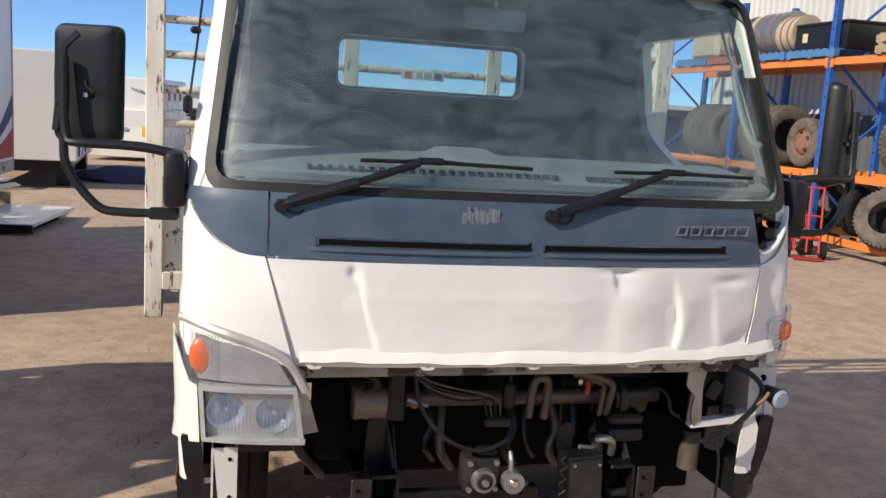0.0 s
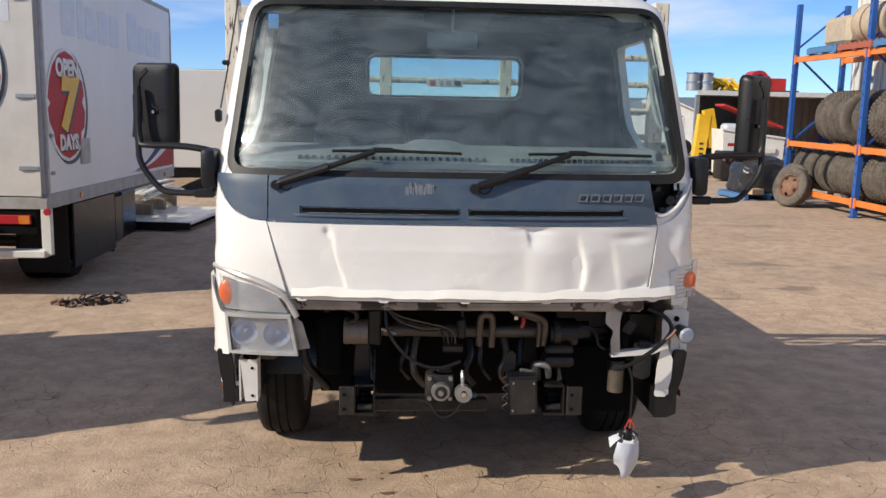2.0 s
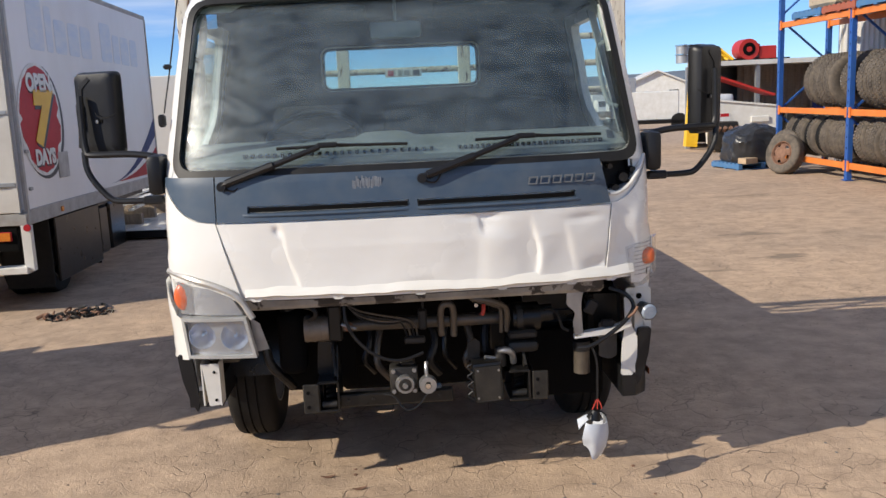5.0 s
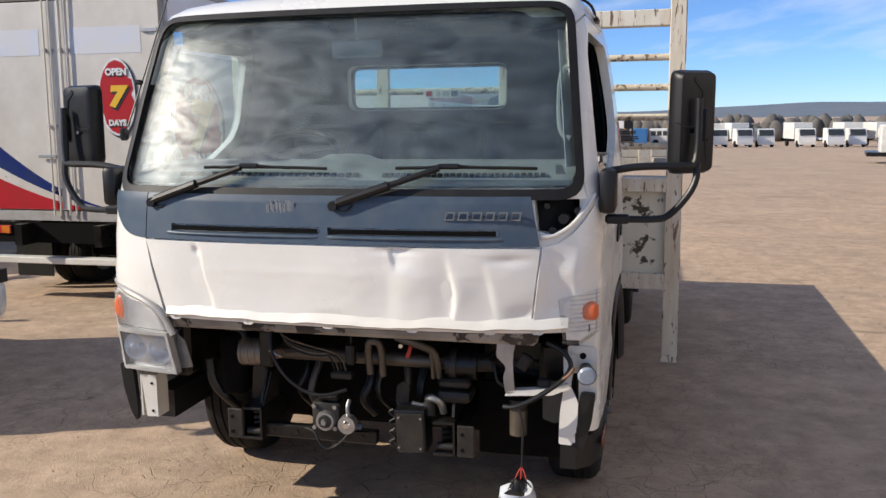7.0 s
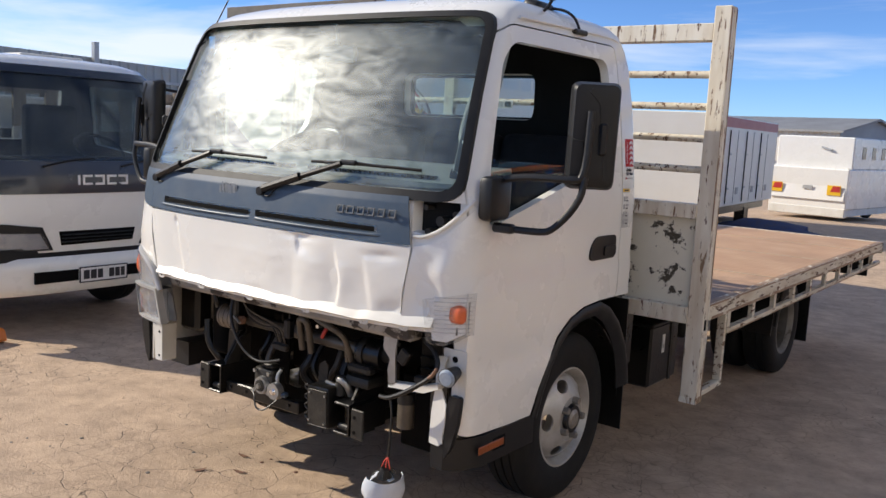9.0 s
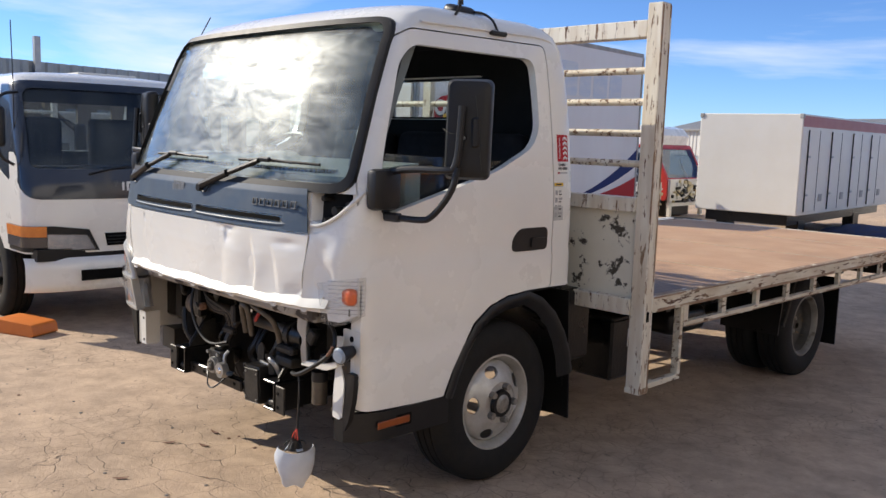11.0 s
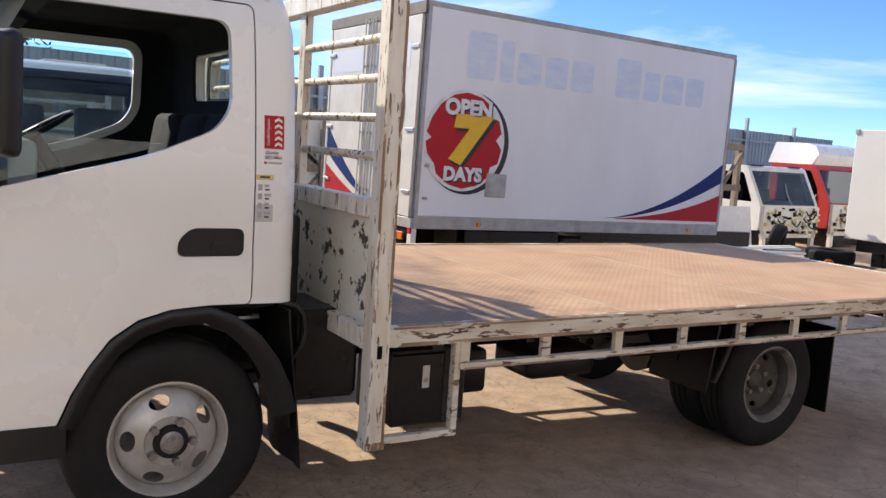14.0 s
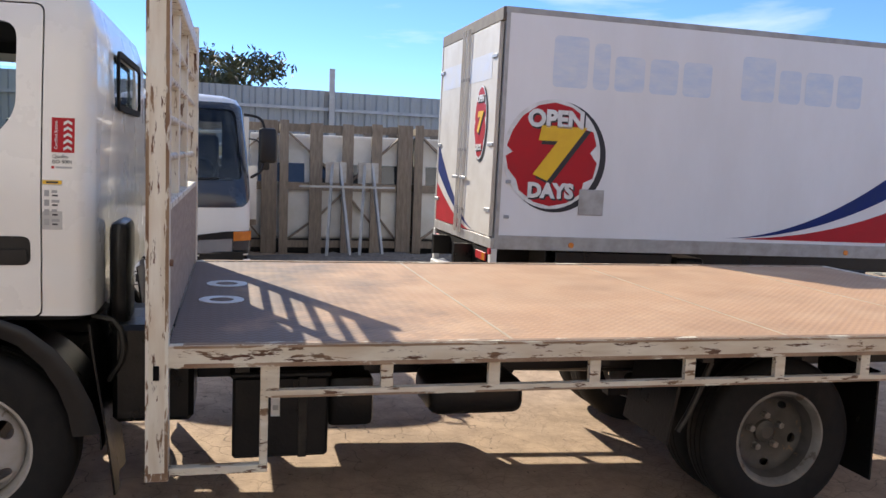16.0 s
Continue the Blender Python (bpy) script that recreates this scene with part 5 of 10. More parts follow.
def interior():
    bm = bmesh.new()

    def top(u, v):
        x = -0.86 + 1.72 * u
        y0 = front_y(x, 1.36) + 0.03
        return Vector((x, y0 + (-0.50 - y0) * v, 1.385 + 0.055 * v ** 0.6 + 0.022 * math.exp(-((x + 0.09) / 0.11) ** 8) * v))
    surface(bm, top, steps(0, 1, 40), steps(0, 1, 10))
    part("dashboard", thick(bm, 0.02), M["dash"], truck, "grey-green plastic dashboard", smooth=60)
    part("dashboard_front", one_box((0, -0.52, 1.24), (1.72, 0.10, 0.40), None, 0.03, 2), M["dash"], truck)
    for x0, x1 in ((-0.62, 0.12), (0.20, 0.78)):
        k = 26
        for i in range(k):
            x = x0 + (x1 - x0) * i / k
            part("vent_slat", one_box((x, front_y(abs(x), 1.38) + 0.060, 1.402), (0.012, 0.030, 0.014)), M["lining"], truck)
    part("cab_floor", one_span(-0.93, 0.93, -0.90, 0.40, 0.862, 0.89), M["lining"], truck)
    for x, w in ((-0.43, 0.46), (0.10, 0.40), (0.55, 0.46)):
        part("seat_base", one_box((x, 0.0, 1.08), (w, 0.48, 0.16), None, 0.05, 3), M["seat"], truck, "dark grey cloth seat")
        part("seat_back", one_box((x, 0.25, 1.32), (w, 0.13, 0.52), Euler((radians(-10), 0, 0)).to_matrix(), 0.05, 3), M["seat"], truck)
    sw = bmesh.new()
    ring = [Vector((0.20 * math.cos(a), 0.20 * math.sin(a), 0)) for a in (i * math.tau / 28 for i in range(29))]
    m = pose(-0.40, -0.38, 1.44, 32, 0, 0)
    tube(sw, [m @ p for p in ring], 0.014, 8, 0)
    wheel_rim = part("steering_wheel", sw, M["black"], truck, "black steering wheel")
    for a in (0.3, math.pi - 0.3, -math.pi / 2):
        part("spoke", one_beam(m @ Vector((0, 0, 0)), m @ Vector((0.195 * math.cos(a), 0.195 * math.sin(a), 0)), 0.03, 0.012), M["black"], wheel_rim)
    part("steering_hub", one_cyl(m @ Vector((0, 0, -0.02)), m @ Vector((0, 0, 0.02)), 0.05), M["black"], wheel_rim)
    part("steering_column", one_cyl(m @ Vector((0, 0, -0.02)), m @ Vector((0, 0.0, -0.35)), 0.035), M["black"], wheel_rim)
    rv = part("rear_view_mirror", one_box((-0.02, -0.56, 1.875), (0.21, 0.03, 0.070), None, 0.014, 2), M["alloy_pale"], truck, "grey rear-view mirror")
    part("mirror_stem", one_cyl((-0.02, -0.56, 1.90), (-0.02, -0.58, 2.03), 0.006), M["alloy_pale"], rv)
    for s in (-1, 1):
        bm = bmesh.new()

        def pillar(u, v):
            z = 1.43 + 0.49 * u
            y0, y1 = -0.845 + 0.255 * ((z - 1.43) / 0.49) ** 1.1, -0.735 + 0.235 * ((z - 1.43) / 0.49) ** 1.1
            y = y0 + (y1 - y0) * v
            return Vector((s * (side_x(y, z) - 0.055 - 0.012 * math.sin(math.pi * v) - 0.05 * (1 - v) ** 2), y, z))
        surface(bm, pillar, steps(0, 1, 14), steps(0, 1, 6))
        part("pillar_trim", thick(bm, 0.004), M["dash"], truck, "grey-green plastic pillar trim", smooth=60)
        part("grab_handle", one_tube([(s * 0.825, -0.655, 1.785), (s * 0.79, -0.66, 1.765), (s * 0.80, -0.775, 1.545), (s * 0.845, -0.79, 1.525)], 0.010, 8, 2), M["dash"], truck, "grey grab handle on the pillar")
        part("sun_visor", one_box((s * 0.40, -0.48, 1.955), (0.52, 0.14, 0.02), Euler((radians(-15), 0, 0)).to_matrix(), 0.006), M["lining"], truck)


interior()

# ---- wheels ----


M["rim_lip"] = mat("worn_grey_rim_edge", (0.25, 0.235, 0.21), (0.15, 0.137, 0.118), 0.55, 0.15, scale=9, spots=(0.12, 0.10, 0.08), spot_scale=8, spot_at=0.58)
M["nut"] = mat("dull_wheel_nut", (0.34, 0.32, 0.29), (0.20, 0.18, 0.155), 0.45, 0.5, scale=40)


def rim_mesh(disc, holes, hole_r, hole_at):
    bm = bmesh.new()
    barrel = [(0.222, 0.0), (0.224, -0.006), (0.210, -0.018), (0.203, -0.040), (0.186, -0.07), (0.186, -0.15), (0.210, -0.185), (0.222, -0.2), (0.216, -0.2), (0.203, -0.183), (0.178, -0.15), (0.178, -0.07), (0.196, -0.036), (0.205, -0.014), (0.214, 0.0)]
    revolve(bm, barrel, n=48)
    me = flat(bm)
    bm = bmesh.new()
    back = [(r, s - 0.009) for r, s in disc[::-1]]
    revolve(bm, disc + back, n=48)
    bmesh.ops.remove_doubles(bm, verts=bm.verts, dist=0.0002)
    d = flat(bm)
    cut = bmesh.new()
    for i in range(holes):
        a = i * math.tau / holes + 0.3
        c, s = math.cos(a), math.sin(a)
        k = 14
        pts = [(hole_at + hole_r * 0.75 * math.cos(j * math.tau / k), hole_r * 1.15 * math.sin(j * math.tau / k)) for j in range(k)]
        prism(cut, [(p * c - q * s, p * s + q * c) for p, q in pts], "x", -0.3, 0.2)
    d = boolean(d, flat(cut))
    bm = bmesh.new()
    bm.from_mesh(me)
    bm.from_mesh(d)
    return finish(bm, 40)


def tyre_mesh():
    bm = bmesh.new()
    prof = [(0.212, -0.004), (0.24, 0.006), (0.29, 0.012), (0.335, 0.006), (0.360, -0.008), (0.370, -0.024), (0.374, -0.045), (0.374, -0.052), (0.364, -0.053), (0.364, -0.060), (0.374, -0.061), (0.375, -0.093), (0.364, -0.094), (0.364, -0.102), (0.375, -0.103), (0.374, -0.135), (0.364, -0.136), (0.364, -0.144), (0.374, -0.145),
            (0.370, -0.176), (0.360, -0.192), (0.335, -0.206), (0.29, -0.212), (0.24, -0.206), (0.212, -0.196)]
    revolve(bm, prof, n=64)
    return finish(bm, 40)


FRONT_RIM = rim_mesh([(0.190, -0.060), (0.186, -0.035), (0.170, -0.015), (0.145, 0.002), (0.118, 0.014), (0.104, 0.024), (0.098, 0.026), (0.094, 0.020), (0.060, 0.020), (0.0, 0.020)], 5, 0.034, 0.150)
REAR_RIM = rim_mesh([(0.184, -0.075), (0.176, -0.098), (0.158, -0.115), (0.130, -0.122), (0.10, -0.125), (0.0, -0.125)], 5, 0.022, 0.148)
TYRE = tyre_mesh()


def wheel(m, front, nuts=True, parent=None, rim_mat=None):
    """A wheel whose outer face looks along local +x."""
    parent = parent or truck
    w = part("wheel", (FRONT_RIM if front else REAR_RIM).copy(), rim_mat or (M["rim"] if front else M["rim_old"]), parent, "pale steel wheel with five oval holes" if front else "dusty steel wheel, dished inwards")
    w.matrix_basis = m
    part("tyre", TYRE.copy(), M["rubber"], w, "worn black tyre")
    if not front:
        bm = bmesh.new()
        revolve(bm, [(0.224, 0.001), (0.226, -0.006), (0.205, -0.018), (0.198, -0.036), (0.194, -0.034), (0.200, -0.014), (0.214, 0.002)], n=48)
        part("rim_lip", bm, M["rim_lip"], w, "paler worn rim edge")
    if nuts:
        s0 = 0.022 if front else -0.122
        bm = bmesh.new()
        revolve(bm, [(0.0, s0 + 0.028), (0.030, s0 + 0.027), (0.040, s0 + 0.018), (0.052, s0 + 0.014), (0.056, s0 - 0.002), (0.0, s0 - 0.002)], n=24)
        part("hub", bm, M["nut"] if front else M["rim_old"], w, "greasy hub centre")
        if front:
            part("hub_recess", one_cyl((s0 + 0.001, 0, 0), (s0 + 0.017, 0, 0), 0.066, 0.060, 24), M["chassis"], w, "dark greasy ring round the hub")
        for i in range(5):
            a = i * math.tau / 5 + 0.93
            c = Vector((0, 0.080 * math.cos(a), 0.080 * math.sin(a)))
            part("wheel_nut", one_cyl(c + Vector((s0 - 0.004, 0, 0)), c + Vector((s0 + 0.026, 0, 0)), 0.0175, 0.0155, 6), M["nut"], w)
    return w


for side in (1, -1):
    turn = 0 if side > 0 else 180
    wheel(pose(0.918 if side > 0 else -0.885, HUB_Y, AXLE, 16, 0, turn), True)
    wheel(pose(side * 0.945, REAR_Y, REAR_AXLE, 40, 0, turn), False)
    wheel(pose(side * 0.700, REAR_Y, REAR_AXLE, 15, 0, turn), True, False)
part("front_axle", one_box((0, HUB_Y, 0.32), (1.4, 0.09, 0.09), None, 0.02), M["chassis"], truck)
part("rear_axle", one_cyl((-0.75, REAR_Y, REAR_AXLE), (0.75, REAR_Y, REAR_AXLE), 0.06), M["chassis"], truck)
part("differential", one_cyl((-0.02, REAR_Y - 0.15, REAR_AXLE), (-0.02, REAR_Y + 0.15, REAR_AXLE), 0.16, 0.13, 20), M["chassis"], truck)

# ---- chassis and what hangs from it ----


def chassis():
    for s in (-1, 1):
        part("chassis_rail", one_box((s * 0.36, 2.05, 0.58), (0.065, 5.2, 0.20), None, 0.006), M["chassis"], truck, "black steel chassis rail")
        part("leaf_spring", one_beam((s * 0.45, 2.7, 0.40), (s * 0.45, 4.0, 0.40), 0.07, 0.06), M["chassis"], truck)
        part("front_spring", one_beam((s * 0.40, -0.70, 0.40), (s * 0.40, 0.6, 0.42), 0.06, 0.05), M["chassis"], truck)
        # wheel arch flare: along the body's edge, then down behind the wheel
        edge = [Vector(p) for p in ARCH_EDGE] + [Vector(p) for p in ((0.20, 0.835), (0.30, 0.755), (0.375, 0.655), (0.425, 0.55), (0.455, 0.44))]
        hub = Vector((HUB_Y + 0.02, AXLE))
        bm = bmesh.new()

        def flare(u, v):
            k = min(len(edge) - 2, int(u * (len(edge) - 1)))
            p = edge[k].lerp(edge[k + 1], u * (len(edge) - 1) - k)
            q = p + (hub - p).normalized() * (0.006 + (0.064 + 0.075 * max(0.0, u - 0.5)) * v)
            out = 0.972 + 0.020 * min(1.0, max(0.0, (p.x + 0.42) / 0.8))
            return Vector((s * (out + 0.010 * math.sin(math.pi * min(1.0, v * 1.6)) - 0.05 * max(0.0, v - 0.7)), q.x, q.y))
        surface(bm, flare, steps(0, 1, 44), steps(0, 1, 6))
        part("arch_flare", thick(bm, 0.010), M["black"], truck, "black plastic wheel arch", smooth=60)
        bm = bmesh.new()

        def liner(u, v):
            a = radians(4 + 176 * u)
            return Vector((s * (0.58 + 0.36 * v), HUB_Y - math.cos(a) * (0.405 + 0.06 * max(0.0, -math.cos(a))), AXLE + math.sin(a) * 0.455))
        surface(bm, liner, steps(0, 1, 30), [0, 1])
        part("arch_liner", thick(bm, 0.006), M["chassis"], truck, smooth=60)
        # mudguard behind the wheel
        bm = bmesh.new()

        def guard(u, v):
            return Vector((s * (0.60 + 0.38 * v - 0.03 * u * v), 0.415 + 0.075 * u ** 1.4 + 0.012 * math.sin(v * 6 + u * 3), 0.84 - 0.66 * u))
        surface(bm, guard, steps(0, 1, 12), steps(0, 1, 4))
        part("mud_flap", thick(bm, 0.008), M["chassis"], truck, "dirty black mud flap", smooth=60)
        ledge = [(s * x, y) for x, y in (((0.83, -0.885), (0.885, -0.885), (0.935, -0.84), (0.968, -0.74), (0.968, -0.385), (0.83, -0.385)) if s > 0 else ((0.83, -0.70), (0.968, -0.70), (0.968, -0.385), (0.83, -0.385)))]
        st = part("step", one_prism(ledge, "z", 0.350, 0.468), M["black"], truck, "black side step")
        # the recess is a flat near-black patch in place of its shade
        part("step_recess", one_span(s * 0.966, s * 0.9705, -0.68, -0.60, 0.392, 0.440), M["dark"], st)
        part("step_reflector", one_box((s * 0.971, -0.695 if s > 0 else -0.61, 0.416), (0.006, 0.17, 0.030), None, 0.003), M["amber_shaded"], st, "amber side reflector with shade in its colour")
        # rear mud flap and bracket
        part("rear_mud_flap", one_box((s * 0.79, 3.80, 0.34), (0.42, 0.012, 0.52), None, 0.003), M["chassis"], truck, "black rubber mud flap")
        part("front_guard", one_beam((s * 0.80, 2.80, 0.66), (s * 0.80, 2.74, 0.30), 0.42, 0.012, (0, 1, 0)), M["chassis"], truck)
        part("guard_stay", one_tube([(s * 1.02, 2.92, 0.66), (s * 1.02, 2.84, 0.46), (s * 1.02, 2.78, 0.36)], 0.014, 8, 1), M["cast"], truck, "bent steel guard stay")
    for y in (0.55, 1.2, 2.0, 2.7, 3.9, 4.6):
        part("crossmember", one_box((0, y, 0.58), (0.70, 0.07, 0.16)), M["chassis"], truck)
    part("fuel_tank", one_box((-0.66, 1.55, 0.50), (0.42, 0.75, 0.32), None, 0.06, 3), M["chassis"], truck, "black fuel tank")
    bt = part("battery_box", one_box((0.72, 1.105, 0.445), (0.36, 0.375, 0.33), None, 0.012), M["chassis"], truck, "black battery box")
    part("box_lid", one_box((0.72, 1.105, 0.618), (0.38, 0.395, 0.025), None, 0.008), M["black"], bt)
    part("box_strap", one_box((0.902, 1.19, 0.445), (0.008, 0.035, 0.33), None, 0.002), M["cast"], bt)
    part("warning_label", one_span(0.899, 0.903, 1.065, 1.10, 0.45, 0.55), M["white_vinyl"], bt, "white label with plain bars")
    part("label_bar", one_span(0.902, 0.904, 1.072, 1.093, 0.475, 0.495), M["grey_vinyl"], bt)
    part("air_filter", one_box((0.60, 1.40, 0.46), (0.34, 0.20, 0.22), None, 0.03, 2), M["chassis"], truck)
    part("silencer", one_box((0.62, 1.95, 0.465), (0.34, 0.43, 0.16), None, 0.05, 3), M["chassis"], truck, "black under-deck tank")
    part("propshaft", one_cyl((0, 0.5, 0.48), (0, 3.2, 0.40), 0.045), M["chassis"], truck)
    part("gearbox", one_box((0, 0.25, 0.52), (0.40, 0.9, 0.40), None, 0.06, 2), M["cast"], truck)
    part("air_tank", one_cyl((-0.15, 2.2, 0.50), (0.25, 2.2, 0.50), 0.11, n=20), M["chassis"], truck)
    part("behind_cab_box", one_box((0.66, 0.62, 0.62), (0.40, 0.30, 0.38), None, 0.02), M["chassis"], truck)
    part("snorkel", one_box((0.66, 0.485, 0.98), (0.26, 0.07, 0.44), None, 0.03, 2), M["chassis"], truck, "black air intake duct behind the cab")
    part("loose_bracket", one_tube([(0.86, 0.40, 0.85), (0.87, 0.50, 0.83), (0.88, 0.52, 0.70), (0.86, 0.46, 0.60)], 0.012, 6, 1), M["cast"], truck)


chassis()


M["can"] = mat("dusty_tan_steel", (0.26, 0.215, 0.165), (0.17, 0.135, 0.10), 0.5, 0.3, scale=12, bump=0.05)


def engine_bay():
    # shade deep in the bay, put in as near-black blocks and a back sheet
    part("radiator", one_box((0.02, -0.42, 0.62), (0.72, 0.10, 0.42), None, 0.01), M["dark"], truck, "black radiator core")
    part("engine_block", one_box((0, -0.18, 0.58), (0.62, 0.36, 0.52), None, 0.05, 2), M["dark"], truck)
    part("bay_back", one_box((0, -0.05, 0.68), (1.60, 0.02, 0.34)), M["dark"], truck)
    # added block: shuts out the lit ground seen between the beams
    part("engine_sump", one_box((0.08, -0.40, 0.42), (0.86, 0.06, 0.26), None, 0.02), M["dark"], truck, "added near-black block that keeps the bay's shade closed")
    # cross tube with end cans
    part("cross_tube", one_cyl((-0.42, -0.76, 0.686), (0.46, -0.76, 0.680), 0.027, n=18), M["hose"], truck, "dull brown cross pipe")
    part("left_can", one_cyl((-0.455, -0.78, 0.685), (-0.35, -0.78, 0.685), 0.054, n=22), M["can"], truck, "brown ribbed canister")
    for i in range(4):
        part("can_rib", one_cyl((-0.448 + i * 0.03, -0.78, 0.685), (-0.440 + i * 0.03, -0.78, 0.685), 0.0565, n=22), M["can"], truck)
    part("can_bracket", one_box((-0.328, -0.82, 0.715), (0.055, 0.05, 0.15), None, 0.008), M["chassis"], truck, "black steel bracket")
    part("right_can", one_cyl((0.39, -0.78, 0.682), (0.505, -0.77, 0.682), 0.060, n=22), M["chassis"], truck, "black canister")
    part("can_clamp", one_cyl((0.41, -0.78, 0.682), (0.435, -0.78, 0.682), 0.064, n=22), M["cast"], truck)
    part("can_outlet", one_cyl((0.50, -0.77, 0.690), (0.565, -0.77, 0.695), 0.036, n=16), M["cast"], truck)
    part("can_foot", one_box((0.43, -0.83, 0.625), (0.12, 0.05, 0.035), None, 0.01), M["cast"], truck)
    part("looped_hose", one_tube([(0.100, -0.83, 0.64), (0.098, -0.85, 0.745), (0.108, -0.86, 0.775), (0.142, -0.86, 0.775), (0.152, -0.85, 0.745), (0.150, -0.83, 0.635)], 0.014, 12, 2), M["hose"], truck, "brown bent hose")
    part("bent_pipe", one_tube([(0.22, -0.88, 0.80), (0.27, -0.90, 0.795), (0.35, -0.88, 0.765), (0.368, -0.86, 0.735), (0.368, -0.82, 0.64)], 0.012, 10, 2), M["hose"], truck, "brown bent pipe")
    part("second_pipe", one_tube([(0.23, -0.86, 0.785), (0.335, -0.86, 0.755), (0.347, -0.84, 0.735), (0.345, -0.82, 0.635)], 0.009, 10, 2), M["hose"], truck)
    for x, z in ((0.238, 0.805), (0.240, 0.770)):
        part("pipe_bolt", one_cyl((x, -0.87, z), (x, -0.892, z), 0.008), M["chrome"], truck)
    part("red_cap", one_tube([(0.272, -0.87, 0.765), (0.270, -0.885, 0.745), (0.262, -0.885, 0.728)], 0.008, 8, 1), M["wire_red"], truck, "small red cap")
    for i, (x0, z0) in enumerate(((-0.24, 0.755), (-0.23, 0.740), (-0.22, 0.725), (-0.25, 0.770))):
        part("brake_line", one_tube([(x0 - 0.05, -0.82, z0 + 0.05), (x0, -0.85, z0), (x0 + 0.10, -0.86, z0 - 0.025), (-0.06 + i * 0.018, -0.85, 0.715), (-0.04 + i * 0.014, -0.84, 0.645)], 0.004, 6, 2), M["hose"] if i % 2 else M["black"], truck)
    part("line_clip", one_box((-0.01, -0.85, 0.632), (0.085, 0.03, 0.028), None, 0.006), M["cast"], truck)
    part("hose_clamp", one_box((0.025, -0.84, 0.715), (0.035, 0.04, 0.085), None, 0.008), M["black"], truck)
    part("clamp_pin", one_cyl((0.028, -0.84, 0.75), (0.028, -0.84, 0.795), 0.005, n=8), M["cast"], truck)
    part("sagging_cable", one_tube([(-0.285, -0.88, 0.80), (-0.28, -0.90, 0.72), (-0.22, -0.91, 0.63), (-0.14, -0.91, 0.575), (-0.06, -0.91, 0.563), (0.02, -0.88, 0.585)], 0.007, 8, 2), M["black"], truck, "sagging black cable")
    part("copper_fitting", one_box((-0.275, -0.84, 0.70), (0.035, 0.04, 0.035), None, 0.01), M["rust"], truck, "rusty pipe fitting")
    part("bracket_rod", one_cyl((-0.30, -0.86, 0.715), (-0.24, -0.88, 0.700), 0.006, n=8), M["alloy"], truck)
    part("wiring_bundle", one_tube([(-0.45, -0.86, 0.80), (-0.40, -0.88, 0.79), (-0.395, -0.88, 0.76), (-0.43, -0.85, 0.74)], 0.010, 8, 2), M["black"], truck, "short black wiring bundle")
    for k, (x, z) in enumerate(((-0.21, 0.60), (-0.15, 0.57), (0.06, 0.58), (0.13, 0.60), (0.21, 0.57), (0.30, 0.60))):
        part("bay_hose", one_tube([(x, -0.70, z + 0.09), (x + 0.02 * (-1) ** k, -0.76, z), (x - 0.02, -0.78, z - 0.06), (x + 0.03, -0.74, z - 0.13)], 0.012 + 0.003 * (k % 3), 8, 2), M[("chassis", "hose", "black")[k % 3]], truck)
    part("bay_bracket", one_prism(rounded([(0.20, 0.53), (0.25, 0.53), (0.255, 0.60), (0.235, 0.62), (0.205, 0.60)], 0.006), "y", -0.835, -0.829), M["cast"], truck)
    part("bay_canister", one_cyl((0.335, -0.84, 0.50), (0.335, -0.84, 0.575), 0.026, 0.022, 14), M["cast"], truck)
    part("bay_elbow", one_tube([(0.33, -0.85, 0.565), (0.355, -0.87, 0.575), (0.385, -0.86, 0.555), (0.39, -0.84, 0.51)], 0.014, 10, 2), M["alloy"], truck, "dull metal elbow")
    part("bay_line", one_tube([(0.505, -0.78, 0.70), (0.56, -0.82, 0.725), (0.585, -0.84, 0.69), (0.59, -0.84, 0.645), (0.62, -0.85, 0.63)], 0.006, 6, 2), M["cast"], truck)
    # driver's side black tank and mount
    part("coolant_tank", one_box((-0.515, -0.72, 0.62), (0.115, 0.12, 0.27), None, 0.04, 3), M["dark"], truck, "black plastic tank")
    part("tank_top", one_cyl((-0.53, -0.72, 0.75), (-0.53, -0.72, 0.79), 0.03), M["chassis"], truck)
    part("drop_link", one_tube([(-0.63, -0.74, 0.63), (-0.615, -0.75, 0.53), (-0.56, -0.74, 0.47), (-0.53, -0.70, 0.42)], 0.020, 10, 2), M["chassis"], truck)
    for s in (-1, 1):
        x0 = -0.365 if s < 0 else 0.405
        xp = -0.435 if s < 0 else 0.488
        m = part("bumper_mount", one_box((x0, -0.80, 0.490), (0.085, 0.22, 0.012), None, 0.004), M["chassis"], truck, "black hollow bumper mount")
        part("mount_side", one_box((x0 + 0.038, -0.80, 0.43), (0.008, 0.22, 0.12)), M["chassis"], m)
        part("mount_floor", one_box((x0, -0.80, 0.372), (0.085, 0.22, 0.010), None, 0.003), M["chassis"], m)
        part("mount_plate", one_box((xp, -0.905, 0.428), (0.064, 0.012, 0.120), None, 0.004), M["cast"], m, "worn steel plate with bolt holes")
        part("plate_return", one_box((xp + (0.030 if s < 0 else -0.030), -0.835, 0.428), (0.008, 0.13, 0.120)), M["chassis"], m)
        for z in (0.395, 0.455):
            part("mount_hole", one_cyl((xp - 0.012, -0.914, z), (xp - 0.012, -0.911, z), 0.007), M["dark"], m)
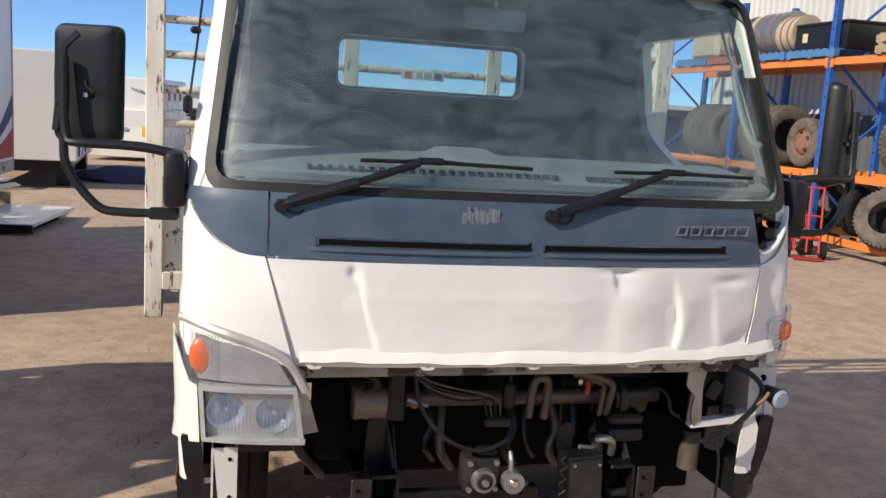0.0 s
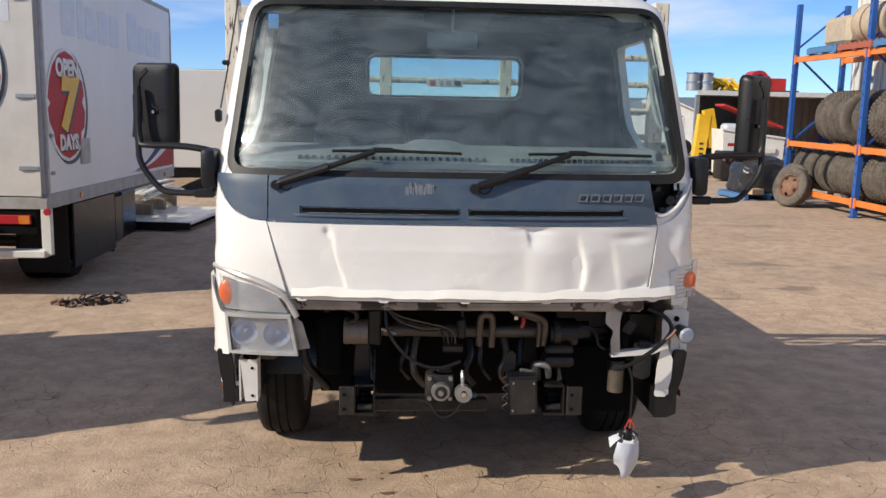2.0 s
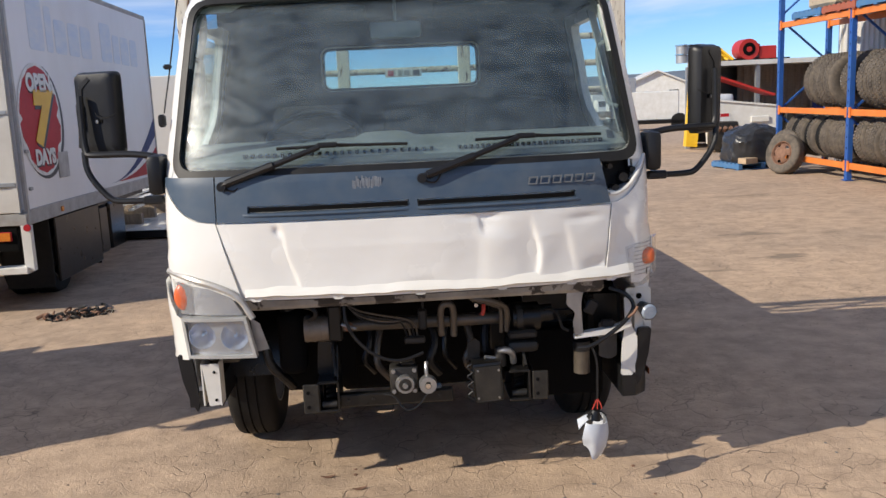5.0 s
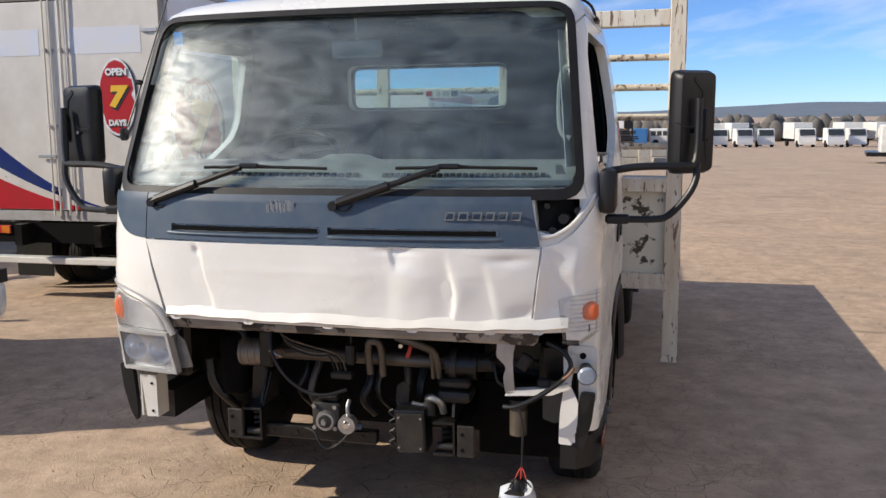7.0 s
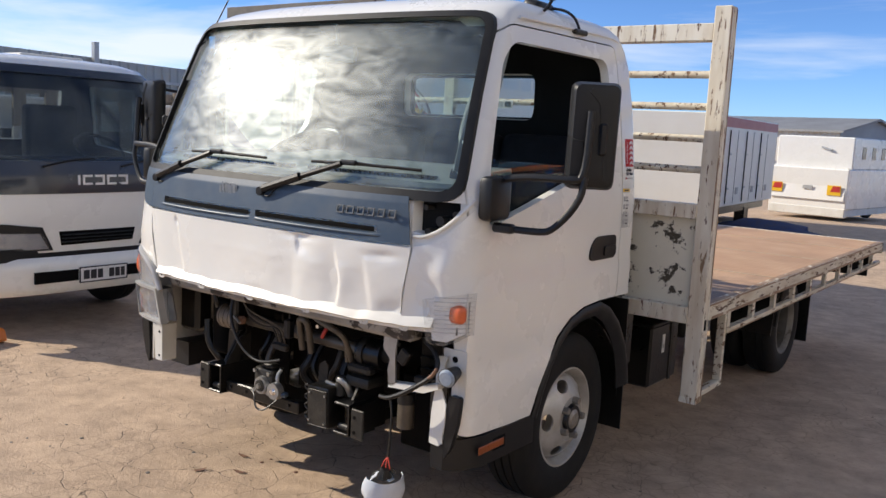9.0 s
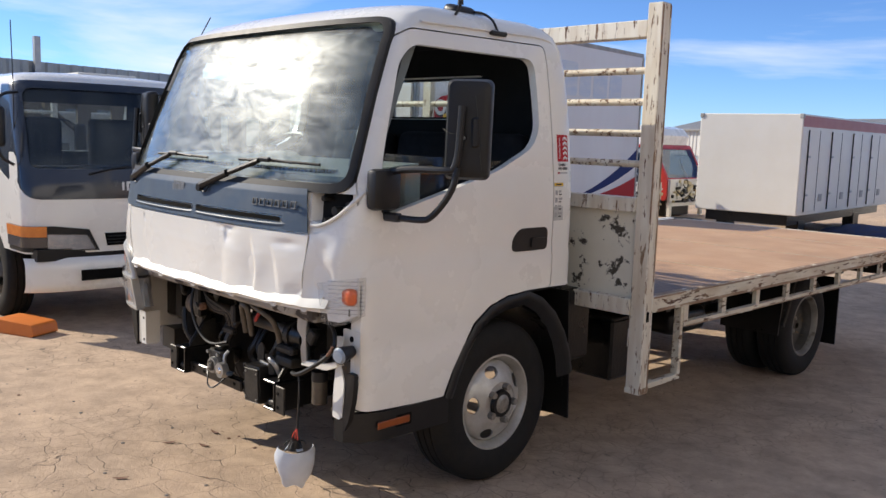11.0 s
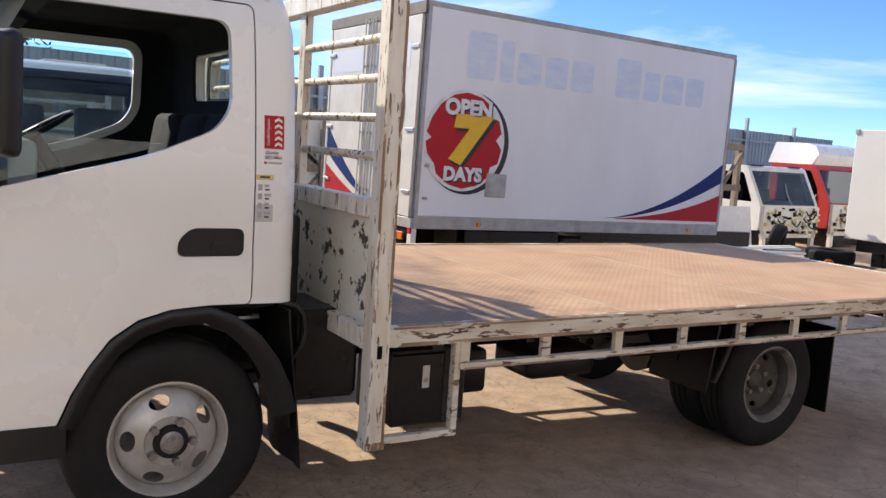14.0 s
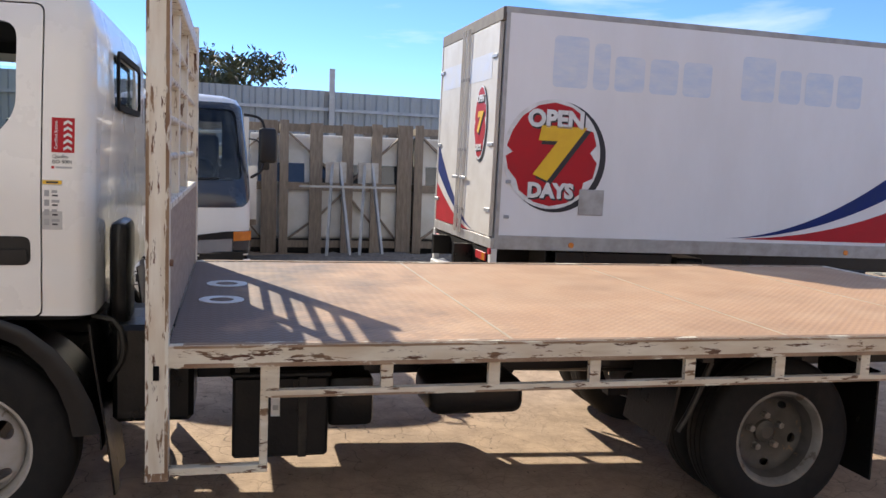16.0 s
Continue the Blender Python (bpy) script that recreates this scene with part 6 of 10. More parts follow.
        if s < 0:
            part("mount_arm", one_prism(rounded([(x0 - 0.050, 0.495), (x0 + 0.046, 0.495), (x0 + 0.030, 0.570), (x0 + 0.012, 0.632), (x0 - 0.040, 0.632), (x0 - 0.046, 0.560)], 0.010), "y", -0.800, -0.788), M["chassis"], m, "black pressed stand under the canister")
            part("arm_web", one_prism([(-0.885, 0.496), (-0.74, 0.496), (-0.74, 0.625), (-0.80, 0.61)], "x", x0 + 0.034, x0 + 0.040), M["cast"], m)
        else:
            part("mount_arm", one_prism([(-0.885, 0.496), (-0.70, 0.496), (-0.70, 0.60), (-0.76, 0.59)], "x", x0 + 0.030, x0 + 0.036), M["chassis"], m)
        part("arm_rib", one_beam((x0 + 0.028, -0.87, 0.50), (x0 + 0.012, -0.76, 0.64), 0.010, 0.03), M["cast"], m)
        part("mount_roll", one_cyl((x0 - 0.03, -0.88, 0.392), (x0 + 0.03, -0.88, 0.392), 0.016, n=14), M["cast"], m)
        for z in (0.415, 0.438, 0.461):
            part("roll_ring", one_cyl((x0 - 0.02, -0.85, z), (x0 + 0.02, -0.83, z), 0.013, n=12), M["chassis"], m)
    part("lower_beam", one_box((-0.10, -0.86, 0.400), (0.47, 0.04, 0.052), None, 0.005), M["chassis"], truck, "black lower beam")
    for x in (-0.29, -0.19, 0.08):
        part("beam_bolt", one_cyl((x, -0.880, 0.402), (x, -0.887, 0.402), 0.007, n=6), M["cast"], truck)
    pump = part("winch_pump", one_box((-0.062, -0.86, 0.480), (0.115, 0.08, 0.115), None, 0.014, 2), M["cast"], truck, "cast metal pump")
    part("pump_boss", one_cyl((-0.058, -0.90, 0.466), (-0.058, -0.918, 0.466), 0.040, 0.036, 20), M["alloy"], pump)
    part("boss_ring", one_cyl((-0.058, -0.918, 0.466), (-0.058, -0.924, 0.466), 0.026, 0.024, 20), M["cast"], pump)
    part("boss_centre", one_cyl((-0.058, -0.924, 0.466), (-0.058, -0.934, 0.466), 0.012, 0.010, 14), M["alloy"], pump)
    for dx, dz in ((-0.042, 0.042), (0.042, 0.042), (-0.042, -0.042), (0.042, -0.042)):
        part("pump_bolt", one_cyl((-0.062 + dx, -0.90, 0.480 + dz), (-0.062 + dx, -0.912, 0.480 + dz), 0.009, n=6), M["alloy"], pump)
    part("pump_cover", one_box((-0.045, -0.87, 0.548), (0.06, 0.05, 0.02), None, 0.008), M["cast"], pump)
    horn = part("horn", one_cyl((0.033, -0.90, 0.462), (0.033, -0.930, 0.462), 0.037, 0.034, 22), M["alloy"], truck, "round silver horn")
    part("horn_dome", one_cyl((0.033, -0.930, 0.462), (0.033, -0.938, 0.462), 0.016, 0.010, 16), M["chrome"], horn)
    part("horn_stem", one_tube([(0.030, -0.90, 0.495), (0.028, -0.90, 0.525), (0.030, -0.88, 0.545)], 0.008, 8, 1), M["alloy"], horn)
    part("horn_cap", one_box((0.072, -0.90, 0.452), (0.03, 0.03, 0.02), None, 0.006), M["navy"], horn)
    part("horn_wire", one_tube([(-0.15, -0.89, 0.425), (-0.10, -0.91, 0.42), (-0.075, -0.93, 0.375), (-0.04, -0.93, 0.362), (0.0, -0.92, 0.385), (0.03, -0.90, 0.42)], 0.004, 6, 2), M["black"], horn)
    part("control_box", one_box((0.277, -0.86, 0.452), (0.118, 0.10, 0.165), Euler((0, radians(-3), 0)).to_matrix(), 0.008, 2), M["chassis"], truck, "black metal box")
    part("box_plate", one_box((0.277, -0.913, 0.448), (0.108, 0.004, 0.15), Euler((0, radians(-3), 0)).to_matrix(), 0.004), M["cast"], truck, "dull steel cover plate")
    for dx, dz in ((-0.042, 0.055), (0.042, 0.055), (0.042, -0.06), (-0.042, -0.06)):
        part("box_bolt", one_cyl((0.277 + dx, -0.914, 0.45 + dz), (0.277 + dx, -0.920, 0.45 + dz), 0.005, n=6), M["alloy"], truck)
    part("box_pipe", one_cyl((0.27, -0.86, 0.545), (0.315, -0.85, 0.535), 0.008, n=10), M["alloy"], truck)
    part("coiled_wire", one_tube([(0.205 + 0.014 * math.cos(i * 1.6), -0.90, 0.38 + i * 0.010) for i in range(16)], 0.004, 6, 1), M["black"], truck)
    part("right_housing", one_box((0.43, -0.80, 0.575), (0.13, 0.12, 0.05), None, 0.02, 2), M["cast"], truck)
    part("grating_panel", one_box((0.62, -0.50, 0.60), (0.28, 0.02, 0.22)), M["chassis"], truck)
    for z in (0.53, 0.58, 0.63):
        part("grating_bar", one_box((0.60, -0.52, z), (0.22, 0.02, 0.012)), M["chassis"], truck)
    # front corner rails left hanging at both sides
    rail = part("corner_rail", one_prism(rounded([(-0.862, 0.590), (-0.800, 0.590), (-0.800, 0.418), (-0.845, 0.415)], 0.008), "y", -0.88, -0.875), M["white_old"], truck, "bent white corner rail")
    part("rail_flange", one_box((-0.797, -0.84, 0.503), (0.006, 0.08, 0.175)), M["white_old"], rail)
    part("rail_edge", one_box((-0.864, -0.85, 0.505), (0.006, 0.06, 0.175)), M["white_old"], rail)
    for z in (0.555, 0.44):
        part("rail_hole", one_cyl((-0.815, -0.8825, z), (-0.815, -0.880, z), 0.006), M["dark"], rail)
    for s in (-1, 1):
        part("splash_guard", one_prism(rounded([(s * x, z) for x, z in ((0.952, 0.635), (0.900, 0.635), (0.892, 0.58), (0.882, 0.44), (0.890, 0.392), (0.916, 0.44), (0.940, 0.53))], 0.012), "y", -0.885, -0.862), M["black"], truck, "black splash guard")
        part("inner_arch", one_box((s * 0.80, -0.68, 0.655), (0.14, 0.10, 0.23), None, 0.02), M["chassis"], truck)
    part("arch_sheet", one_prism(rounded([(0.755, 0.645), (0.83, 0.645), (0.83, 0.50), (0.80, 0.485), (0.755, 0.50)], 0.01), "y", -0.80, -0.79), M["rim_old"], truck, "dusty grey inner sheet")
    # near-black panels put in for the deep shade before the front wheels
    part("under_shield", one_box((0.645, -0.62, 0.43), (0.33, 0.02, 0.30), None, 0.006), M["dark"], truck, "near-black panel carrying the deep shade before the wheel")
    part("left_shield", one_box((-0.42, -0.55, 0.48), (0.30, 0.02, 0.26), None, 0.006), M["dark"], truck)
    # passenger side torn bracket work
    part("torn_stay", one_prism(rounded([(0.605, 0.815), (0.625, 0.835), (0.675, 0.835), (0.66, 0.76), (0.662, 0.70), (0.668, 0.625), (0.635, 0.618), (0.625, 0.68), (0.637, 0.72), (0.60, 0.755)], 0.012), "y", -0.905, -0.897), M["alloy"], truck, "bent aluminium bracket")
    part("stay_fold", one_beam((0.655, -0.895, 0.83), (0.645, -0.88, 0.63), 0.006, 0.03), M["alloy"], truck)
    part("torn_rail", one_prism(rounded([(0.630, 0.612), (0.80, 0.625), (0.868, 0.655), (0.86, 0.672), (0.78, 0.648), (0.64, 0.632)], 0.006), "y", -0.905, -0.87), M["white_old"], truck, "torn white rail")
    part("corner_post", one_prism(rounded([(0.838, 0.77), (0.885, 0.775), (0.865, 0.66), (0.892, 0.60), (0.890, 0.52), (0.872, 0.44), (0.824, 0.442), (0.828, 0.56), (0.842, 0.66)], 0.010), "y", -0.89, -0.884), M["white_old"], truck, "bent white corner post")
    part("post_fold", one_beam((0.858, -0.885, 0.64), (0.868, -0.885, 0.45), 0.008, 0.03), M["white_old"], truck)
    part("post_web", one_prism(rounded([(0.85, 0.80), (0.955, 0.80), (0.955, 0.60), (0.93, 0.60), (0.92, 0.70), (0.86, 0.70)], 0.012), "y", -0.865, -0.860), M["white_old"], truck, "torn white inner bracket")
    part("web_hole", one_cyl((0.905, -0.867, 0.765), (0.905, -0.864, 0.765), 0.012), M["dark"], truck)
    part("lamp_plug", one_box((0.700, -0.90, 0.74), (0.045, 0.03, 0.06), Euler((0, radians(30), 0)).to_matrix(), 0.006), M["black"], truck)
    part("plug_block", one_box((0.77, -0.885, 0.665), (0.05, 0.03, 0.03), None, 0.006), M["black"], truck)
    part("loose_loom", one_tube([(0.635, -0.95, 0.588), (0.675, -0.96, 0.590), (0.73, -0.955, 0.615), (0.80, -0.945, 0.66), (0.85, -0.93, 0.70), (0.875, -0.92, 0.745), (0.84, -0.90, 0.79), (0.78, -0.88, 0.81)], 0.009, 8, 2), M["black"], truck, "loose black wiring loom")
    part("loom_tail", one_tube([(0.84, -0.935, 0.695), (0.865, -0.94, 0.715), (0.88, -0.94, 0.74)], 0.006, 6, 1), M["rust"], truck, "brown wire end")
    part("resonator", one_cyl((0.672, -0.84, 0.45), (0.672, -0.84, 0.545), 0.033, n=18), M["hose"], truck, "grey-brown cylinder")
    part("resonator_band", one_cyl((0.672, -0.84, 0.545), (0.672, -0.84, 0.585), 0.035, n=18), M["black"], truck)
    part("hanging_wire", one_tube([(0.685, -0.955, 0.60), (0.708, -0.965, 0.54), (0.706, -0.97, 0.44), (0.705, -0.972, 0.385), (0.700, -0.972, 0.345)], 0.0045, 6, 2), M["black"], truck, "wire hanging down with red ends")
    for dx in (-0.012, 0.0, 0.012):
        part("wire_end", one_tube([(0.704, -0.972, 0.38), (0.704 + dx, -0.98, 0.36), (0.702 + dx * 1.6, -0.98, 0.338)], 0.0025, 5, 1), M["wire_red"], truck)
    # broken milky plastic shell on the wire, its hollow side turned to the truck's middle
    bm = bmesh.new()

    def shell(u, v):
        a = radians(-95 + 190 * u)
        low = v * (0.155 - 0.055 * (2 * u - 1) ** 2 - 0.012 * math.sin(u * 17))
        r = 0.064 * (0.80 + 0.42 * math.sin(math.pi * min(1.0, 0.18 + 0.72 * v)))
        p = Vector((r * math.cos(a), r * math.sin(a) * 1.05, -low))
        return p + Vector((1, 1, 0.5)) * 0.006 * noise.noise(p * 24)
    surface(bm, shell, steps(0, 1, 26), steps(0, 1, 14))
    bm.transform(pose(0.682, -0.965, 0.300, 0, 9, -28))
    bottle = part("plastic_shell", thick(bm, 0.003), M["bottle"], truck, "broken milky plastic shell hanging on a wire", smooth=60)
    bm = bmesh.new()
    surface(bm, lambda u, v: Vector((0.625 + 0.10 * u, -0.985 + 0.03 * v, 0.290 + 0.020 * math.sin(u * 3) - 0.03 * (1 - u) ** 2 * (1 - v))), steps(0, 1, 8), [0, 1])
    part("torn_wing", thick(bm, 0.003), M["bottle"], bottle, smooth=60)
    part("shell_collar", one_cyl((0.690, -0.97, 0.298), (0.698, -0.975, 0.335), 0.030, 0.017), M["black"], bottle, "black collar with wire ends")
    for i in range(5):
        a = i * 1.3
        part("collar_wire", one_tube([(0.694, -0.972, 0.318), (0.694 + 0.03 * math.cos(a), -0.972 + 0.03 * math.sin(a), 0.325), (0.694 + 0.045 * math.cos(a), -0.972 + 0.045 * math.sin(a), 0.305)], 0.003, 5, 1), M["black"], bottle)


engine_bay()

# ---- flatbed ----
BX0, BX1, BY0, BY1, BZ = -1.184, 1.258, 0.70, 5.10, 0.818
BXD = -1.10


def flatbed():
    deck = part("deck", one_span(BXD + 0.045, BX1 - 0.045, BY0, BY1 - 0.045, BZ - 0.030, BZ - 0.004), M["deck"], truck, "rust-brown chequer plate deck")
    for y in (1.95, 3.15, 4.2):
        part("weld_seam", one_beam((BXD + 0.05, y, BZ - 0.0035), (BX1 - 0.05, y, BZ - 0.0035), 0.012, 0.004), M["tank"], deck, "pale weld seam")
    for x0, x1, lab in ((BX1 - 0.045, BX1, "side rail with flaking cream paint and rust"), (BXD, BXD + 0.045, "")):
        rail = part("side_rail", one_span(x0, x1, BY0 - 0.04, BY1, BZ - 0.078, BZ, 0.004), M["flaked"], truck, lab)
    for z0, z1 in ((BZ - 0.078, BZ - 0.063), (BZ - 0.010, BZ - 0.001)):
        part("edge_strip", one_span(BX1 - 0.001, BX1 + 0.002, BY0 + 0.02, BY1 - 0.01, z0, z1), M["edge_rust"], truck, "rusted rail edge")
    part("edge_strip", one_span(BX1 - 0.006, BX1 - 0.003, 1.05, BY1 - 0.03, 0.6265, 0.634), M["edge_rust"], truck)
    for x0, x1 in ((BX1 - 0.043, BX1 - 0.006), (BXD + 0.006, BXD + 0.043)):
        part("rail_top_strip", one_span(x0, x1, BY0 + 0.05, BY1 - 0.05, BZ - 0.002, BZ + 0.002), M["edge_rust"], truck, "rust-worn top edge")
    part("rear_rail", one_span(BXD, BX1, BY1 - 0.045, BY1 + 0.002, BZ - 0.10, BZ - 0.001, 0.004), M["flaked"], truck)
    for s, xx in ((1, BX1 - 0.022), (-1, BXD + 0.022)):
        lower = part("tie_rail", one_beam((xx, 1.03, 0.640), (xx, BY1 - 0.02, 0.640), 0.034, 0.024), M["flaked"], truck, "thin rope rail under the deck")
        y = 1.055
        while y < BY1 - 0.1:
            part("rail_tab", one_span(xx - 0.012, xx + 0.012, y - 0.022, y + 0.022, 0.650, BZ - 0.077), M["flaked"], lower)
            y += 0.408
    for i in range(10):
        y = 0.95 + i * 0.46
        part("deck_bearer", one_span(BXD + 0.05, BX1 - 0.05, y - 0.025, y + 0.025, BZ - 0.11, BZ - 0.031), M["chassis"], truck)
    for s in (-1, 1):
        part("deck_runner", one_span(s * 0.36 - 0.04, s * 0.36 + 0.04, BY0, BY1 - 0.05, 0.68, BZ - 0.108), M["chassis"], truck)
    part("tail_board", one_span(BXD + 0.1, BX1 - 0.1, BY1 - 0.03, BY1 - 0.01, 0.50, BZ - 0.10), M["chassis"], truck)
    # headboard
    yb = BY0 - 0.035
    post = part("headboard_post", one_span(BX1 - 0.075, BX1 + 0.003, yb - 0.038, yb + 0.038, 0.345, 2.20, 0.004), M["chipped"], truck, "cream square post with chipped paint and rust")
    for y0, y1 in ((yb - 0.0375, yb - 0.027), (yb + 0.026, yb + 0.0375)):
        part("post_edge", one_span(BX1 + 0.002, BX1 + 0.0045, y0, y1, 0.36, 2.19), M["post_rust"], post, "rusted post edge")
    part("post_foot", one_span(BX1 - 0.077, BX1 + 0.005, yb - 0.040, yb + 0.040, 0.343, 0.372), M["post_rust"], post)
    part("post_slot", one_span(BX1 + 0.002, BX1 + 0.006, yb - 0.012, yb + 0.008, 0.70, 0.75), M["dark"], post)
    part("post_hook", one_cyl((BX1 - 0.03, yb + 0.036, 1.10), (BX1 - 0.03, yb + 0.050, 1.10), 0.012), M["rust"], post)
    part("headboard_post", one_span(BX0, BX0 + 0.075, yb - 0.038, yb + 0.038, 0.60, 2.20, 0.004), M["chipped"], truck, "cream square post with chipped paint")
    for x in (-0.31, 0.36):
        part("headboard_upright", one_span(x - 0.034, x + 0.034, yb - 0.018, yb + 0.018, 1.28, 2.05, 0.003), M["chipped"], truck, "cream upright")
    part("top_rail", one_span(BX0 + 0.074, BX1 - 0.074, yb - 0.035, yb + 0.035, 2.045, 2.125, 0.004), M["chipped"], truck, "cream top rail")
    for z in (1.895, 1.748, 1.600, 1.455):
        part("headboard_bar", one_cyl((BX0 + 0.07, yb, z), (BX1 - 0.07, yb, z), 0.0175, n=12), M["flaked"], truck, "round bar with rust and cream paint")
    part("middle_rail", one_span(BX0 + 0.074, BX1 - 0.074, yb - 0.045, yb + 0.03, 1.225, 1.295, 0.004), M["chipped"], truck)
    part("headboard_sheet", one_span(BX0 + 0.074, BX1 - 0.074, yb + 0.0, yb + 0.01, BZ - 0.02, 1.226), M["flaked2"], truck, "cream steel sheet with dark mould spots")
    part("headboard_lining", one_span(BX0 + 0.08, BX1 - 0.08, yb + 0.012, yb + 0.03, BZ, 1.27), M["panel"], truck, "weathered brown lining sheet")
    part("bottom_rail", one_span(BX0 + 0.074, BX1 - 0.074, yb - 0.045, yb + 0.03, 0.725, 0.805, 0.004), M["chipped"], truck)
    # step loop beside the post
    x0, x1 = BX1 - 0.055, BX1 - 0.014
    loop = part("step_loop", one_span(x0, x1, yb + 0.038, 1.04, 0.352, 0.380, 0.003), M["flaked"], truck, "cream rusty step loop")
    part("loop_upright", one_span(x0, x1, 1.012, 1.040, 0.380, BZ - 0.077, 0.003), M["flaked"], loop)
    # lashing rings and plate on the deck
    for y, x in ((0.887, -0.17), (0.866, 0.31)):
        bm = bmesh.new()
        revolve(bm, [(0.055, 0.0), (0.055, 0.003), (0.10, 0.003), (0.10, 0.0)], pose(x, y, BZ - 0.003, 0, -90, 0), 24)
        part("deck_ring", bm, M["white_vinyl"], deck, "white ring mark on the deck")
    plate = part("bar_sign", one_box((0.02, yb - 0.02, 1.735), (0.20, 0.004, 0.045)), M["white_vinyl"], truck, "small white warning plate with plain bars")
    for i, (dx, w, m) in enumerate(((-0.07, 0.03, "red_vinyl"), (-0.02, 0.02, "grey_vinyl"), (0.02, 0.03, "grey_vinyl"), (0.07, 0.035, "shadow_vinyl"))):
        part("sign_bar", one_box((0.02 + dx, yb - 0.0235, 1.735), (w, 0.003, 0.028)), M[m], plate)


M["edge_rust"] = mat("rust_worn_edge", (0.20, 0.11, 0.06), (0.36, 0.26, 0.17), 0.7, scale=9, bump=0.1, spots=(0.62, 0.56, 0.44), spot_scale=11, spot_at=0.56, stretch=(1.5, 0.4, 1.5))
M["post_rust"] = mat("rust_worn_post", (0.16, 0.085, 0.045), (0.32, 0.22, 0.13), 0.7, scale=9, bump=0.1, spots=(0.70, 0.66, 0.56), spot_scale=11, spot_at=0.50, stretch=(1.5, 1.5, 0.35))
M["flaked2"] = mat("mouldy_cream_sheet", (0.74, 0.71, 0.60), (0.64, 0.60, 0.49), 0.5, scale=2.5, bump=0.05, bscale=45, spots=(0.07, 0.06, 0.045), spot_scale=13, spot_at=0.575)
flatbed()


M["label_grey"] = mat("pale_grey_label", (0.50, 0.50, 0.48), (0.42, 0.42, 0.40), 0.5, scale=20)


def stickers():
    def on(y0, y1, z0, z1, m, parent, name, label="", d=0.001):
        bm = bmesh.new()
        surface(bm, lambda u, v: Vector((side_x(y0 + (y1 - y0) * u, z0 + (z1 - z0) * v) + d, y0 + (y1 - y0) * u, z0 + (z1 - z0) * v)), [0, 1], [0, 1])
        return part(name, thick(bm, 0.001), M[m], parent, label)
    red = on(0.284, 0.360, 1.457, 1.580, "red_vinyl", truck, "certification_sticker", "red certification sticker with white chevrons")
    for i in range(5):
        z = 1.464 + i * 0.0225
        xx = side_x(0.34, z)
        part("chevron", one_prism([(0.324, z), (0.338, z + 0.009), (0.352, z), (0.352, z + 0.010), (0.338, z + 0.019), (0.324, z + 0.010)], "x", xx - 0.002, xx + 0.0022), M["white_vinyl"], red)

    def word(text, size, y, z, m, parent, turn=0):
        me = letters(text, size, 0.0006)
        xx = side_x(y, z) + 0.0022
        me.transform(pose(xx, y, z, 0, -5, 0) @ pose(0, 0, 0, 90, 0, 90) @ pose(0, 0, 0, 0, 0, turn))
        part("lettering", me, M[m], parent)
    word("Certified System", 0.0148, 0.299, 1.518, "white_vinyl", red, 90)
    word("Quality", 0.018, 0.314, 1.443, "shadow_vinyl", red)
    word("ISO 9001", 0.018, 0.320, 1.424, "shadow_vinyl", red)
    on(0.284, 0.294, 1.400, 1.409, "red_vinyl", red, "sticker_bar")
    on(0.298, 0.352, 1.401, 1.408, "grey_vinyl", red, "sticker_bar")
    load = on(0.254, 0.321, 1.184, 1.360, "label_grey", truck, "load_sticker", "pale instruction sticker with plain bars and small drawings")
    on(0.256, 0.319, 1.345, 1.358, "yellow", load, "sticker_bar", d=0.002)
    on(0.268, 0.307, 1.348, 1.355, "shadow_vinyl", load, "sticker_bar", d=0.0028)
    for i in range(4):
        z = 1.200 + i * 0.034
        on(0.262, 0.278, z, z + 0.022, "grey_vinyl", load, "sticker_bar", d=0.002)
        on(0.286, 0.312 - 0.008 * (i % 2), z + 0.012, z + 0.022, "grey_vinyl", load, "sticker_bar", d=0.002)
        on(0.288, 0.306, z, z + 0.006, "shadow_vinyl", load, "sticker_bar", d=0.002)


stickers()


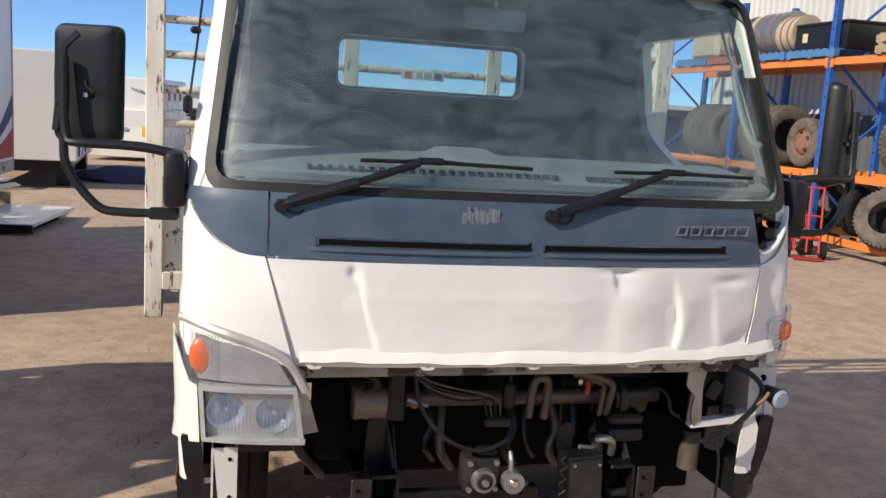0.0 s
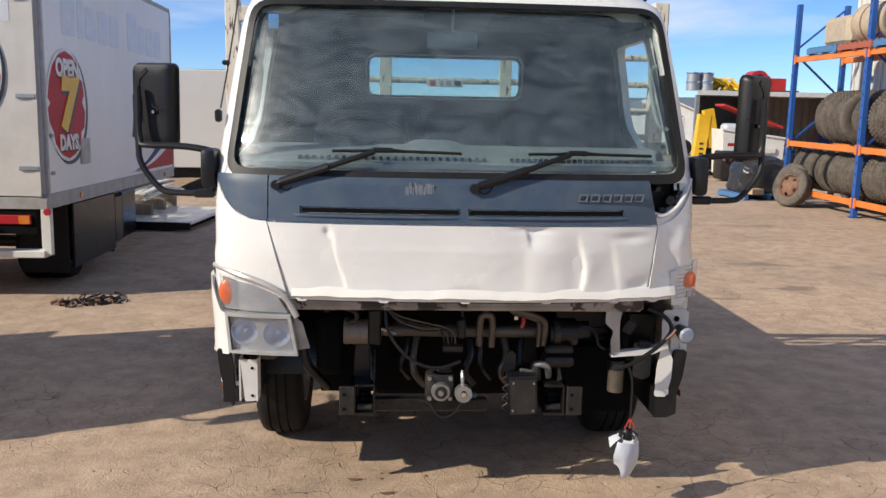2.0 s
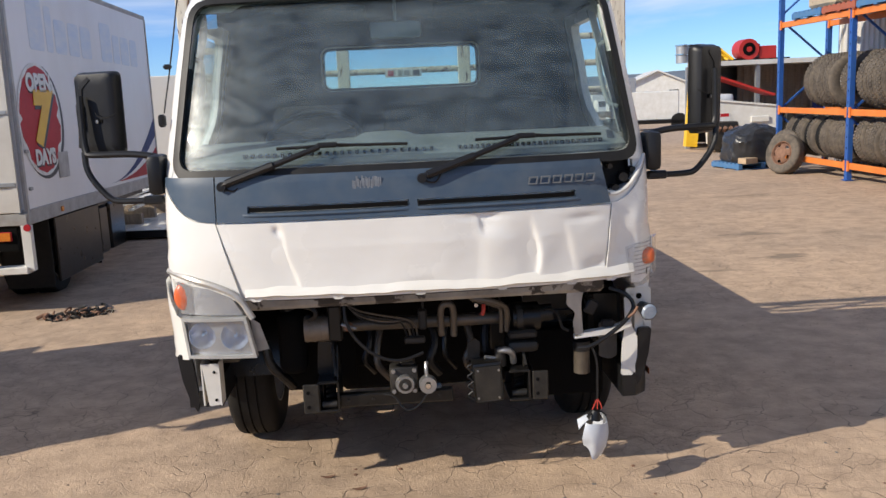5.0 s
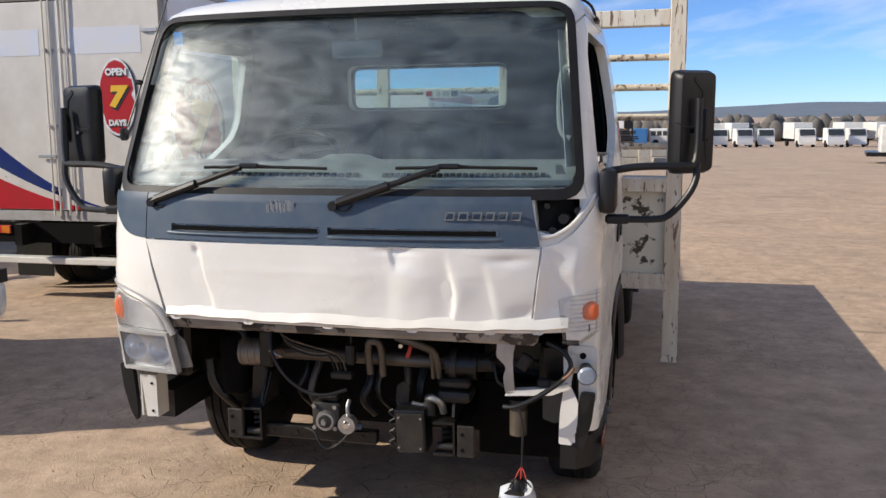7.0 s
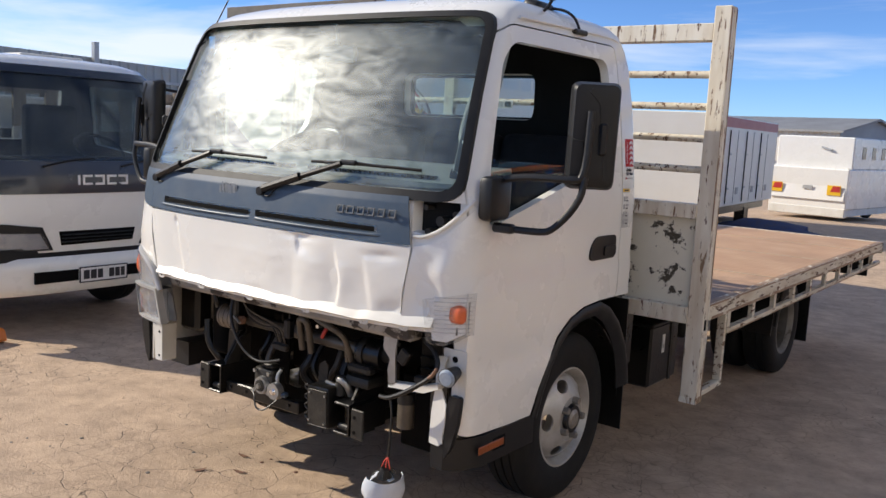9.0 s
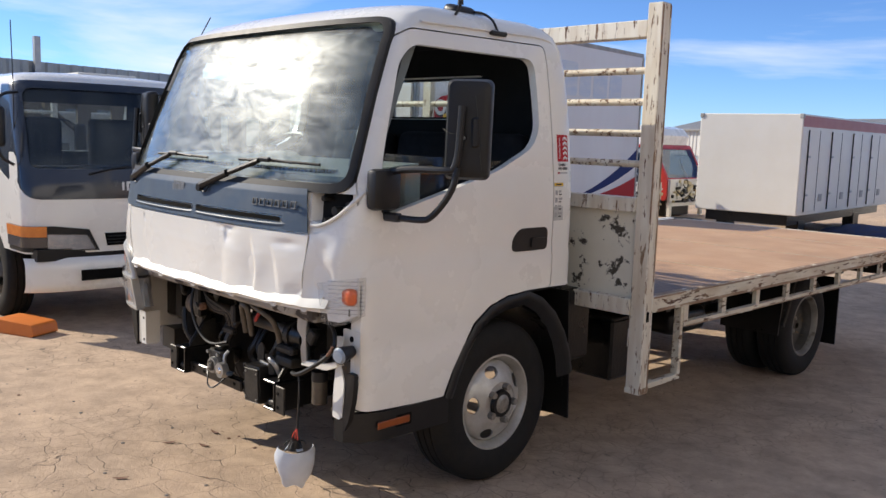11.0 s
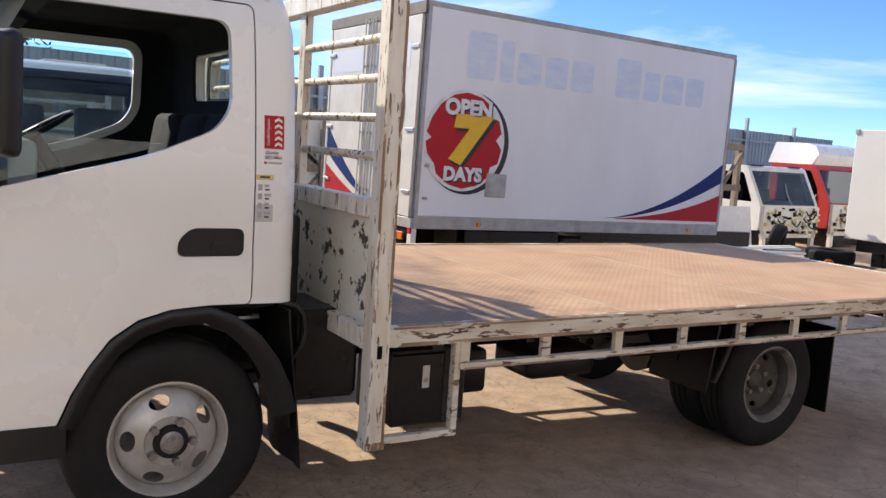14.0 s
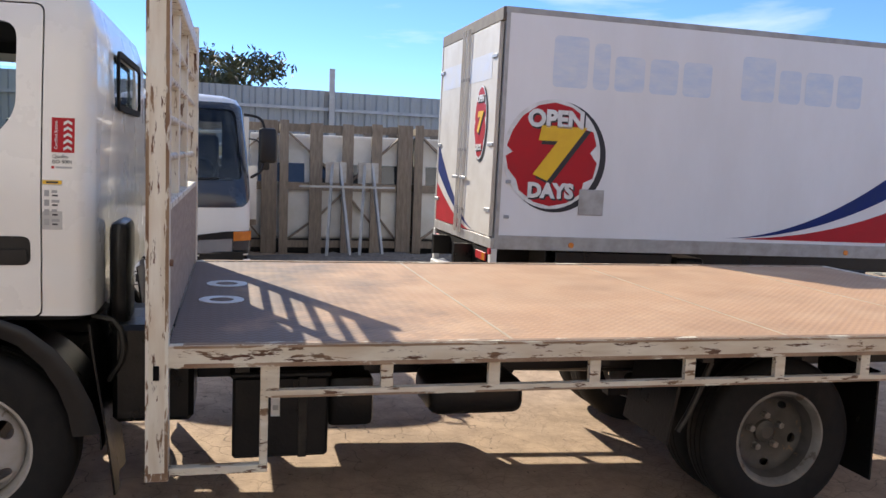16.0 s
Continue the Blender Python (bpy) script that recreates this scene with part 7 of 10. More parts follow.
def roof_things():
    lamp = part("roof_lamp", one_box((0.72, -0.15, 2.095), (0.09, 0.14, 0.06), Euler((0, radians(15), 0)).to_matrix(), 0.025, 3), M["black"], truck, "black clearance lamp with grey glass")
    part("lamp_base", one_box((0.735, -0.10, 2.078), (0.10, 0.20, 0.04), Euler((0, radians(20), 0)).to_matrix(), 0.015, 2), M["black"], lamp)
    part("mast_stalk", one_tube([(0.80, -0.27, 2.05), (0.845, -0.285, 2.075), (0.868, -0.295, 2.10)], 0.007, 6, 1), M["black"], truck, "short black roof mast")
    part("mast_tip", one_cyl((0.868, -0.295, 2.098), (0.868, -0.295, 2.138), 0.013, 0.010, 12), M["black"], truck)
    part("roof_clip", one_box((0.872, -0.06, 2.005), (0.03, 0.10, 0.02), None, 0.005), M["black"], truck, "black cable clip")
    part("clip_cable", one_tube([(0.76, -0.10, 2.10), (0.82, -0.10, 2.09), (0.86, -0.08, 2.06), (0.872, -0.06, 2.01)], 0.006, 6, 2), M["black"], truck)
    part("roof_stud", one_cyl((0.55, 0.12, 2.09), (0.55, 0.12, 2.125), 0.010), M["black"], truck)
    part("roof_stud", one_cyl((0.60, 0.15, 2.08), (0.60, 0.15, 2.115), 0.010), M["black"], truck)
    part("gutter", one_tube([(0.868, -0.52, 2.005), (0.868, 0.0, 2.015), (0.866, 0.30, 2.02), (0.872, 0.34, 1.97)], 0.006, 6, 2), M["white"], truck)
    # aerial on the driver's pillar
    a = part("aerial", one_tube([(-0.945, -0.74, 1.58), (-0.925, -0.64, 1.78), (-0.90, -0.44, 2.16)], 0.0035, 6, 1), M["black"], truck, "thin black aerial on the pillar")
    part("aerial_base", one_box((-0.950, -0.76, 1.55), (0.025, 0.04, 0.05), None, 0.008), M["black"], a)
    part("aerial_clip", one_box((-0.935, -0.66, 1.76), (0.03, 0.03, 0.02), None, 0.006), M["black"], a)


roof_things()

# ---- the box body truck ----


def ring_poly(cx, cy, rx, ry, n=40):
    return [(cx + rx * math.cos(i * math.tau / n), cy + ry * math.sin(i * math.tau / n)) for i in range(n)]


def open_badge(parent, m, sx, sz):
    """The round 'open 7 days' sticker in layers; local x across, z up, -y out."""
    def lay(poly, y, material, label=""):
        bm = one_prism([(p[0] * sx, p[1] * sz) for p in poly], "y", -y, -y + 0.003)
        bm.transform(m)
        return part("badge_layer", bm, material, parent, label)
    lay(ring_poly(0.045, -0.02, 0.50, 0.50), 0.003, M["shadow_vinyl"], "black drop shadow of the round sticker")
    base = lay(ring_poly(0, 0, 0.485, 0.49), 0.005, M["white_vinyl"], "pale border of the round sticker")
    lay([(-0.45, 0.06), (-0.40, 0.20), (-0.31, 0.33), (-0.16, 0.43), (0.0, 0.465), (0.17, 0.43), (0.30, 0.35), (0.31, 0.24), (0.40, 0.22), (0.44, 0.10), (0.38, 0.03), (0.455, -0.06), (0.42, -0.20), (0.33, -0.24), (0.31, -0.34), (0.17, -0.43), (0.0, -0.465), (-0.16, -0.43), (-0.31, -0.33), (-0.34, -0.24), (-0.43, -0.14), (-0.455, -0.03), (-0.39, 0.01)], 0.007, M["red_vinyl"], "red centre of the round sticker")

    def word(text, size, x, z, y, material, bold, dx=0.0, dz=0.0, shear=0.0):
        me = letters(text, size, 0.0015, bold)
        sh = Matrix.Identity(4)
        sh[0][0], sh[0][1] = (1.22 if text == "7" else 1.0), shear
        me.transform(m @ pose((x + dx) * sx, -y, (z + dz) * sz, 90, 0, 0) @ sh)
        part("lettering", me, material, parent)
    word("OPEN", 0.215 * sx, 0.02, 0.31, 0.009, M["shadow_vinyl"], 0.012 * sx, 0.015, -0.015)
    word("OPEN", 0.215 * sx, 0.02, 0.31, 0.013, M["white_vinyl"], 0.010 * sx)
    word("7", 0.60 * sx, 0.03, -0.005, 0.009, M["shadow_vinyl"], 0.046 * sx, 0.035, -0.03, 0.18)
    word("7", 0.60 * sx, 0.03, -0.005, 0.013, M["yellow"], 0.042 * sx, 0, 0, 0.18)
    word("DAYS", 0.185 * sx, 0.0, -0.33, 0.009, M["shadow_vinyl"], 0.012 * sx, 0.015, -0.015)
    word("DAYS", 0.185 * sx, 0.0, -0.33, 0.013, M["white_vinyl"], 0.010 * sx)
    return base


def box_truck():
    # local: side wall at x = 0 looking along +x, rear at y = 0, forward +y
    gz = ground_z(-2.4, 8.0)
    t = thing("box_truck", pose(-2.36, 6.49, gz, -0.9, 0, 0.3), "white box-body truck with round red sticker and blue-red stripe", "truck")
    z0, z1, w, ln = 0.69 - gz, 2.865 - gz, 2.22, 4.26
    body = part("box_body", one_span(-w, 0, 0.02, ln, z0 + 0.10, z1 - 0.03), M["box_white"], t, "white fibreglass box body")
    for x in (-0.018, -w + 0.018):
        part("top_trim", one_span(x - 0.022, x + 0.022, -0.005, ln + 0.005, z1 - 0.055, z1, 0.006), M["trim_grey"], t, "grey aluminium edge trim")
        part("sill", one_span(x - 0.026, x + 0.026, 0.0, ln, z0, z0 + 0.13, 0.004), M["alloy_dull"], t, "dull aluminium sill")
    part("roof", one_span(-w + 0.02, -0.02, 0.0, ln, z1 - 0.03, z1 - 0.006), M["white_old"], t)
    part("sill_bead", one_span(0.006, 0.014, 0.05, ln - 0.02, z0 + 0.10, z0 + 0.125), M["alloy_dull"], t)
    for y in (0.02, ln - 0.01):
        part("corner_post", one_span(-0.022, 0.010, y - 0.018, y + 0.018, z0 + 0.10, z1 - 0.05, 0.003), M["alloy_dull"], t, "aluminium corner post")
    # rear frame and doors
    part("rear_header", one_span(-w, 0, -0.03, 0.02, z1 - 0.12, z1 - 0.004, 0.004), M["trim_dark"], t, "dark rear header")
    part("rear_sill", one_span(-w, 0, -0.03, 0.02, z0 + 0.0, z0 + 0.10, 0.004), M["alloy_dull"], t)
    for k, (a, b) in enumerate(((-w + 0.05, -w / 2 - 0.01), (-w / 2 + 0.01, -0.05))):
        d = part("rear_door", one_span(a, b, -0.035, 0.0, z0 + 0.11, z1 - 0.13, 0.004), M["door_cream"], t, "grimy white rear door")
        for x in (a + 0.01, b - 0.01):
            part("door_edge", one_span(x - 0.02, x + 0.02, -0.042, -0.034, z0 + 0.11, z1 - 0.13), M["door_cream"], d)
        hx = a if k == 0 else b
        for z in (z0 + 0.35, z0 + 0.95, z0 + 1.75):
            hg = part("hinge", one_span(min(hx, hx + (0.16 if k == 0 else -0.16)), max(hx, hx + (0.16 if k == 0 else -0.16)), -0.052, -0.036, z - 0.018, z + 0.018, 0.004), M["steel"], d, "steel strap hinge")
        for dx in (0.10, 0.17):
            x = (b - dx + 0.06) if k == 0 else (a + dx - 0.06)
            part("lock_bar", one_cyl((x, -0.056, z0 + 0.06), (x, -0.056, z1 - 0.08), 0.009), M["door_cream"], d, "steel locking bar")
            for z in (z0 + 0.3, z0 + 0.9, z0 + 1.6):
                part("bar_guide", one_box((x, -0.05, z), (0.04, 0.02, 0.03), None, 0.004), M["alloy_dull"], d)
        part("lock_handle", one_box(((a + b) / 2 + (0.38 if k == 0 else -0.38), -0.065, z0 + 0.62), (0.20, 0.015, 0.03), None, 0.004), M["steel"], d)
        part("faded_patch", one_span(a + 0.12, b - 0.18, -0.0372, -0.0355, z1 - 0.62, z1 - 0.38), M["ghost_pale"], d, "pale ghost of removed lettering")
    # stickers on the doors
    rd = part("door_sticker", one_span(-0.36, -0.34, -0.038, -0.036, z0 + 1.0, z0 + 1.02), M["red_vinyl"], t, "round red sticker on the rear door")
    open_badge(rd, pose(-0.50, -0.040, z0 + 1.16, 0, 0, 0), 0.40, 0.72)
    bm = bmesh.new()
    up = [(x, z0 + 0.12 + 0.86 * ((-0.55 - x) / 1.6) ** 1.6) for x in steps(-2.12, -0.55, 16)]
    dn = [(x, z0 + 0.12 + 0.56 * ((-0.55 - x) / 1.6) ** 1.6) for x in steps(-2.12, -0.55, 16)]
    prism(bm, dn + up[::-1][1:], "y", -0.0385, -0.0365)
    part("door_stripe", bm, M["blue_vinyl"], t, "dark blue swoosh on the rear doors")
    bm = bmesh.new()
    up = [(x, z0 + 0.115 + 0.42 * ((-0.75 - x) / 1.4) ** 1.5) for x in steps(-2.12, -0.75, 16)]
    prism(bm, [(-2.12, z0 + 0.112)] + [(-0.75, z0 + 0.112)] + up[::-1][1:], "y", -0.0385, -0.0365)
    part("door_stripe", bm, M["red_vinyl"], t, "red swoosh on the rear doors")
    # side graphics
    mside = Matrix.Translation((0.002, 0.51, 1.575 - gz)) @ Matrix.Rotation(radians(90), 4, "Z")
    open_badge(body, mside, 0.98, 1.02)
    x0, x1 = 0.0015, 0.004
    a, b = 2.30, 4.24

    def curve_up(base, top, p):
        return [(y, base + (top - base) * ((y - a) / (b - a)) ** p) for y in steps(a, b, 24)]
    blue_top, blue_low = curve_up(0.855 - gz, 1.56 - gz, 1.9), curve_up(0.855 - gz, 1.33 - gz, 2.0)
    bm = bmesh.new()
    prism(bm, blue_low + blue_top[::-1][:-1], "x", x0, x1)
    part("blue_stripe", bm, M["blue_vinyl"], body, "dark blue swoosh")
    red_top = curve_up(0.855 - gz, 1.18 - gz, 2.2)
    bm = bmesh.new()
    prism(bm, [(a + 0.25, 0.852 - gz), (b, 0.852 - gz)] + [p for p in red_top[::-1] if p[0] > a + 0.3], "x", x0, x1)
    part("red_stripe", bm, M["red_vinyl"], body, "red swoosh")
    # pale ghosts of removed lettering: plain blocks of their size
    y = 0.47
    for wd, h in ((0.34, 0.46), (0.16, 0.42), (0.30, 0.32), (0.29, 0.32), (0.30, 0.32), (0.0, 0), (0.36, 0.42), (0.24, 0.32), (0.31, 0.32), (0.28, 0.32)):
        if wd:
            zb = 2.19 - gz
            ol = rounded([(y, zb), (y + wd, zb), (y + wd, zb + h), (y, zb + h)], 0.05)
            part("ghost_mark", one_prism(ol, "x", 0.0008, 0.0022), M["ghost"], body, "faded blue-grey block where lettering was removed")
            y += wd + 0.055
        else:
            y += 0.27
    part("vent_flap", one_span(0.0, 0.012, 0.80, 1.05, 1.03 - gz, 1.27 - gz, 0.004), M["alloy_dull"], body, "grey vent plate")
    for y, r in ((0.75, "amber"), (3.75, "amber")):
        part("side_marker", one_cyl((0.010, y, z0 + 0.055), (0.022, y, z0 + 0.055), 0.026), M[r], t, "small orange side marker")
    for y, z in ((0.10, z0 + 0.30), (0.10, z0 + 0.62)):
        part("door_catch", one_box((0.015, y, z), (0.025, 0.05, 0.03), None, 0.006), M["steel"], t)
    # underneath
    for x in (-0.68, -1.54):
        part("chassis_rail", one_span(x - 0.04, x + 0.04, -0.2, ln + 1.4, z0 - 0.22, z0 - 0.02), M["chassis"], t)
    for x in (-0.02, -w + 0.02):
        part("rear_leg", one_span(x - 0.04, x + 0.04, -0.03, 0.03, 0.42, z0, 0.004), M["white_old"], t, "grimy white rear frame leg")
        fx = (x - 0.45, x - 0.02) if x > -1 else (x + 0.02, x + 0.45)
        for yy in (0.52, 1.80):
            part("mud_flap", one_span(*fx, yy, yy + 0.012, 0.17, z0 - 0.01), M["rubber"], t, "black mud flap")
        # added black panel: hides the wheel, which really sits in deep shade
        part("side_skirt", one_span(*((x - 0.03, x) if x > -1 else (x, x + 0.03)), 0.62, 1.82, 0.20, z0 - 0.012, 0.008), M["chassis"], t, "added black panel in place of the shade over the rear wheel")
    part("rear_step", one_span(-w + 0.03, -0.03, -0.06, 0.10, 0.40, 0.46, 0.006), M["white_old"], t, "worn rear step")
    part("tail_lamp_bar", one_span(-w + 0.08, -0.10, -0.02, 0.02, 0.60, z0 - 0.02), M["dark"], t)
    for x in (-0.30, -w + 0.30):
        lamp = part("tail_lamp", one_span(x - 0.16, x + 0.16, -0.035, -0.018, z0 - 0.13, z0 - 0.05, 0.006), M["red_vinyl"], t, "red tail lamp")
        part("tail_lamp_amber", one_span(x + 0.06, x + 0.15, -0.040, -0.034, z0 - 0.125, z0 - 0.055), M["amber"], lamp)
    part("corner_marker", one_cyl((0.0, -0.03, z0 - 0.02), (0.0, -0.05, z0 - 0.02), 0.03), M["red_vinyl"], t)
    for x, turn in ((-0.22, 0), (-w + 0.22, 180)):
        wheel(pose(x, 1.16, 0.372, 20, 0, turn), False, False, t)
        wheel(pose(x - (0.22 if turn == 0 else -0.22), 1.16, 0.372, 50, 0, turn), True, False, t)
    part("side_tank", one_span(-0.50, -0.05, 1.90, 2.20, 0.24, z0 - 0.05, 0.03), M["chassis"], t, "black under-body box")
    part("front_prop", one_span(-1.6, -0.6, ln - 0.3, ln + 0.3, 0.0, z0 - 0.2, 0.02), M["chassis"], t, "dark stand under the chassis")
    part("under_axle", one_cyl((-w + 0.3, 1.16, 0.372), (-0.3, 1.16, 0.372), 0.06), M["chassis"], t)


M["box_white"] = mat("white_box_gelcoat", (0.80, 0.80, 0.81), (0.74, 0.735, 0.735), 0.38, scale=1.6, bump=0.02, bscale=14, stretch=(1, 1, 0.4), spots=(0.45, 0.43, 0.40), spot_scale=16, spot_at=0.77)
M["trim_grey"] = mat("weathered_trim", (0.44, 0.43, 0.41), (0.32, 0.31, 0.29), 0.6, 0.2, scale=6, bump=0.06)
M["trim_dark"] = mat("dark_rusty_trim", (0.10, 0.085, 0.075), (0.16, 0.14, 0.12), 0.7, scale=7, bump=0.1)
M["alloy_dull"] = mat("grimy_aluminium", (0.46, 0.45, 0.43), (0.34, 0.32, 0.29), 0.55, 0.35, scale=7, bump=0.05)
M["door_cream"] = mat("grimy_door_white", (0.66, 0.63, 0.57), (0.55, 0.51, 0.45), 0.5, scale=2.4, bump=0.04, bscale=20, spots=(0.34, 0.27, 0.2), spot_scale=6, spot_at=0.70)
M["ghost_pale"] = mat("pale_ghosting", (0.60, 0.63, 0.70), (0.64, 0.63, 0.62), 0.45, scale=5)
box_truck()

# ---- the parked cab-over truck beside it ----
SIDE_CAB = [
    (0.62, -0.985, 0.845, 0.20, 0.62),
    (0.86, -1.000, 0.855, 0.22, 0.62),
    (1.10, -0.990, 0.855, 0.23, 0.62),
    (1.30, -0.940, 0.845, 0.25, 0.62),
    (1.70, -0.735, 0.800, 0.26, 0.61),
    (1.88, -0.640, 0.775, 0.26, 0.59),
    (1.95, -0.580, 0.735, 0.27, 0.55),
    (1.985, -0.480, 0.640, 0.28, 0.45),
    (2.00, -0.360, 0.480, 0.25, 0.30),
]


def front_of(x, z):
    return front_y(x, z, SIDE_CAB)


def parked_truck():
    gz = ground_z(-3, 3.5)
    t = thing("parked_truck", pose(-3.25, 3.475, gz, 0, 0, 90), "white cab-over truck with dark windscreen band", "truck")
    glassp = rounded([(-0.79, 1.255), (0.79, 1.255), (0.725, 1.86), (-0.725, 1.86)], 0.07)
    bandp = rounded([(-0.86, 1.03), (0.86, 1.03), (0.80, 1.92), (-0.80, 1.92)], 0.12)
    winp = rounded([(-0.60, 1.15), (-0.52, 1.50), (-0.42, 1.80), (0.35, 1.83), (0.37, 1.33), (-0.25, 1.27)], 0.05)
    me = boolean(cab_loft(SIDE_CAB), cab_loft(SIDE_CAB, -0.04, 0.70, 1.97))
    for c in (flat(one_prism(glassp, "y", -1.3, -0.25)), flat(one_prism(winp, "x", -1.2, 1.2)), flat(one_span(-0.6, 0.6, 0.3, 0.9, 1.35, 1.78)),
              flat(one_cyl((-1.2, 0.0, 0.36), (1.2, 0.0, 0.36), 0.48, n=40)), flat(one_span(-0.7, 0.7, -1.3, 0.5, 0.3, 0.60))):
        me = boolean(me, c)
    cab = part("cab", shade(me), M["white"], t, "white steel cab")
    me = boolean(cab_loft(SIDE_CAB, -0.045, 0.72, 1.965), cab_loft(SIDE_CAB, -0.052, 0.73, 1.96))
    for c in (flat(one_prism(glassp, "y", -1.3, -0.25)), flat(one_prism(winp, "x", -1.2, 1.2)), flat(one_span(-0.6, 0.6, 0.3, 0.9, 1.35, 1.78))):
        me = boolean(me, c)
    part("cab_lining", shade(me), M["lining"], t)
    me = boolean(cab_loft(SIDE_CAB, 0.004), cab_loft(SIDE_CAB, -0.01, 0.7, 1.96))
    me = boolean(me, flat(one_prism(bandp, "y", -1.3, -0.25)), "INTERSECT")
    me = boolean(me, flat(one_prism(glassp, "y", -1.3, -0.25)))
    band = part("front_band", shade(me), M["band"], t, "dark blue-black gloss front band")
    me = boolean(cab_loft(SIDE_CAB, -0.004), cab_loft(SIDE_CAB, -0.010, 0.7, 1.96))
    me = boolean(me, flat(one_prism(inset(glassp, -0.01), "y", -1.3, -0.25)), "INTERSECT")
    part("windscreen", shade(me), M["glass_mid"], t, "dark windscreen").visible_shadow = False
    for s in (-1, 1):
        me = boolean(cab_loft(SIDE_CAB, -0.012), cab_loft(SIDE_CAB, -0.017, 0.7, 1.96))
        me = boolean(me, flat(one_prism(inset(winp, -0.006), "x", *((0.5, 1.2) if s > 0 else (-1.2, -0.5)))), "INTERSECT")
        part("side_window", shade(me), M["glass_mid"], t).visible_shadow = False
    # badge as plain shapes
    x = -0.155
    for wd, k in ((0.016, 0), (0.075, 1), (0.075, 2), (0.075, 1), (0.075, 2)):
        z = 1.125
        y = front_of(x, z) - 0.007
        if k == 0:
            part("badge_bar", one_span(x, x + wd, y - 0.004, y + 0.004, z - 0.034, z + 0.034), M["white_vinyl"], band, "pale badge shape")
        else:
            for zz in (-0.028, 0.028):
                part("badge_bar", one_span(x, x + wd, front_of(x + wd / 2, z) - 0.011, front_of(x + wd / 2, z), z + zz - 0.008, z + zz + 0.008), M["white_vinyl"], band)
            xx = x if k == 1 else x + wd - 0.016
            part("badge_bar", one_span(xx, xx + 0.016, front_of(xx, z) - 0.011, front_of(xx, z), z - 0.03, z + 0.03), M["white_vinyl"], band)
        x += wd + 0.02
    # grille, lamps, bumper
    def strip(poly, off, mtl, name, label="", parent=t):
        me = boolean(cab_loft(SIDE_CAB, off), cab_loft(SIDE_CAB, -0.03, 0.5, 1.96))
        me = boolean(me, flat(one_prism(poly, "y", -1.4, -0.55)), "INTERSECT")
        return part(name, shade(me), mtl, parent, label)
    grille = strip([(-0.28, 0.665), (0.28, 0.675), (0.30, 0.765), (-0.30, 0.765)], 0.006, M["dark"], "grille", "black slatted grille")
    for z in (0.69, 0.715, 0.74):
        part("grille_slat", one_tube([(x, front_of(abs(x), z) - 0.010, z) for x in steps(-0.28, 0.28, 6)], 0.006, 6, 0), M["black"], grille)
    for s in (-1, 1):
        def mir(p):
            return [(s * a, b) for a, b in p]
        strip(mir([(0.34, 0.635), (0.42, 0.80), (0.66, 0.83), (0.90, 0.83), (0.90, 0.635)]), 0.008, M["black"], "lamp_surround")
        hl = strip(mir([(0.365, 0.640), (0.43, 0.765), (0.72, 0.775), (0.72, 0.640)]), 0.020, M["lens"], "headlamp", "clear rectangular headlamp")
        hl.visible_shadow = False
        strip(mir([(0.375, 0.648), (0.44, 0.757), (0.71, 0.767), (0.71, 0.648)]), 0.010, M["reflector"], "headlamp_reflector", "", hl)
        strip(mir([(0.72, 0.75), (0.72, 0.83), (0.95, 0.83), (0.95, 0.75)]), 0.018, M["amber"], "indicator", "orange indicator")
        strip(mir([(0.72, 0.67), (0.72, 0.745), (0.95, 0.745), (0.95, 0.67)]), 0.016, M["smoke"], "side_lamp", "smoked side lamp")
        mb = part("mirror_bracket", one_tube([(s * 0.80, -0.66, 1.82), (s * 0.94, -0.72, 1.80), (s * 0.98, -0.74, 1.70), (s * 0.98, -0.74, 1.35), (s * 0.86, -0.72, 1.28)], 0.012, 8, 2), M["black"], t, "black mirror arm")
        part("mirror", one_box((s * 1.0, -0.73, 1.56), (0.16, 0.06, 0.30), Euler((0, 0, radians(s * 20))).to_matrix(), 0.03, 3), M["black"], mb, "black mirror")
        wp = part("wiper", one_tube([(s * 0.3 - 0.1, front_of(0.3, 1.22) - 0.02, 1.22), (s * 0.3 + 0.1, front_of(0.3, 1.26) - 0.02, 1.265), (s * 0.3 + 0.30, front_of(0.5, 1.275) - 0.015, 1.275)], 0.008, 6, 1), M["black"], t)
        wheel(pose(s * 0.80, 0.0, 0.372, 33, 0, 0 if s > 0 else 180), True, True, t, M["rim_old"])
        part("chassis_rail", one_span(s * 0.36 - 0.035, s * 0.36 + 0.035, -0.6, 5.0, 0.50, 0.68), M["chassis"], t)
        wheel(pose(s * 0.80, 3.4, 0.372, 10, 0, 0 if s > 0 else 180), False, False, t)
    part("bumper_gap", one_span(-0.80, 0.80, -0.97, -0.85, 0.57, 0.66), M["black"], t, "black strip above the bumper")
    # bumper swept over the front
    bm = bmesh.new()

    def bp(u, v):
        x = -0.86 + 1.72 * u
        z = 0.33 + 0.26 * v
        yy = front_of(min(0.84, abs(x) * 0.98), 0.9) - 0.045 + 0.04 * (2 * v - 1) ** 4
        return Vector((x, yy, z))
    surface(bm, bp, steps(0, 1, 40), steps(0, 1, 10))
    bumper = part("bumper", thick(bm, 0.02), M["white"], t, "white moulded bumper", smooth=60)
    for x0, x1 in ((-0.50, -0.17), (0.17, 0.50)):
        part("bumper_slot", one_span(x0, x1, front_of(0.4, 0.9) - 0.062, front_of(0.4, 0.9) - 0.03, 0.415, 0.495), M["dark"], bumper, "dark bumper opening")
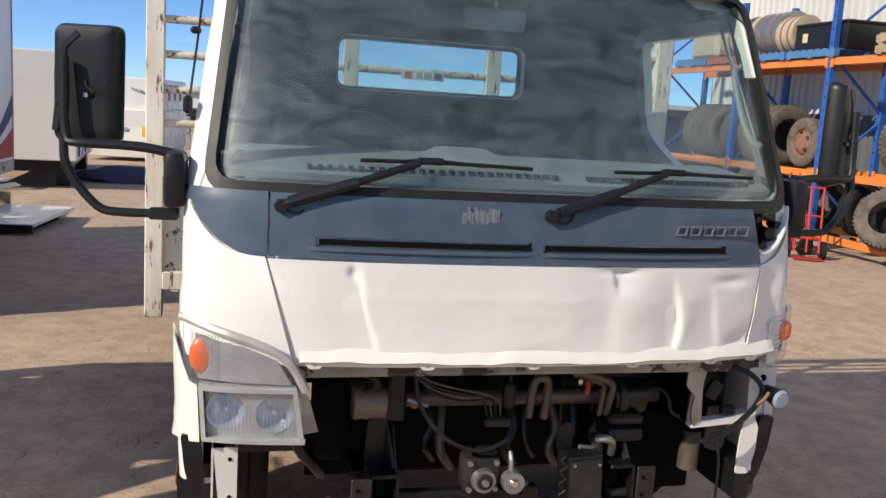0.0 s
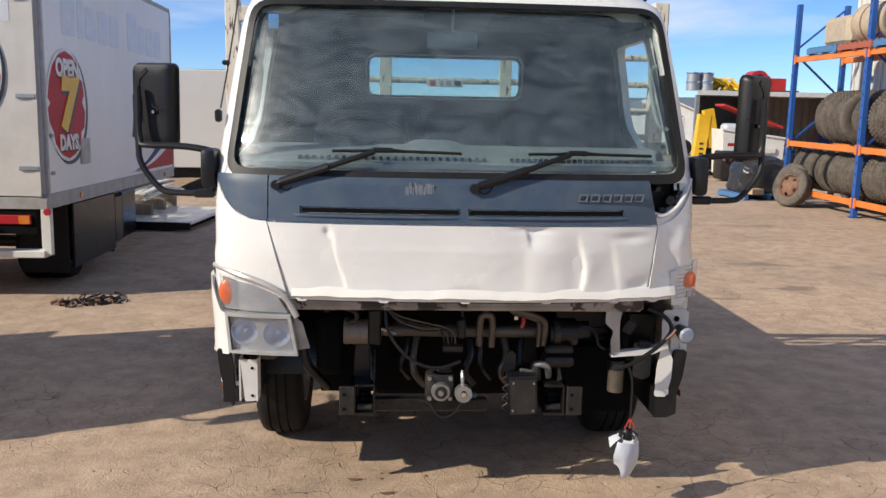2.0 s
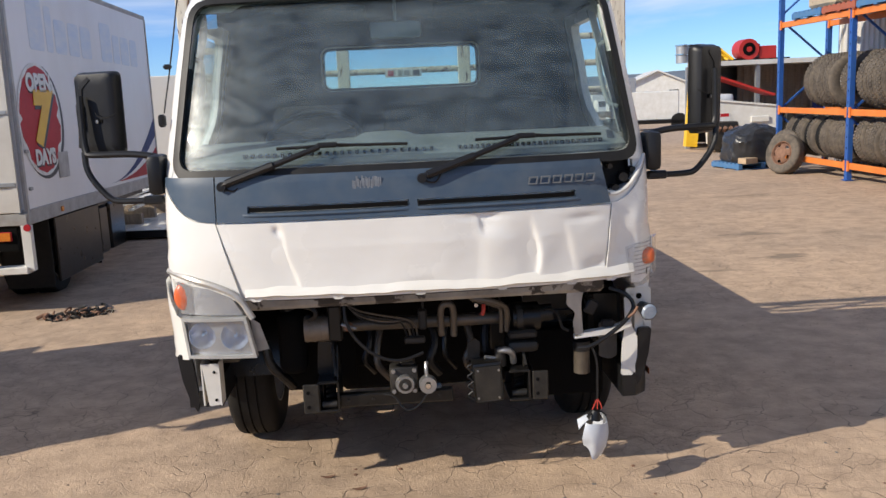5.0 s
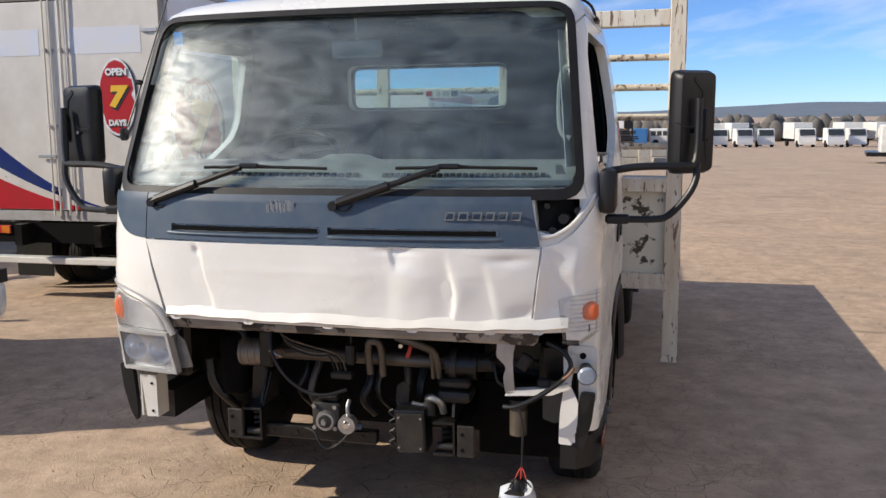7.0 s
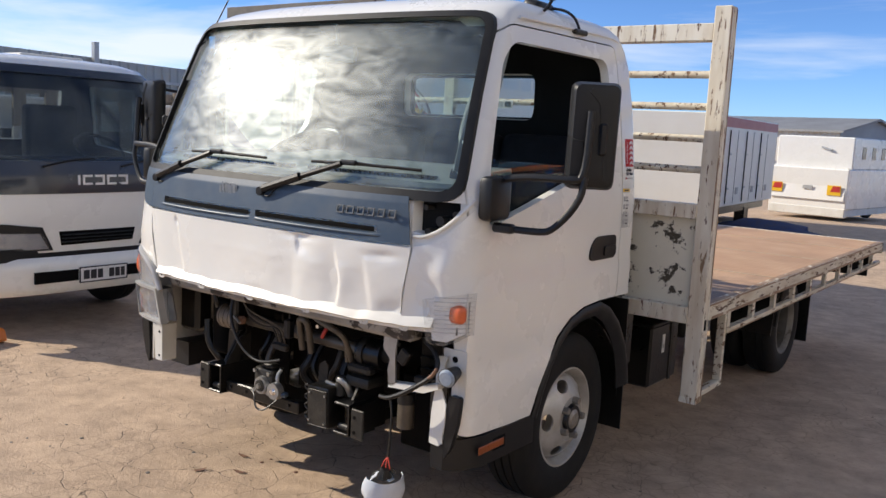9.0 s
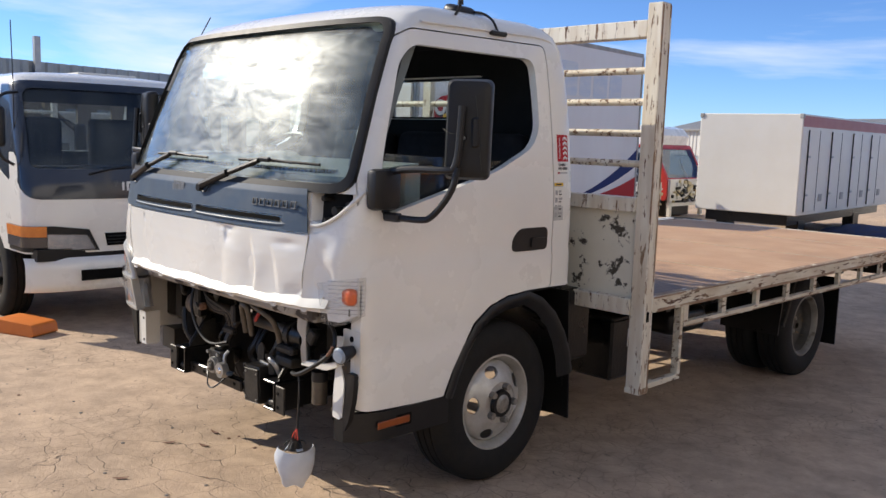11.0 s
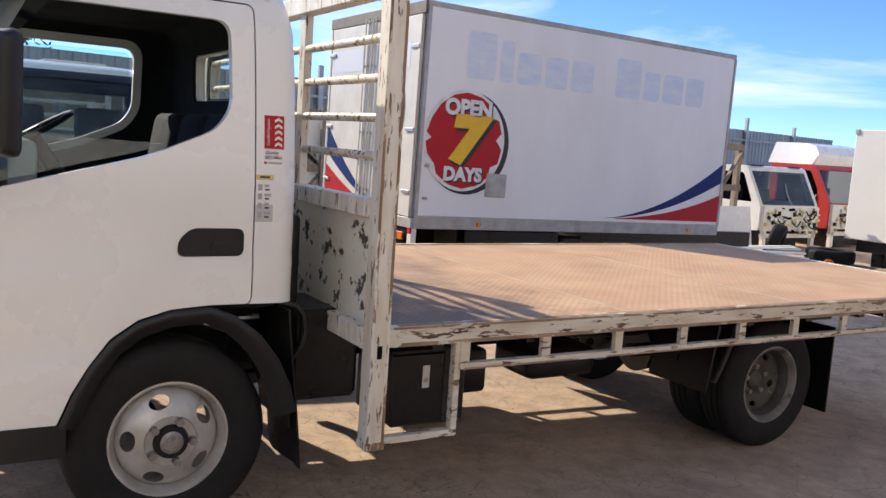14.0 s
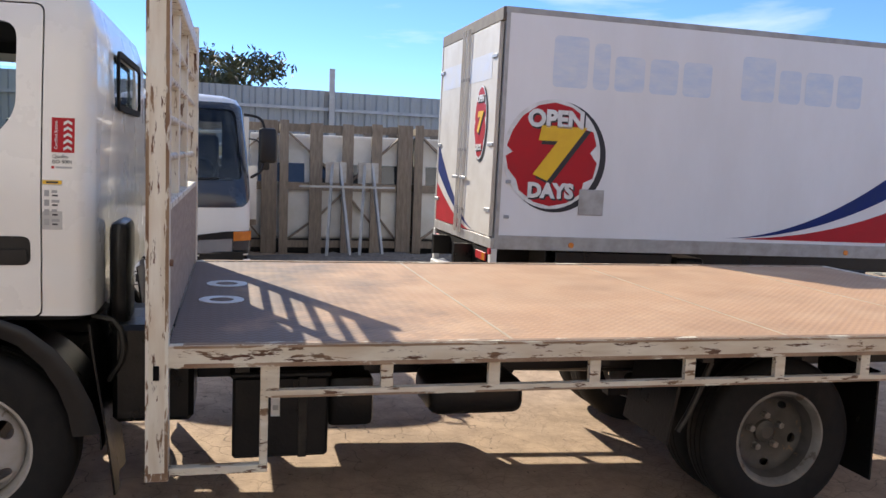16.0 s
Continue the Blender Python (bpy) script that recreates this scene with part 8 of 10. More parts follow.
    pl = part("number_plate", one_span(-0.19, 0.19, front_of(0, 0.9) - 0.066, front_of(0, 0.9) - 0.052, 0.395, 0.510, 0.003), M["white_vinyl"], t, "white number plate with plain dark bars")
    for x0, x1 in ((-0.16, -0.115), (-0.105, -0.06), (-0.05, -0.01), (0.04, 0.08), (0.09, 0.125), (0.135, 0.165)):
        part("plate_bar", one_span(x0, x1, front_of(0, 0.9) - 0.0685, front_of(0, 0.9) - 0.061, 0.42, 0.485), M["shadow_vinyl"], pl)
    for z in (0.3995, 0.5055):
        part("plate_edge", one_span(-0.19, 0.19, front_of(0, 0.9) - 0.0675, front_of(0, 0.9) - 0.060, z - 0.004, z + 0.004), M["shadow_vinyl"], pl)
    for x in (-0.186, 0.186):
        part("plate_edge", one_span(x - 0.004, x + 0.004, front_of(0, 0.9) - 0.0675, front_of(0, 0.9) - 0.060, 0.40, 0.505), M["shadow_vinyl"], pl)
    part("front_axle", one_cyl((-0.7, 0, 0.372), (0.7, 0, 0.372), 0.05), M["chassis"], t)
    # plain near-black block filling the space under the cab
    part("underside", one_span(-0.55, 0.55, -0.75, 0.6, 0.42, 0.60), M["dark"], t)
    part("roof_hatch", one_box((0.05, -0.10, 2.005), (0.50, 0.40, 0.03), None, 0.012, 2), M["white_old"], t, "roof hatch")
    part("seat", one_box((0.35, 0.30, 1.35), (0.45, 0.14, 0.60), None, 0.05, 3), M["seat"], t)
    part("seat", one_box((-0.35, 0.30, 1.35), (0.45, 0.14, 0.60), None, 0.05, 3), M["seat"], t)
    part("dashboard", one_box((0, -0.66, 1.16), (1.5, 0.30, 0.22), None, 0.05, 3), M["lining"], t)
    ring = [pose(0.36, -0.42, 1.32, 35, 0, 0) @ Vector((0.19 * math.cos(a), 0.19 * math.sin(a), 0)) for a in (i * math.tau / 24 for i in range(25))]
    part("steering_wheel", one_tube(ring, 0.013, 8, 0), M["black"], t)
    part("aerial", one_tube([(-0.82, -0.62, 1.45), (-0.80, -0.58, 1.9), (-0.80, -0.56, 2.35)], 0.004, 6, 1), M["black"], t)
    # bare tray behind the cab with a tall frame
    part("tray", one_span(-0.95, 0.95, 0.80, 5.0, 0.74, 0.80), M["wood"], t, "worn tray deck")
    part("tray_headboard", one_span(-0.95, 0.95, 0.76, 0.80, 0.80, 1.35), M["white_old"], t)
    for s in (-1, 1):
        part("mudguard", one_box((s * 0.74, 0.55, 0.50), (0.24, 0.02, 0.40)), M["chassis"], t)


M["band"] = mat("gloss_blue_black", (0.018, 0.024, 0.036), (0.022, 0.028, 0.040), 0.25, scale=4, coat=0.5)
M["smoke"] = mat("smoked_lens", (0.05, 0.045, 0.045), (0.08, 0.07, 0.07), 0.15, coat=0.5)
M["glass_mid"] = glass("dim_glass", (0.60, 0.66, 0.67), 0.01, haze=((0.3, 0.33, 0.34), 0.06, 4.0))
parked_truck()

# ---- storage rack with tyres ----
RX, RD = 8.80, 1.0
RY = (6.75, 9.10, 11.45, 13.90, 16.70)
R_TOP, R_MID, R_LOW = 2.70, 1.00, 0.06


def rack():
    g = ground_z(RX, 13)
    t = thing("pallet_rack", pose(RX, 0, g), "blue and orange steel pallet rack full of tyres and tanks", "rack")
    for y in RY:
        for x in (0.0, RD):
            up = part("upright", one_span(x - 0.045, x + 0.045, y - 0.05, y + 0.05, 0, 4.0), M["rack_blue"], t, "blue steel upright")
            part("foot_plate", one_span(x - 0.08, x + 0.08, y - 0.08, y + 0.08, 0.0, 0.012), M["rack_blue"], up)
            for i in range(18):
                part("slot", one_span(x - 0.047, x - 0.044, y - 0.008, y + 0.008, 0.35 + i * 0.2, 0.39 + i * 0.2), M["dark"], up)
        for i in range(4):
            z = 0.25 + i * 0.95
            a, b = ((0, z), (RD, z + 0.85)) if i % 2 else ((RD, z), (0, z + 0.85))
            part("brace", one_beam((a[0], y, a[1]), (b[0], y, b[1]), 0.035, 0.035, (0, 1, 0)), M["rack_blue"], t, "blue diagonal brace")
    for y0, y1 in zip(RY, RY[1:]):
        for z in (R_LOW, R_MID, R_TOP):
            for x in (0.0, RD):
                bm = part("beam", one_span(x - 0.03, x + 0.03, y0 + 0.05, y1 - 0.05, z - g - 0.055, z - g + 0.055, 0.004), M["orange"], t, "orange load beam")
                for yy in (y0 + 0.06, y1 - 0.06):
                    part("beam_clip", one_span(x - 0.052, x - 0.03, yy - 0.03, yy + 0.03, z - g - 0.09, z - g + 0.09), M["orange"], bm)


rack()


def make_tyre(r, w, worn, rim=False):
    k, kw = r / 0.374, w / 0.21
    t = thing("tyre", Matrix.Identity(4), "worn black truck tyre" if not rim else "worn tyre on a rusty steel wheel", "tyre", "spare tyres")
    me = TYRE.copy()
    me.transform(Matrix.Diagonal((kw, k, k, 1)) @ Matrix.Translation((0.1, 0, 0)))
    part("casing", me, M["old_tyre"] if worn or rim else M["rubber"], t)
    if worn:
        # block tread proud of the casing
        for row in (-0.055, 0.0, 0.055):
            bm = bmesh.new()
            n = 44
            for i in range(n):
                a = (i + (0.5 if row else 0)) * math.tau / n
                box(bm, (row * kw, r * 1.003 * math.cos(a), r * 1.003 * math.sin(a)), (0.045 * kw, 0.018, r * 0.085), Euler((a, 0, 0)).to_matrix())
            ob = part("tread_band", bm, M["old_tyre"], t, smooth=0)
            ob["kind"] = "stuff"
    if rim:
        rm = FRONT_RIM.copy()
        rm.transform(Matrix.Diagonal((kw, k, k, 1)) @ Matrix.Translation((0.1, 0, 0)))
        part("wheel", rm, M["rust"], t, "rusty steel wheel")
    return t


M["old_tyre"] = mat("dusty_tyre_rubber", (0.12, 0.10, 0.078), (0.065, 0.056, 0.047), 0.9, scale=4, bump=0.15, bscale=70, dust=(0.22, 0.175, 0.13))
rng = random.Random(11)


def tyres():
    big = make_tyre(0.50, 0.27, True)
    small = make_tyre(0.40, 0.22, False)
    worn = make_tyre(0.42, 0.24, True)
    rimmed = make_tyre(0.40, 0.22, False, True)
    first = {}

    def put(src, m):
        if src not in first:
            first[src] = True
            src.matrix_basis = m
        else:
            copy_thing(src, m)
    # middle shelf: large tyres standing in rows at the far end and the near end
    for y0, y1 in ((13.05, 15.75), (7.2, 10.1)):
        y = y0
        while y < y1:
            put(big if rng.random() < 0.75 else worn, pose(RX + 0.48 + rng.uniform(-0.04, 0.04), y, R_MID + 0.06 + 0.50, rng.uniform(0, 360), 0, 90 + rng.uniform(-5, 5)))
            y += 0.29 if abs(y - 13.75) > 0.2 else 0.45
    # lower shelf
    for y0, y1 in zip(RY, RY[1:]):
        y = y0 + 0.26
        while y < y1 - 0.18:
            if y < 12.9 and rng.random() < 0.5:
                y += 0.245
                continue
            put(small if rng.random() < 0.35 else worn, pose(RX + 0.42 + rng.uniform(-0.06, 0.06), y, R_LOW + 0.06 + 0.40, rng.uniform(0, 360), rng.uniform(-6, 6), 90 + rng.uniform(-9, 9)))
            y += 0.245
    # wheels leaning on the front of the rack
    g = ground_z(RX, 15)
    put(rimmed, pose(RX - 0.30, 15.75, g + 0.385, 30, -14, 205))
    put(worn, pose(RX - 0.10, 16.10, g + 0.41, 80, -10, 200))
    put(worn, pose(RX - 0.10, 9.75, R_LOW + 0.46, 10, -24, 215))
    put(rimmed, pose(RX + 0.30, 12.2, R_MID + 0.46, 10, 0, 180))


tyres()


def pallet(m, material, group="pallets", label="wooden pallet"):
    t = thing("pallet", m, label, "pallet", group)
    for i in range(7):
        part("slat", one_span(-0.58, 0.58, -0.56 + i * 0.165, -0.46 + i * 0.165, 0.118, 0.14), material, t)
    for x in (-0.54, 0, 0.54):
        part("bearer", one_span(x - 0.045, x + 0.045, -0.58, 0.58, 0.02, 0.118), material, t)
    for i in range(3):
        part("base_slat", one_span(-0.58, 0.58, -0.56 + i * 0.51, -0.46 + i * 0.51, 0.0, 0.02), material, t)
    return t


def rack_top():
    z = R_TOP + 0.058
    pallet(pose(RX + 0.5, 15.5, z), M["pallet_blue"], label="blue-painted wooden pallet on the rack")
    pallet(pose(RX + 0.5, 14.3, z), M["pallet_red"], label="red-painted wooden pallet on the rack")
    pallet(pose(RX + 0.5, 13.1, z), M["pallet_blue"], label="blue-painted wooden pallet on the rack")
    pallet(pose(RX + 0.5, 11.9, z), M["pallet_blue"], label="blue-painted wooden pallet on the rack")
    pallet(pose(RX + 0.5, 9.9, z), M["pallet_wood"], label="bare wooden pallet on the rack")
    pallet(pose(RX + 0.5, 9.9, z + 0.145), M["pallet_wood"], label="bare wooden pallet stacked on another")

    def drum(y0, y1, r, x, material, label, square=False):
        t = thing("fuel_tank", pose(x, 0, z + 0.14), label, "tank", "tanks on the rack")
        if square:
            part("tank", one_span(-r, r, y0, y1, 0.0, 2 * r * 0.92, 0.09), material, t)
        else:
            part("tank", one_cyl((0, y0, r), (0, y1, r), r, n=28), material, t)
            for yy in (y0 + 0.02, y1 - 0.02):
                part("rim", one_cyl((0, yy - 0.012, r), (0, yy + 0.012, r), r + 0.012, n=28), material, t)
        for yy in (y0 + (y1 - y0) * 0.3, y0 + (y1 - y0) * 0.7):
            part("strap", one_cyl((0, yy - 0.02, r * (0.92 if square else 1)), (0, yy + 0.02, r * (0.92 if square else 1)), r * (1.02 if not square else 0.2), n=28), M["rust"], t)
    drum(15.0, 15.95, 0.30, RX + 0.45, M["tank"], "tan square fuel tank on a pallet", True)
    drum(13.75, 14.8, 0.36, RX + 0.45, M["tank"], "dented tan drum tank on a pallet")
    drum(13.0, 13.65, 0.36, RX + 0.42, M["alloy"], "dull aluminium drum tank on a pallet")
    drum(12.5, 12.95, 0.30, RX + 0.30, M["tank"], "small tan drum on a pallet")
    b = thing("tool_case", pose(RX + 0.42, 11.9, z + 0.14), "large black steel case on a pallet", "case")
    part("case", one_box((0, 0, 0.19), (0.7, 1.25, 0.38), None, 0.03, 2), M["black"], b)
    part("lid", one_box((0, 0, 0.40), (0.72, 1.27, 0.05), None, 0.015), M["black"], b)
    part("tag", one_box((-0.352, 0.35, 0.20), (0.004, 0.12, 0.14)), M["cream"], b, "cream tag")
    w = thing("water_tank", pose(RX + 0.5, 9.8, z + 0.29), "grey plastic crate on pallets", "crate")
    part("crate_body", one_box((0, 0, 0.35), (0.9, 1.0, 0.7), None, 0.03), M["grey_blue"], w)


rack_top()


def trolley():
    g = ground_z(8, 11)
    t = thing("hand_trolley", pose(RX - 0.35, 11.15, g, -12, 0, 90), "red two-wheeled hand trolley leaning on the rack", "trolley")
    for x in (-0.18, 0.18):
        part("rail", one_tube([(x, 0, 0.05), (x, 0, 1.10), (x * 0.5, 0.0, 1.22)], 0.014, 8, 1), M["red"], t, "red steel rail")
        part("trolley_wheel", one_cyl((x * 1.25 - 0.03, 0.08, 0.13), (x * 1.25 + 0.03, 0.08, 0.13), 0.13, n=20), M["rubber"], t)
    for z in (0.25, 0.5, 0.75, 1.0):
        part("rung", one_cyl((-0.18, 0, z), (0.18, 0, z), 0.011), M["red"], t)
    part("toe_plate", one_span(-0.2, 0.2, -0.2, 0.0, 0.02, 0.03), M["red"], t)


trolley()

# ---- building behind the rack ----


def corrugated(bm, p0, p1, z0, z1, pitch=0.19, depth=0.03):
    """A profiled sheet wall from p0 to p1."""
    p0, p1 = Vector((*p0, 0)), Vector((*p1, 0))
    d = (p1 - p0)
    ln = d.length
    d.normalize()
    nrm = Vector((-d.y, d.x, 0))
    lo, hi = [], []
    s = 0.0
    prof = ((0.0, 0), (0.30, 0), (0.42, 1), (0.80, 1), (0.92, 0))
    k = 0
    while s < ln:
        for f, h in prof:
            q = p0 + d * min(ln, s + f * pitch) + nrm * (h * depth)
            lo.append(bm.verts.new((q.x, q.y, z0)))
            hi.append(bm.verts.new((q.x, q.y, z1)))
        s += pitch
    for i in range(len(lo) - 1):
        bm.faces.new((lo[i], lo[i + 1], hi[i + 1], hi[i]))
    return bm


def shed_wall():
    bx = 10.35
    g = ground_z(bx, 14)
    b = thing("workshop", pose(0, 0, 0), "white corrugated workshop wall with dark lower band", "building")
    bm = corrugated(bmesh.new(), (bx, 17.2), (bx, -14), 1.95, 6.5)
    part("upper_wall", thick(bm, 0.006), M["sheet"], b, "white corrugated sheeting", smooth=0)
    bm = corrugated(bmesh.new(), (bx - 0.01, 17.2), (bx - 0.01, -14), g - 0.3, 1.97)
    part("lower_wall", thick(bm, 0.006), M["sheet_dark"], b, "dark lower sheeting", smooth=0)
    bm = corrugated(bmesh.new(), (bx + 9, 17.2), (bx, 17.2), g - 0.3, 6.5)
    part("end_wall", thick(bm, 0.006), M["sheet"], b, "white corrugated sheeting", smooth=0)
    part("corner_flashing", one_span(bx - 0.05, bx + 0.03, 17.15, 17.26, g - 0.2, 6.5), M["white_old"], b)
    part("roof", one_prism([(bx - 0.2, 6.5), (bx + 9, 8.0), (bx + 9, 8.1), (bx - 0.2, 6.6)], "y", -14, 17.4), M["grey_blue"], b, "grey metal roof")


shed_wall()


def skip_bin():
    g = ground_z(9.8, 21)
    t = thing("skip_bin", pose(10.75, 23.5, g, 0, 0, -4), "white steel bin on castors with raised red lid", "bin")
    pts = [(-0.82, 0.14), (0.80, 0.14), (0.86, 1.20), (-0.90, 1.42)]
    part("bin_body", one_prism(pts, "y", -0.55, 0.55), M["white_old"], t, "white steel bin body")
    part("rim", one_beam((-0.92, -0.57, 1.42), (0.88, -0.57, 1.20), 0.05, 0.05), M["white_old"], t)
    part("lifting_pocket", one_box((0.35, -0.58, 0.85), (0.5, 0.06, 0.16), None, 0.01), M["white_old"], t)
    part("bin_label", one_span(-0.78, -0.48, -0.556, -0.552, 0.45, 1.05), M["white_vinyl"], t, "white label with plain red bars")
    for z in (0.52, 0.68, 0.95):
        part("label_bar", one_span(-0.75, -0.51, -0.56, -0.555, z, z + 0.09), M["red_vinyl"], t)
    part("lid", one_beam((-0.85, 0.1, 2.10), (0.85, 0.1, 1.50), 0.9, 0.06), M["red"], t, "raised red lid")
    part("rubbish_sack", one_box((-0.55, -0.1, 1.45), (0.5, 0.5, 0.26), None, 0.1, 3), M["bottle"], t, "white sack on top")
    for x in (-0.6, 0.6):
        for y in (-0.4, 0.4):
            part("castor", one_cyl((x - 0.03, y, 0.07), (x + 0.03, y, 0.07), 0.07), M["rubber"], t)


skip_bin()


def tarp_load():
    g = ground_z(8.3, 17)
    pallet(pose(8.55, 17.6, g, 0, 0, 8), M["pallet_blue"], label="blue-painted wooden pallet on the ground")
    t = thing("tarp_bundle", pose(8.6, 17.6, g + 0.14), "bundle under a creased black tarpaulin on a pallet", "tarpaulin")
    bm = bmesh.new()
    bmesh.ops.create_icosphere(bm, subdivisions=5, radius=1.0)
    for v in bm.verts:
        c = v.co.copy()
        c = Vector([math.copysign(abs(q) ** 0.6, q) for q in c])
        k = 1 + 0.10 * noise.noise(c * 1.7) - 0.07 * abs(noise.noise(c * 3.1)) - 0.035 * abs(noise.noise(c * 8 + Vector((3, 1, 2))))
        v.co = Vector((c.x * 0.60 * k, c.y * 0.58 * k, max(0.0, (c.z * 0.46 + 0.36) * k - 0.10 * abs(c.x))))
    part("cover", bm, M["tarp"], t, smooth=30)
    c = thing("carton", pose(8.25, 16.95, g + 0.14, 0, 0, 20), "brown cardboard carton on a pallet", "carton")
    part("carton_body", one_box((0, 0, 0.06), (0.32, 0.24, 0.12), None, 0.005), M["pallet_wood"], c)


tarp_load()


def open_shed():
    g = ground_z(11, 26)
    b = thing("open_shed", pose(0, 0, 0), "low open-fronted steel shed with goods on its roof", "shed")
    part("shed_roof", one_prism([(9.7, 25.0), (15.0, 25.0), (15.0, 28.0), (10.85, 28.0)], "z", 2.10, 2.24), M["white_old"], b, "flat pale roof edge")
    part("shed_back", one_span(10.8, 15.0, 27.9, 28.0, g, 2.10), M["sheet_dark"], b, "dark back wall")
    bm = corrugated(bmesh.new(), (12.2, 27.4), (14.8, 27.4), g, 2.1, 0.25, 0.04)
    part("inner_sheet", thick(bm, 0.01), M["panel"], b, "brown corrugated inner wall", smooth=0)
    for x in (9.75, 11.9, 14.6):
        part("shed_post", one_span(x - 0.06, x + 0.06, 25.05, 25.17, g, 2.10), M["steel"], b)
    part("shed_side", one_span(14.95, 15.0, 25.0, 27.9, g, 2.1), M["sheet"], b)
    part("shed_side", one_prism([(9.76, 25.15), (9.81, 25.15), (10.86, 27.9), (10.81, 27.9)], "z", g, 2.10), M["sheet_dark"], b, "dark steel side wall")
    part("blue_panel", one_span(14.1, 14.5, 26, 26.05, g, 1.9), M["blue_vinyl"], b, "dark blue panel")
    r = thing("red_winch", pose(12.0, 26.0, 2.24), "bright red winch machine on the shed roof", "machine")
    part("winch_body", one_box((0.50, 0, 0.22), (0.55, 0.5, 0.42), None, 0.02), M["red"], r)
    part("winch_drum", one_cyl((-0.12, -0.3, 0.34), (-0.12, 0.3, 0.34), 0.32, n=24), M["red"], r)
    part("drum_core", one_cyl((-0.12, -0.31, 0.34), (-0.12, -0.302, 0.34), 0.20, n=24), M["dark"], r, "dark drum core")
    part("drum_hub", one_cyl((-0.12, -0.34, 0.34), (-0.12, -0.30, 0.34), 0.08, n=16), M["red"], r)
    part("winch_base", one_box((0.25, 0, 0.03), (1.9, 0.5, 0.06), None, 0.01), M["chassis"], r)
    part("winch_block", one_box((0.22, 0, 0.45), (0.10, 0.4, 0.10), None, 0.02), M["red"], r)
    n = thing("yellow_netting", pose(10.7, 26.0, 2.24), "heap of yellow netting on the shed roof", "netting")
    for i in range(22):
        a = [Vector((rng.uniform(-0.7, 0.6), rng.uniform(-0.4, 0.4), 0.04)), Vector((rng.uniform(-0.5, 0.5), rng.uniform(-0.3, 0.3), rng.uniform(0.25, 0.55))), Vector((rng.uniform(-0.6, 0.8), rng.uniform(-0.4, 0.4), 0.05))]
        part("strand", one_tube(a, 0.035, 5, 2), M["yellow"], n)
    for i in range(2):
        tk = thing("steel_drum", pose(9.75 + i * 0.42, 25.6, 2.24), "stack of bright steel rims on the shed roof", "drum", "steel drums")
        for j in range(2):
            part("drum_ring", one_cyl((0, 0, j * 0.28), (0, 0, j * 0.28 + 0.25), 0.20, n=20), M["steel"], tk)
            part("drum_lip", one_cyl((0, 0, j * 0.28 + 0.24), (0, 0, j * 0.28 + 0.27), 0.23, n=20), M["chrome"], tk)
    # clutter inside
    for i in range(14):
        c = thing("scrap_part", pose(rng.uniform(11.2, 13.5), rng.uniform(25.9, 27.0), g, 0, 0, rng.uniform(0, 90)), "dark scrap machine part in the shed", "scrap", "scrap in the shed")
        h = rng.uniform(0.3, 1.1)
        part("scrap_body", one_box((0, 0, h / 2), (rng.uniform(0.3, 0.9), rng.uniform(0.3, 0.6), h), None, 0.05, 2), M[rng.choice(["chassis", "rust", "cast", "steel"])], c)
        part("scrap_pipe", one_cyl((-0.3, -0.2, h * 0.7), (0.4, -0.1, h * 0.95), 0.06), M["cast"], c)
    y = thing("crane_arm", pose(9.75, 24.3, ground_z(9.7, 24)), "folded yellow crane arm", "crane")
    part("lower_arm", one_beam((-0.2, 0, 0.1), (-0.05, 0, 1.85), 0.26, 0.34, (1, 0, 0)), M["yellow"], y, "yellow steel arm")
    part("upper_arm", one_beam((0.30, 0, 0.9), (0.05, 0, 2.0), 0.22, 0.30, (1, 0, 0)), M["yellow"], y, "yellow steel arm")
    for z in (0.7, 0.85, 1.0):
        part("arm_mark", one_box((-0.12, -0.14, z), (0.12, 0.01, 0.06)), M["shadow_vinyl"], y)
    e = thing("engine", pose(10.0, 22.9, ground_z(9.5, 23)), "dirty diesel engine on the ground", "engine")
    part("engine_block", one_box((0, 0, 0.45), (0.7, 0.6, 0.8), None, 0.06, 2), M["cast"], e)
    for i in range(4):
        part("manifold", one_cyl((-0.25 + i * 0.16, -0.3, 0.6), (-0.25 + i * 0.16, -0.42, 0.7), 0.05), M["rust"], e)


open_shed()

# ---- ground clutter ----


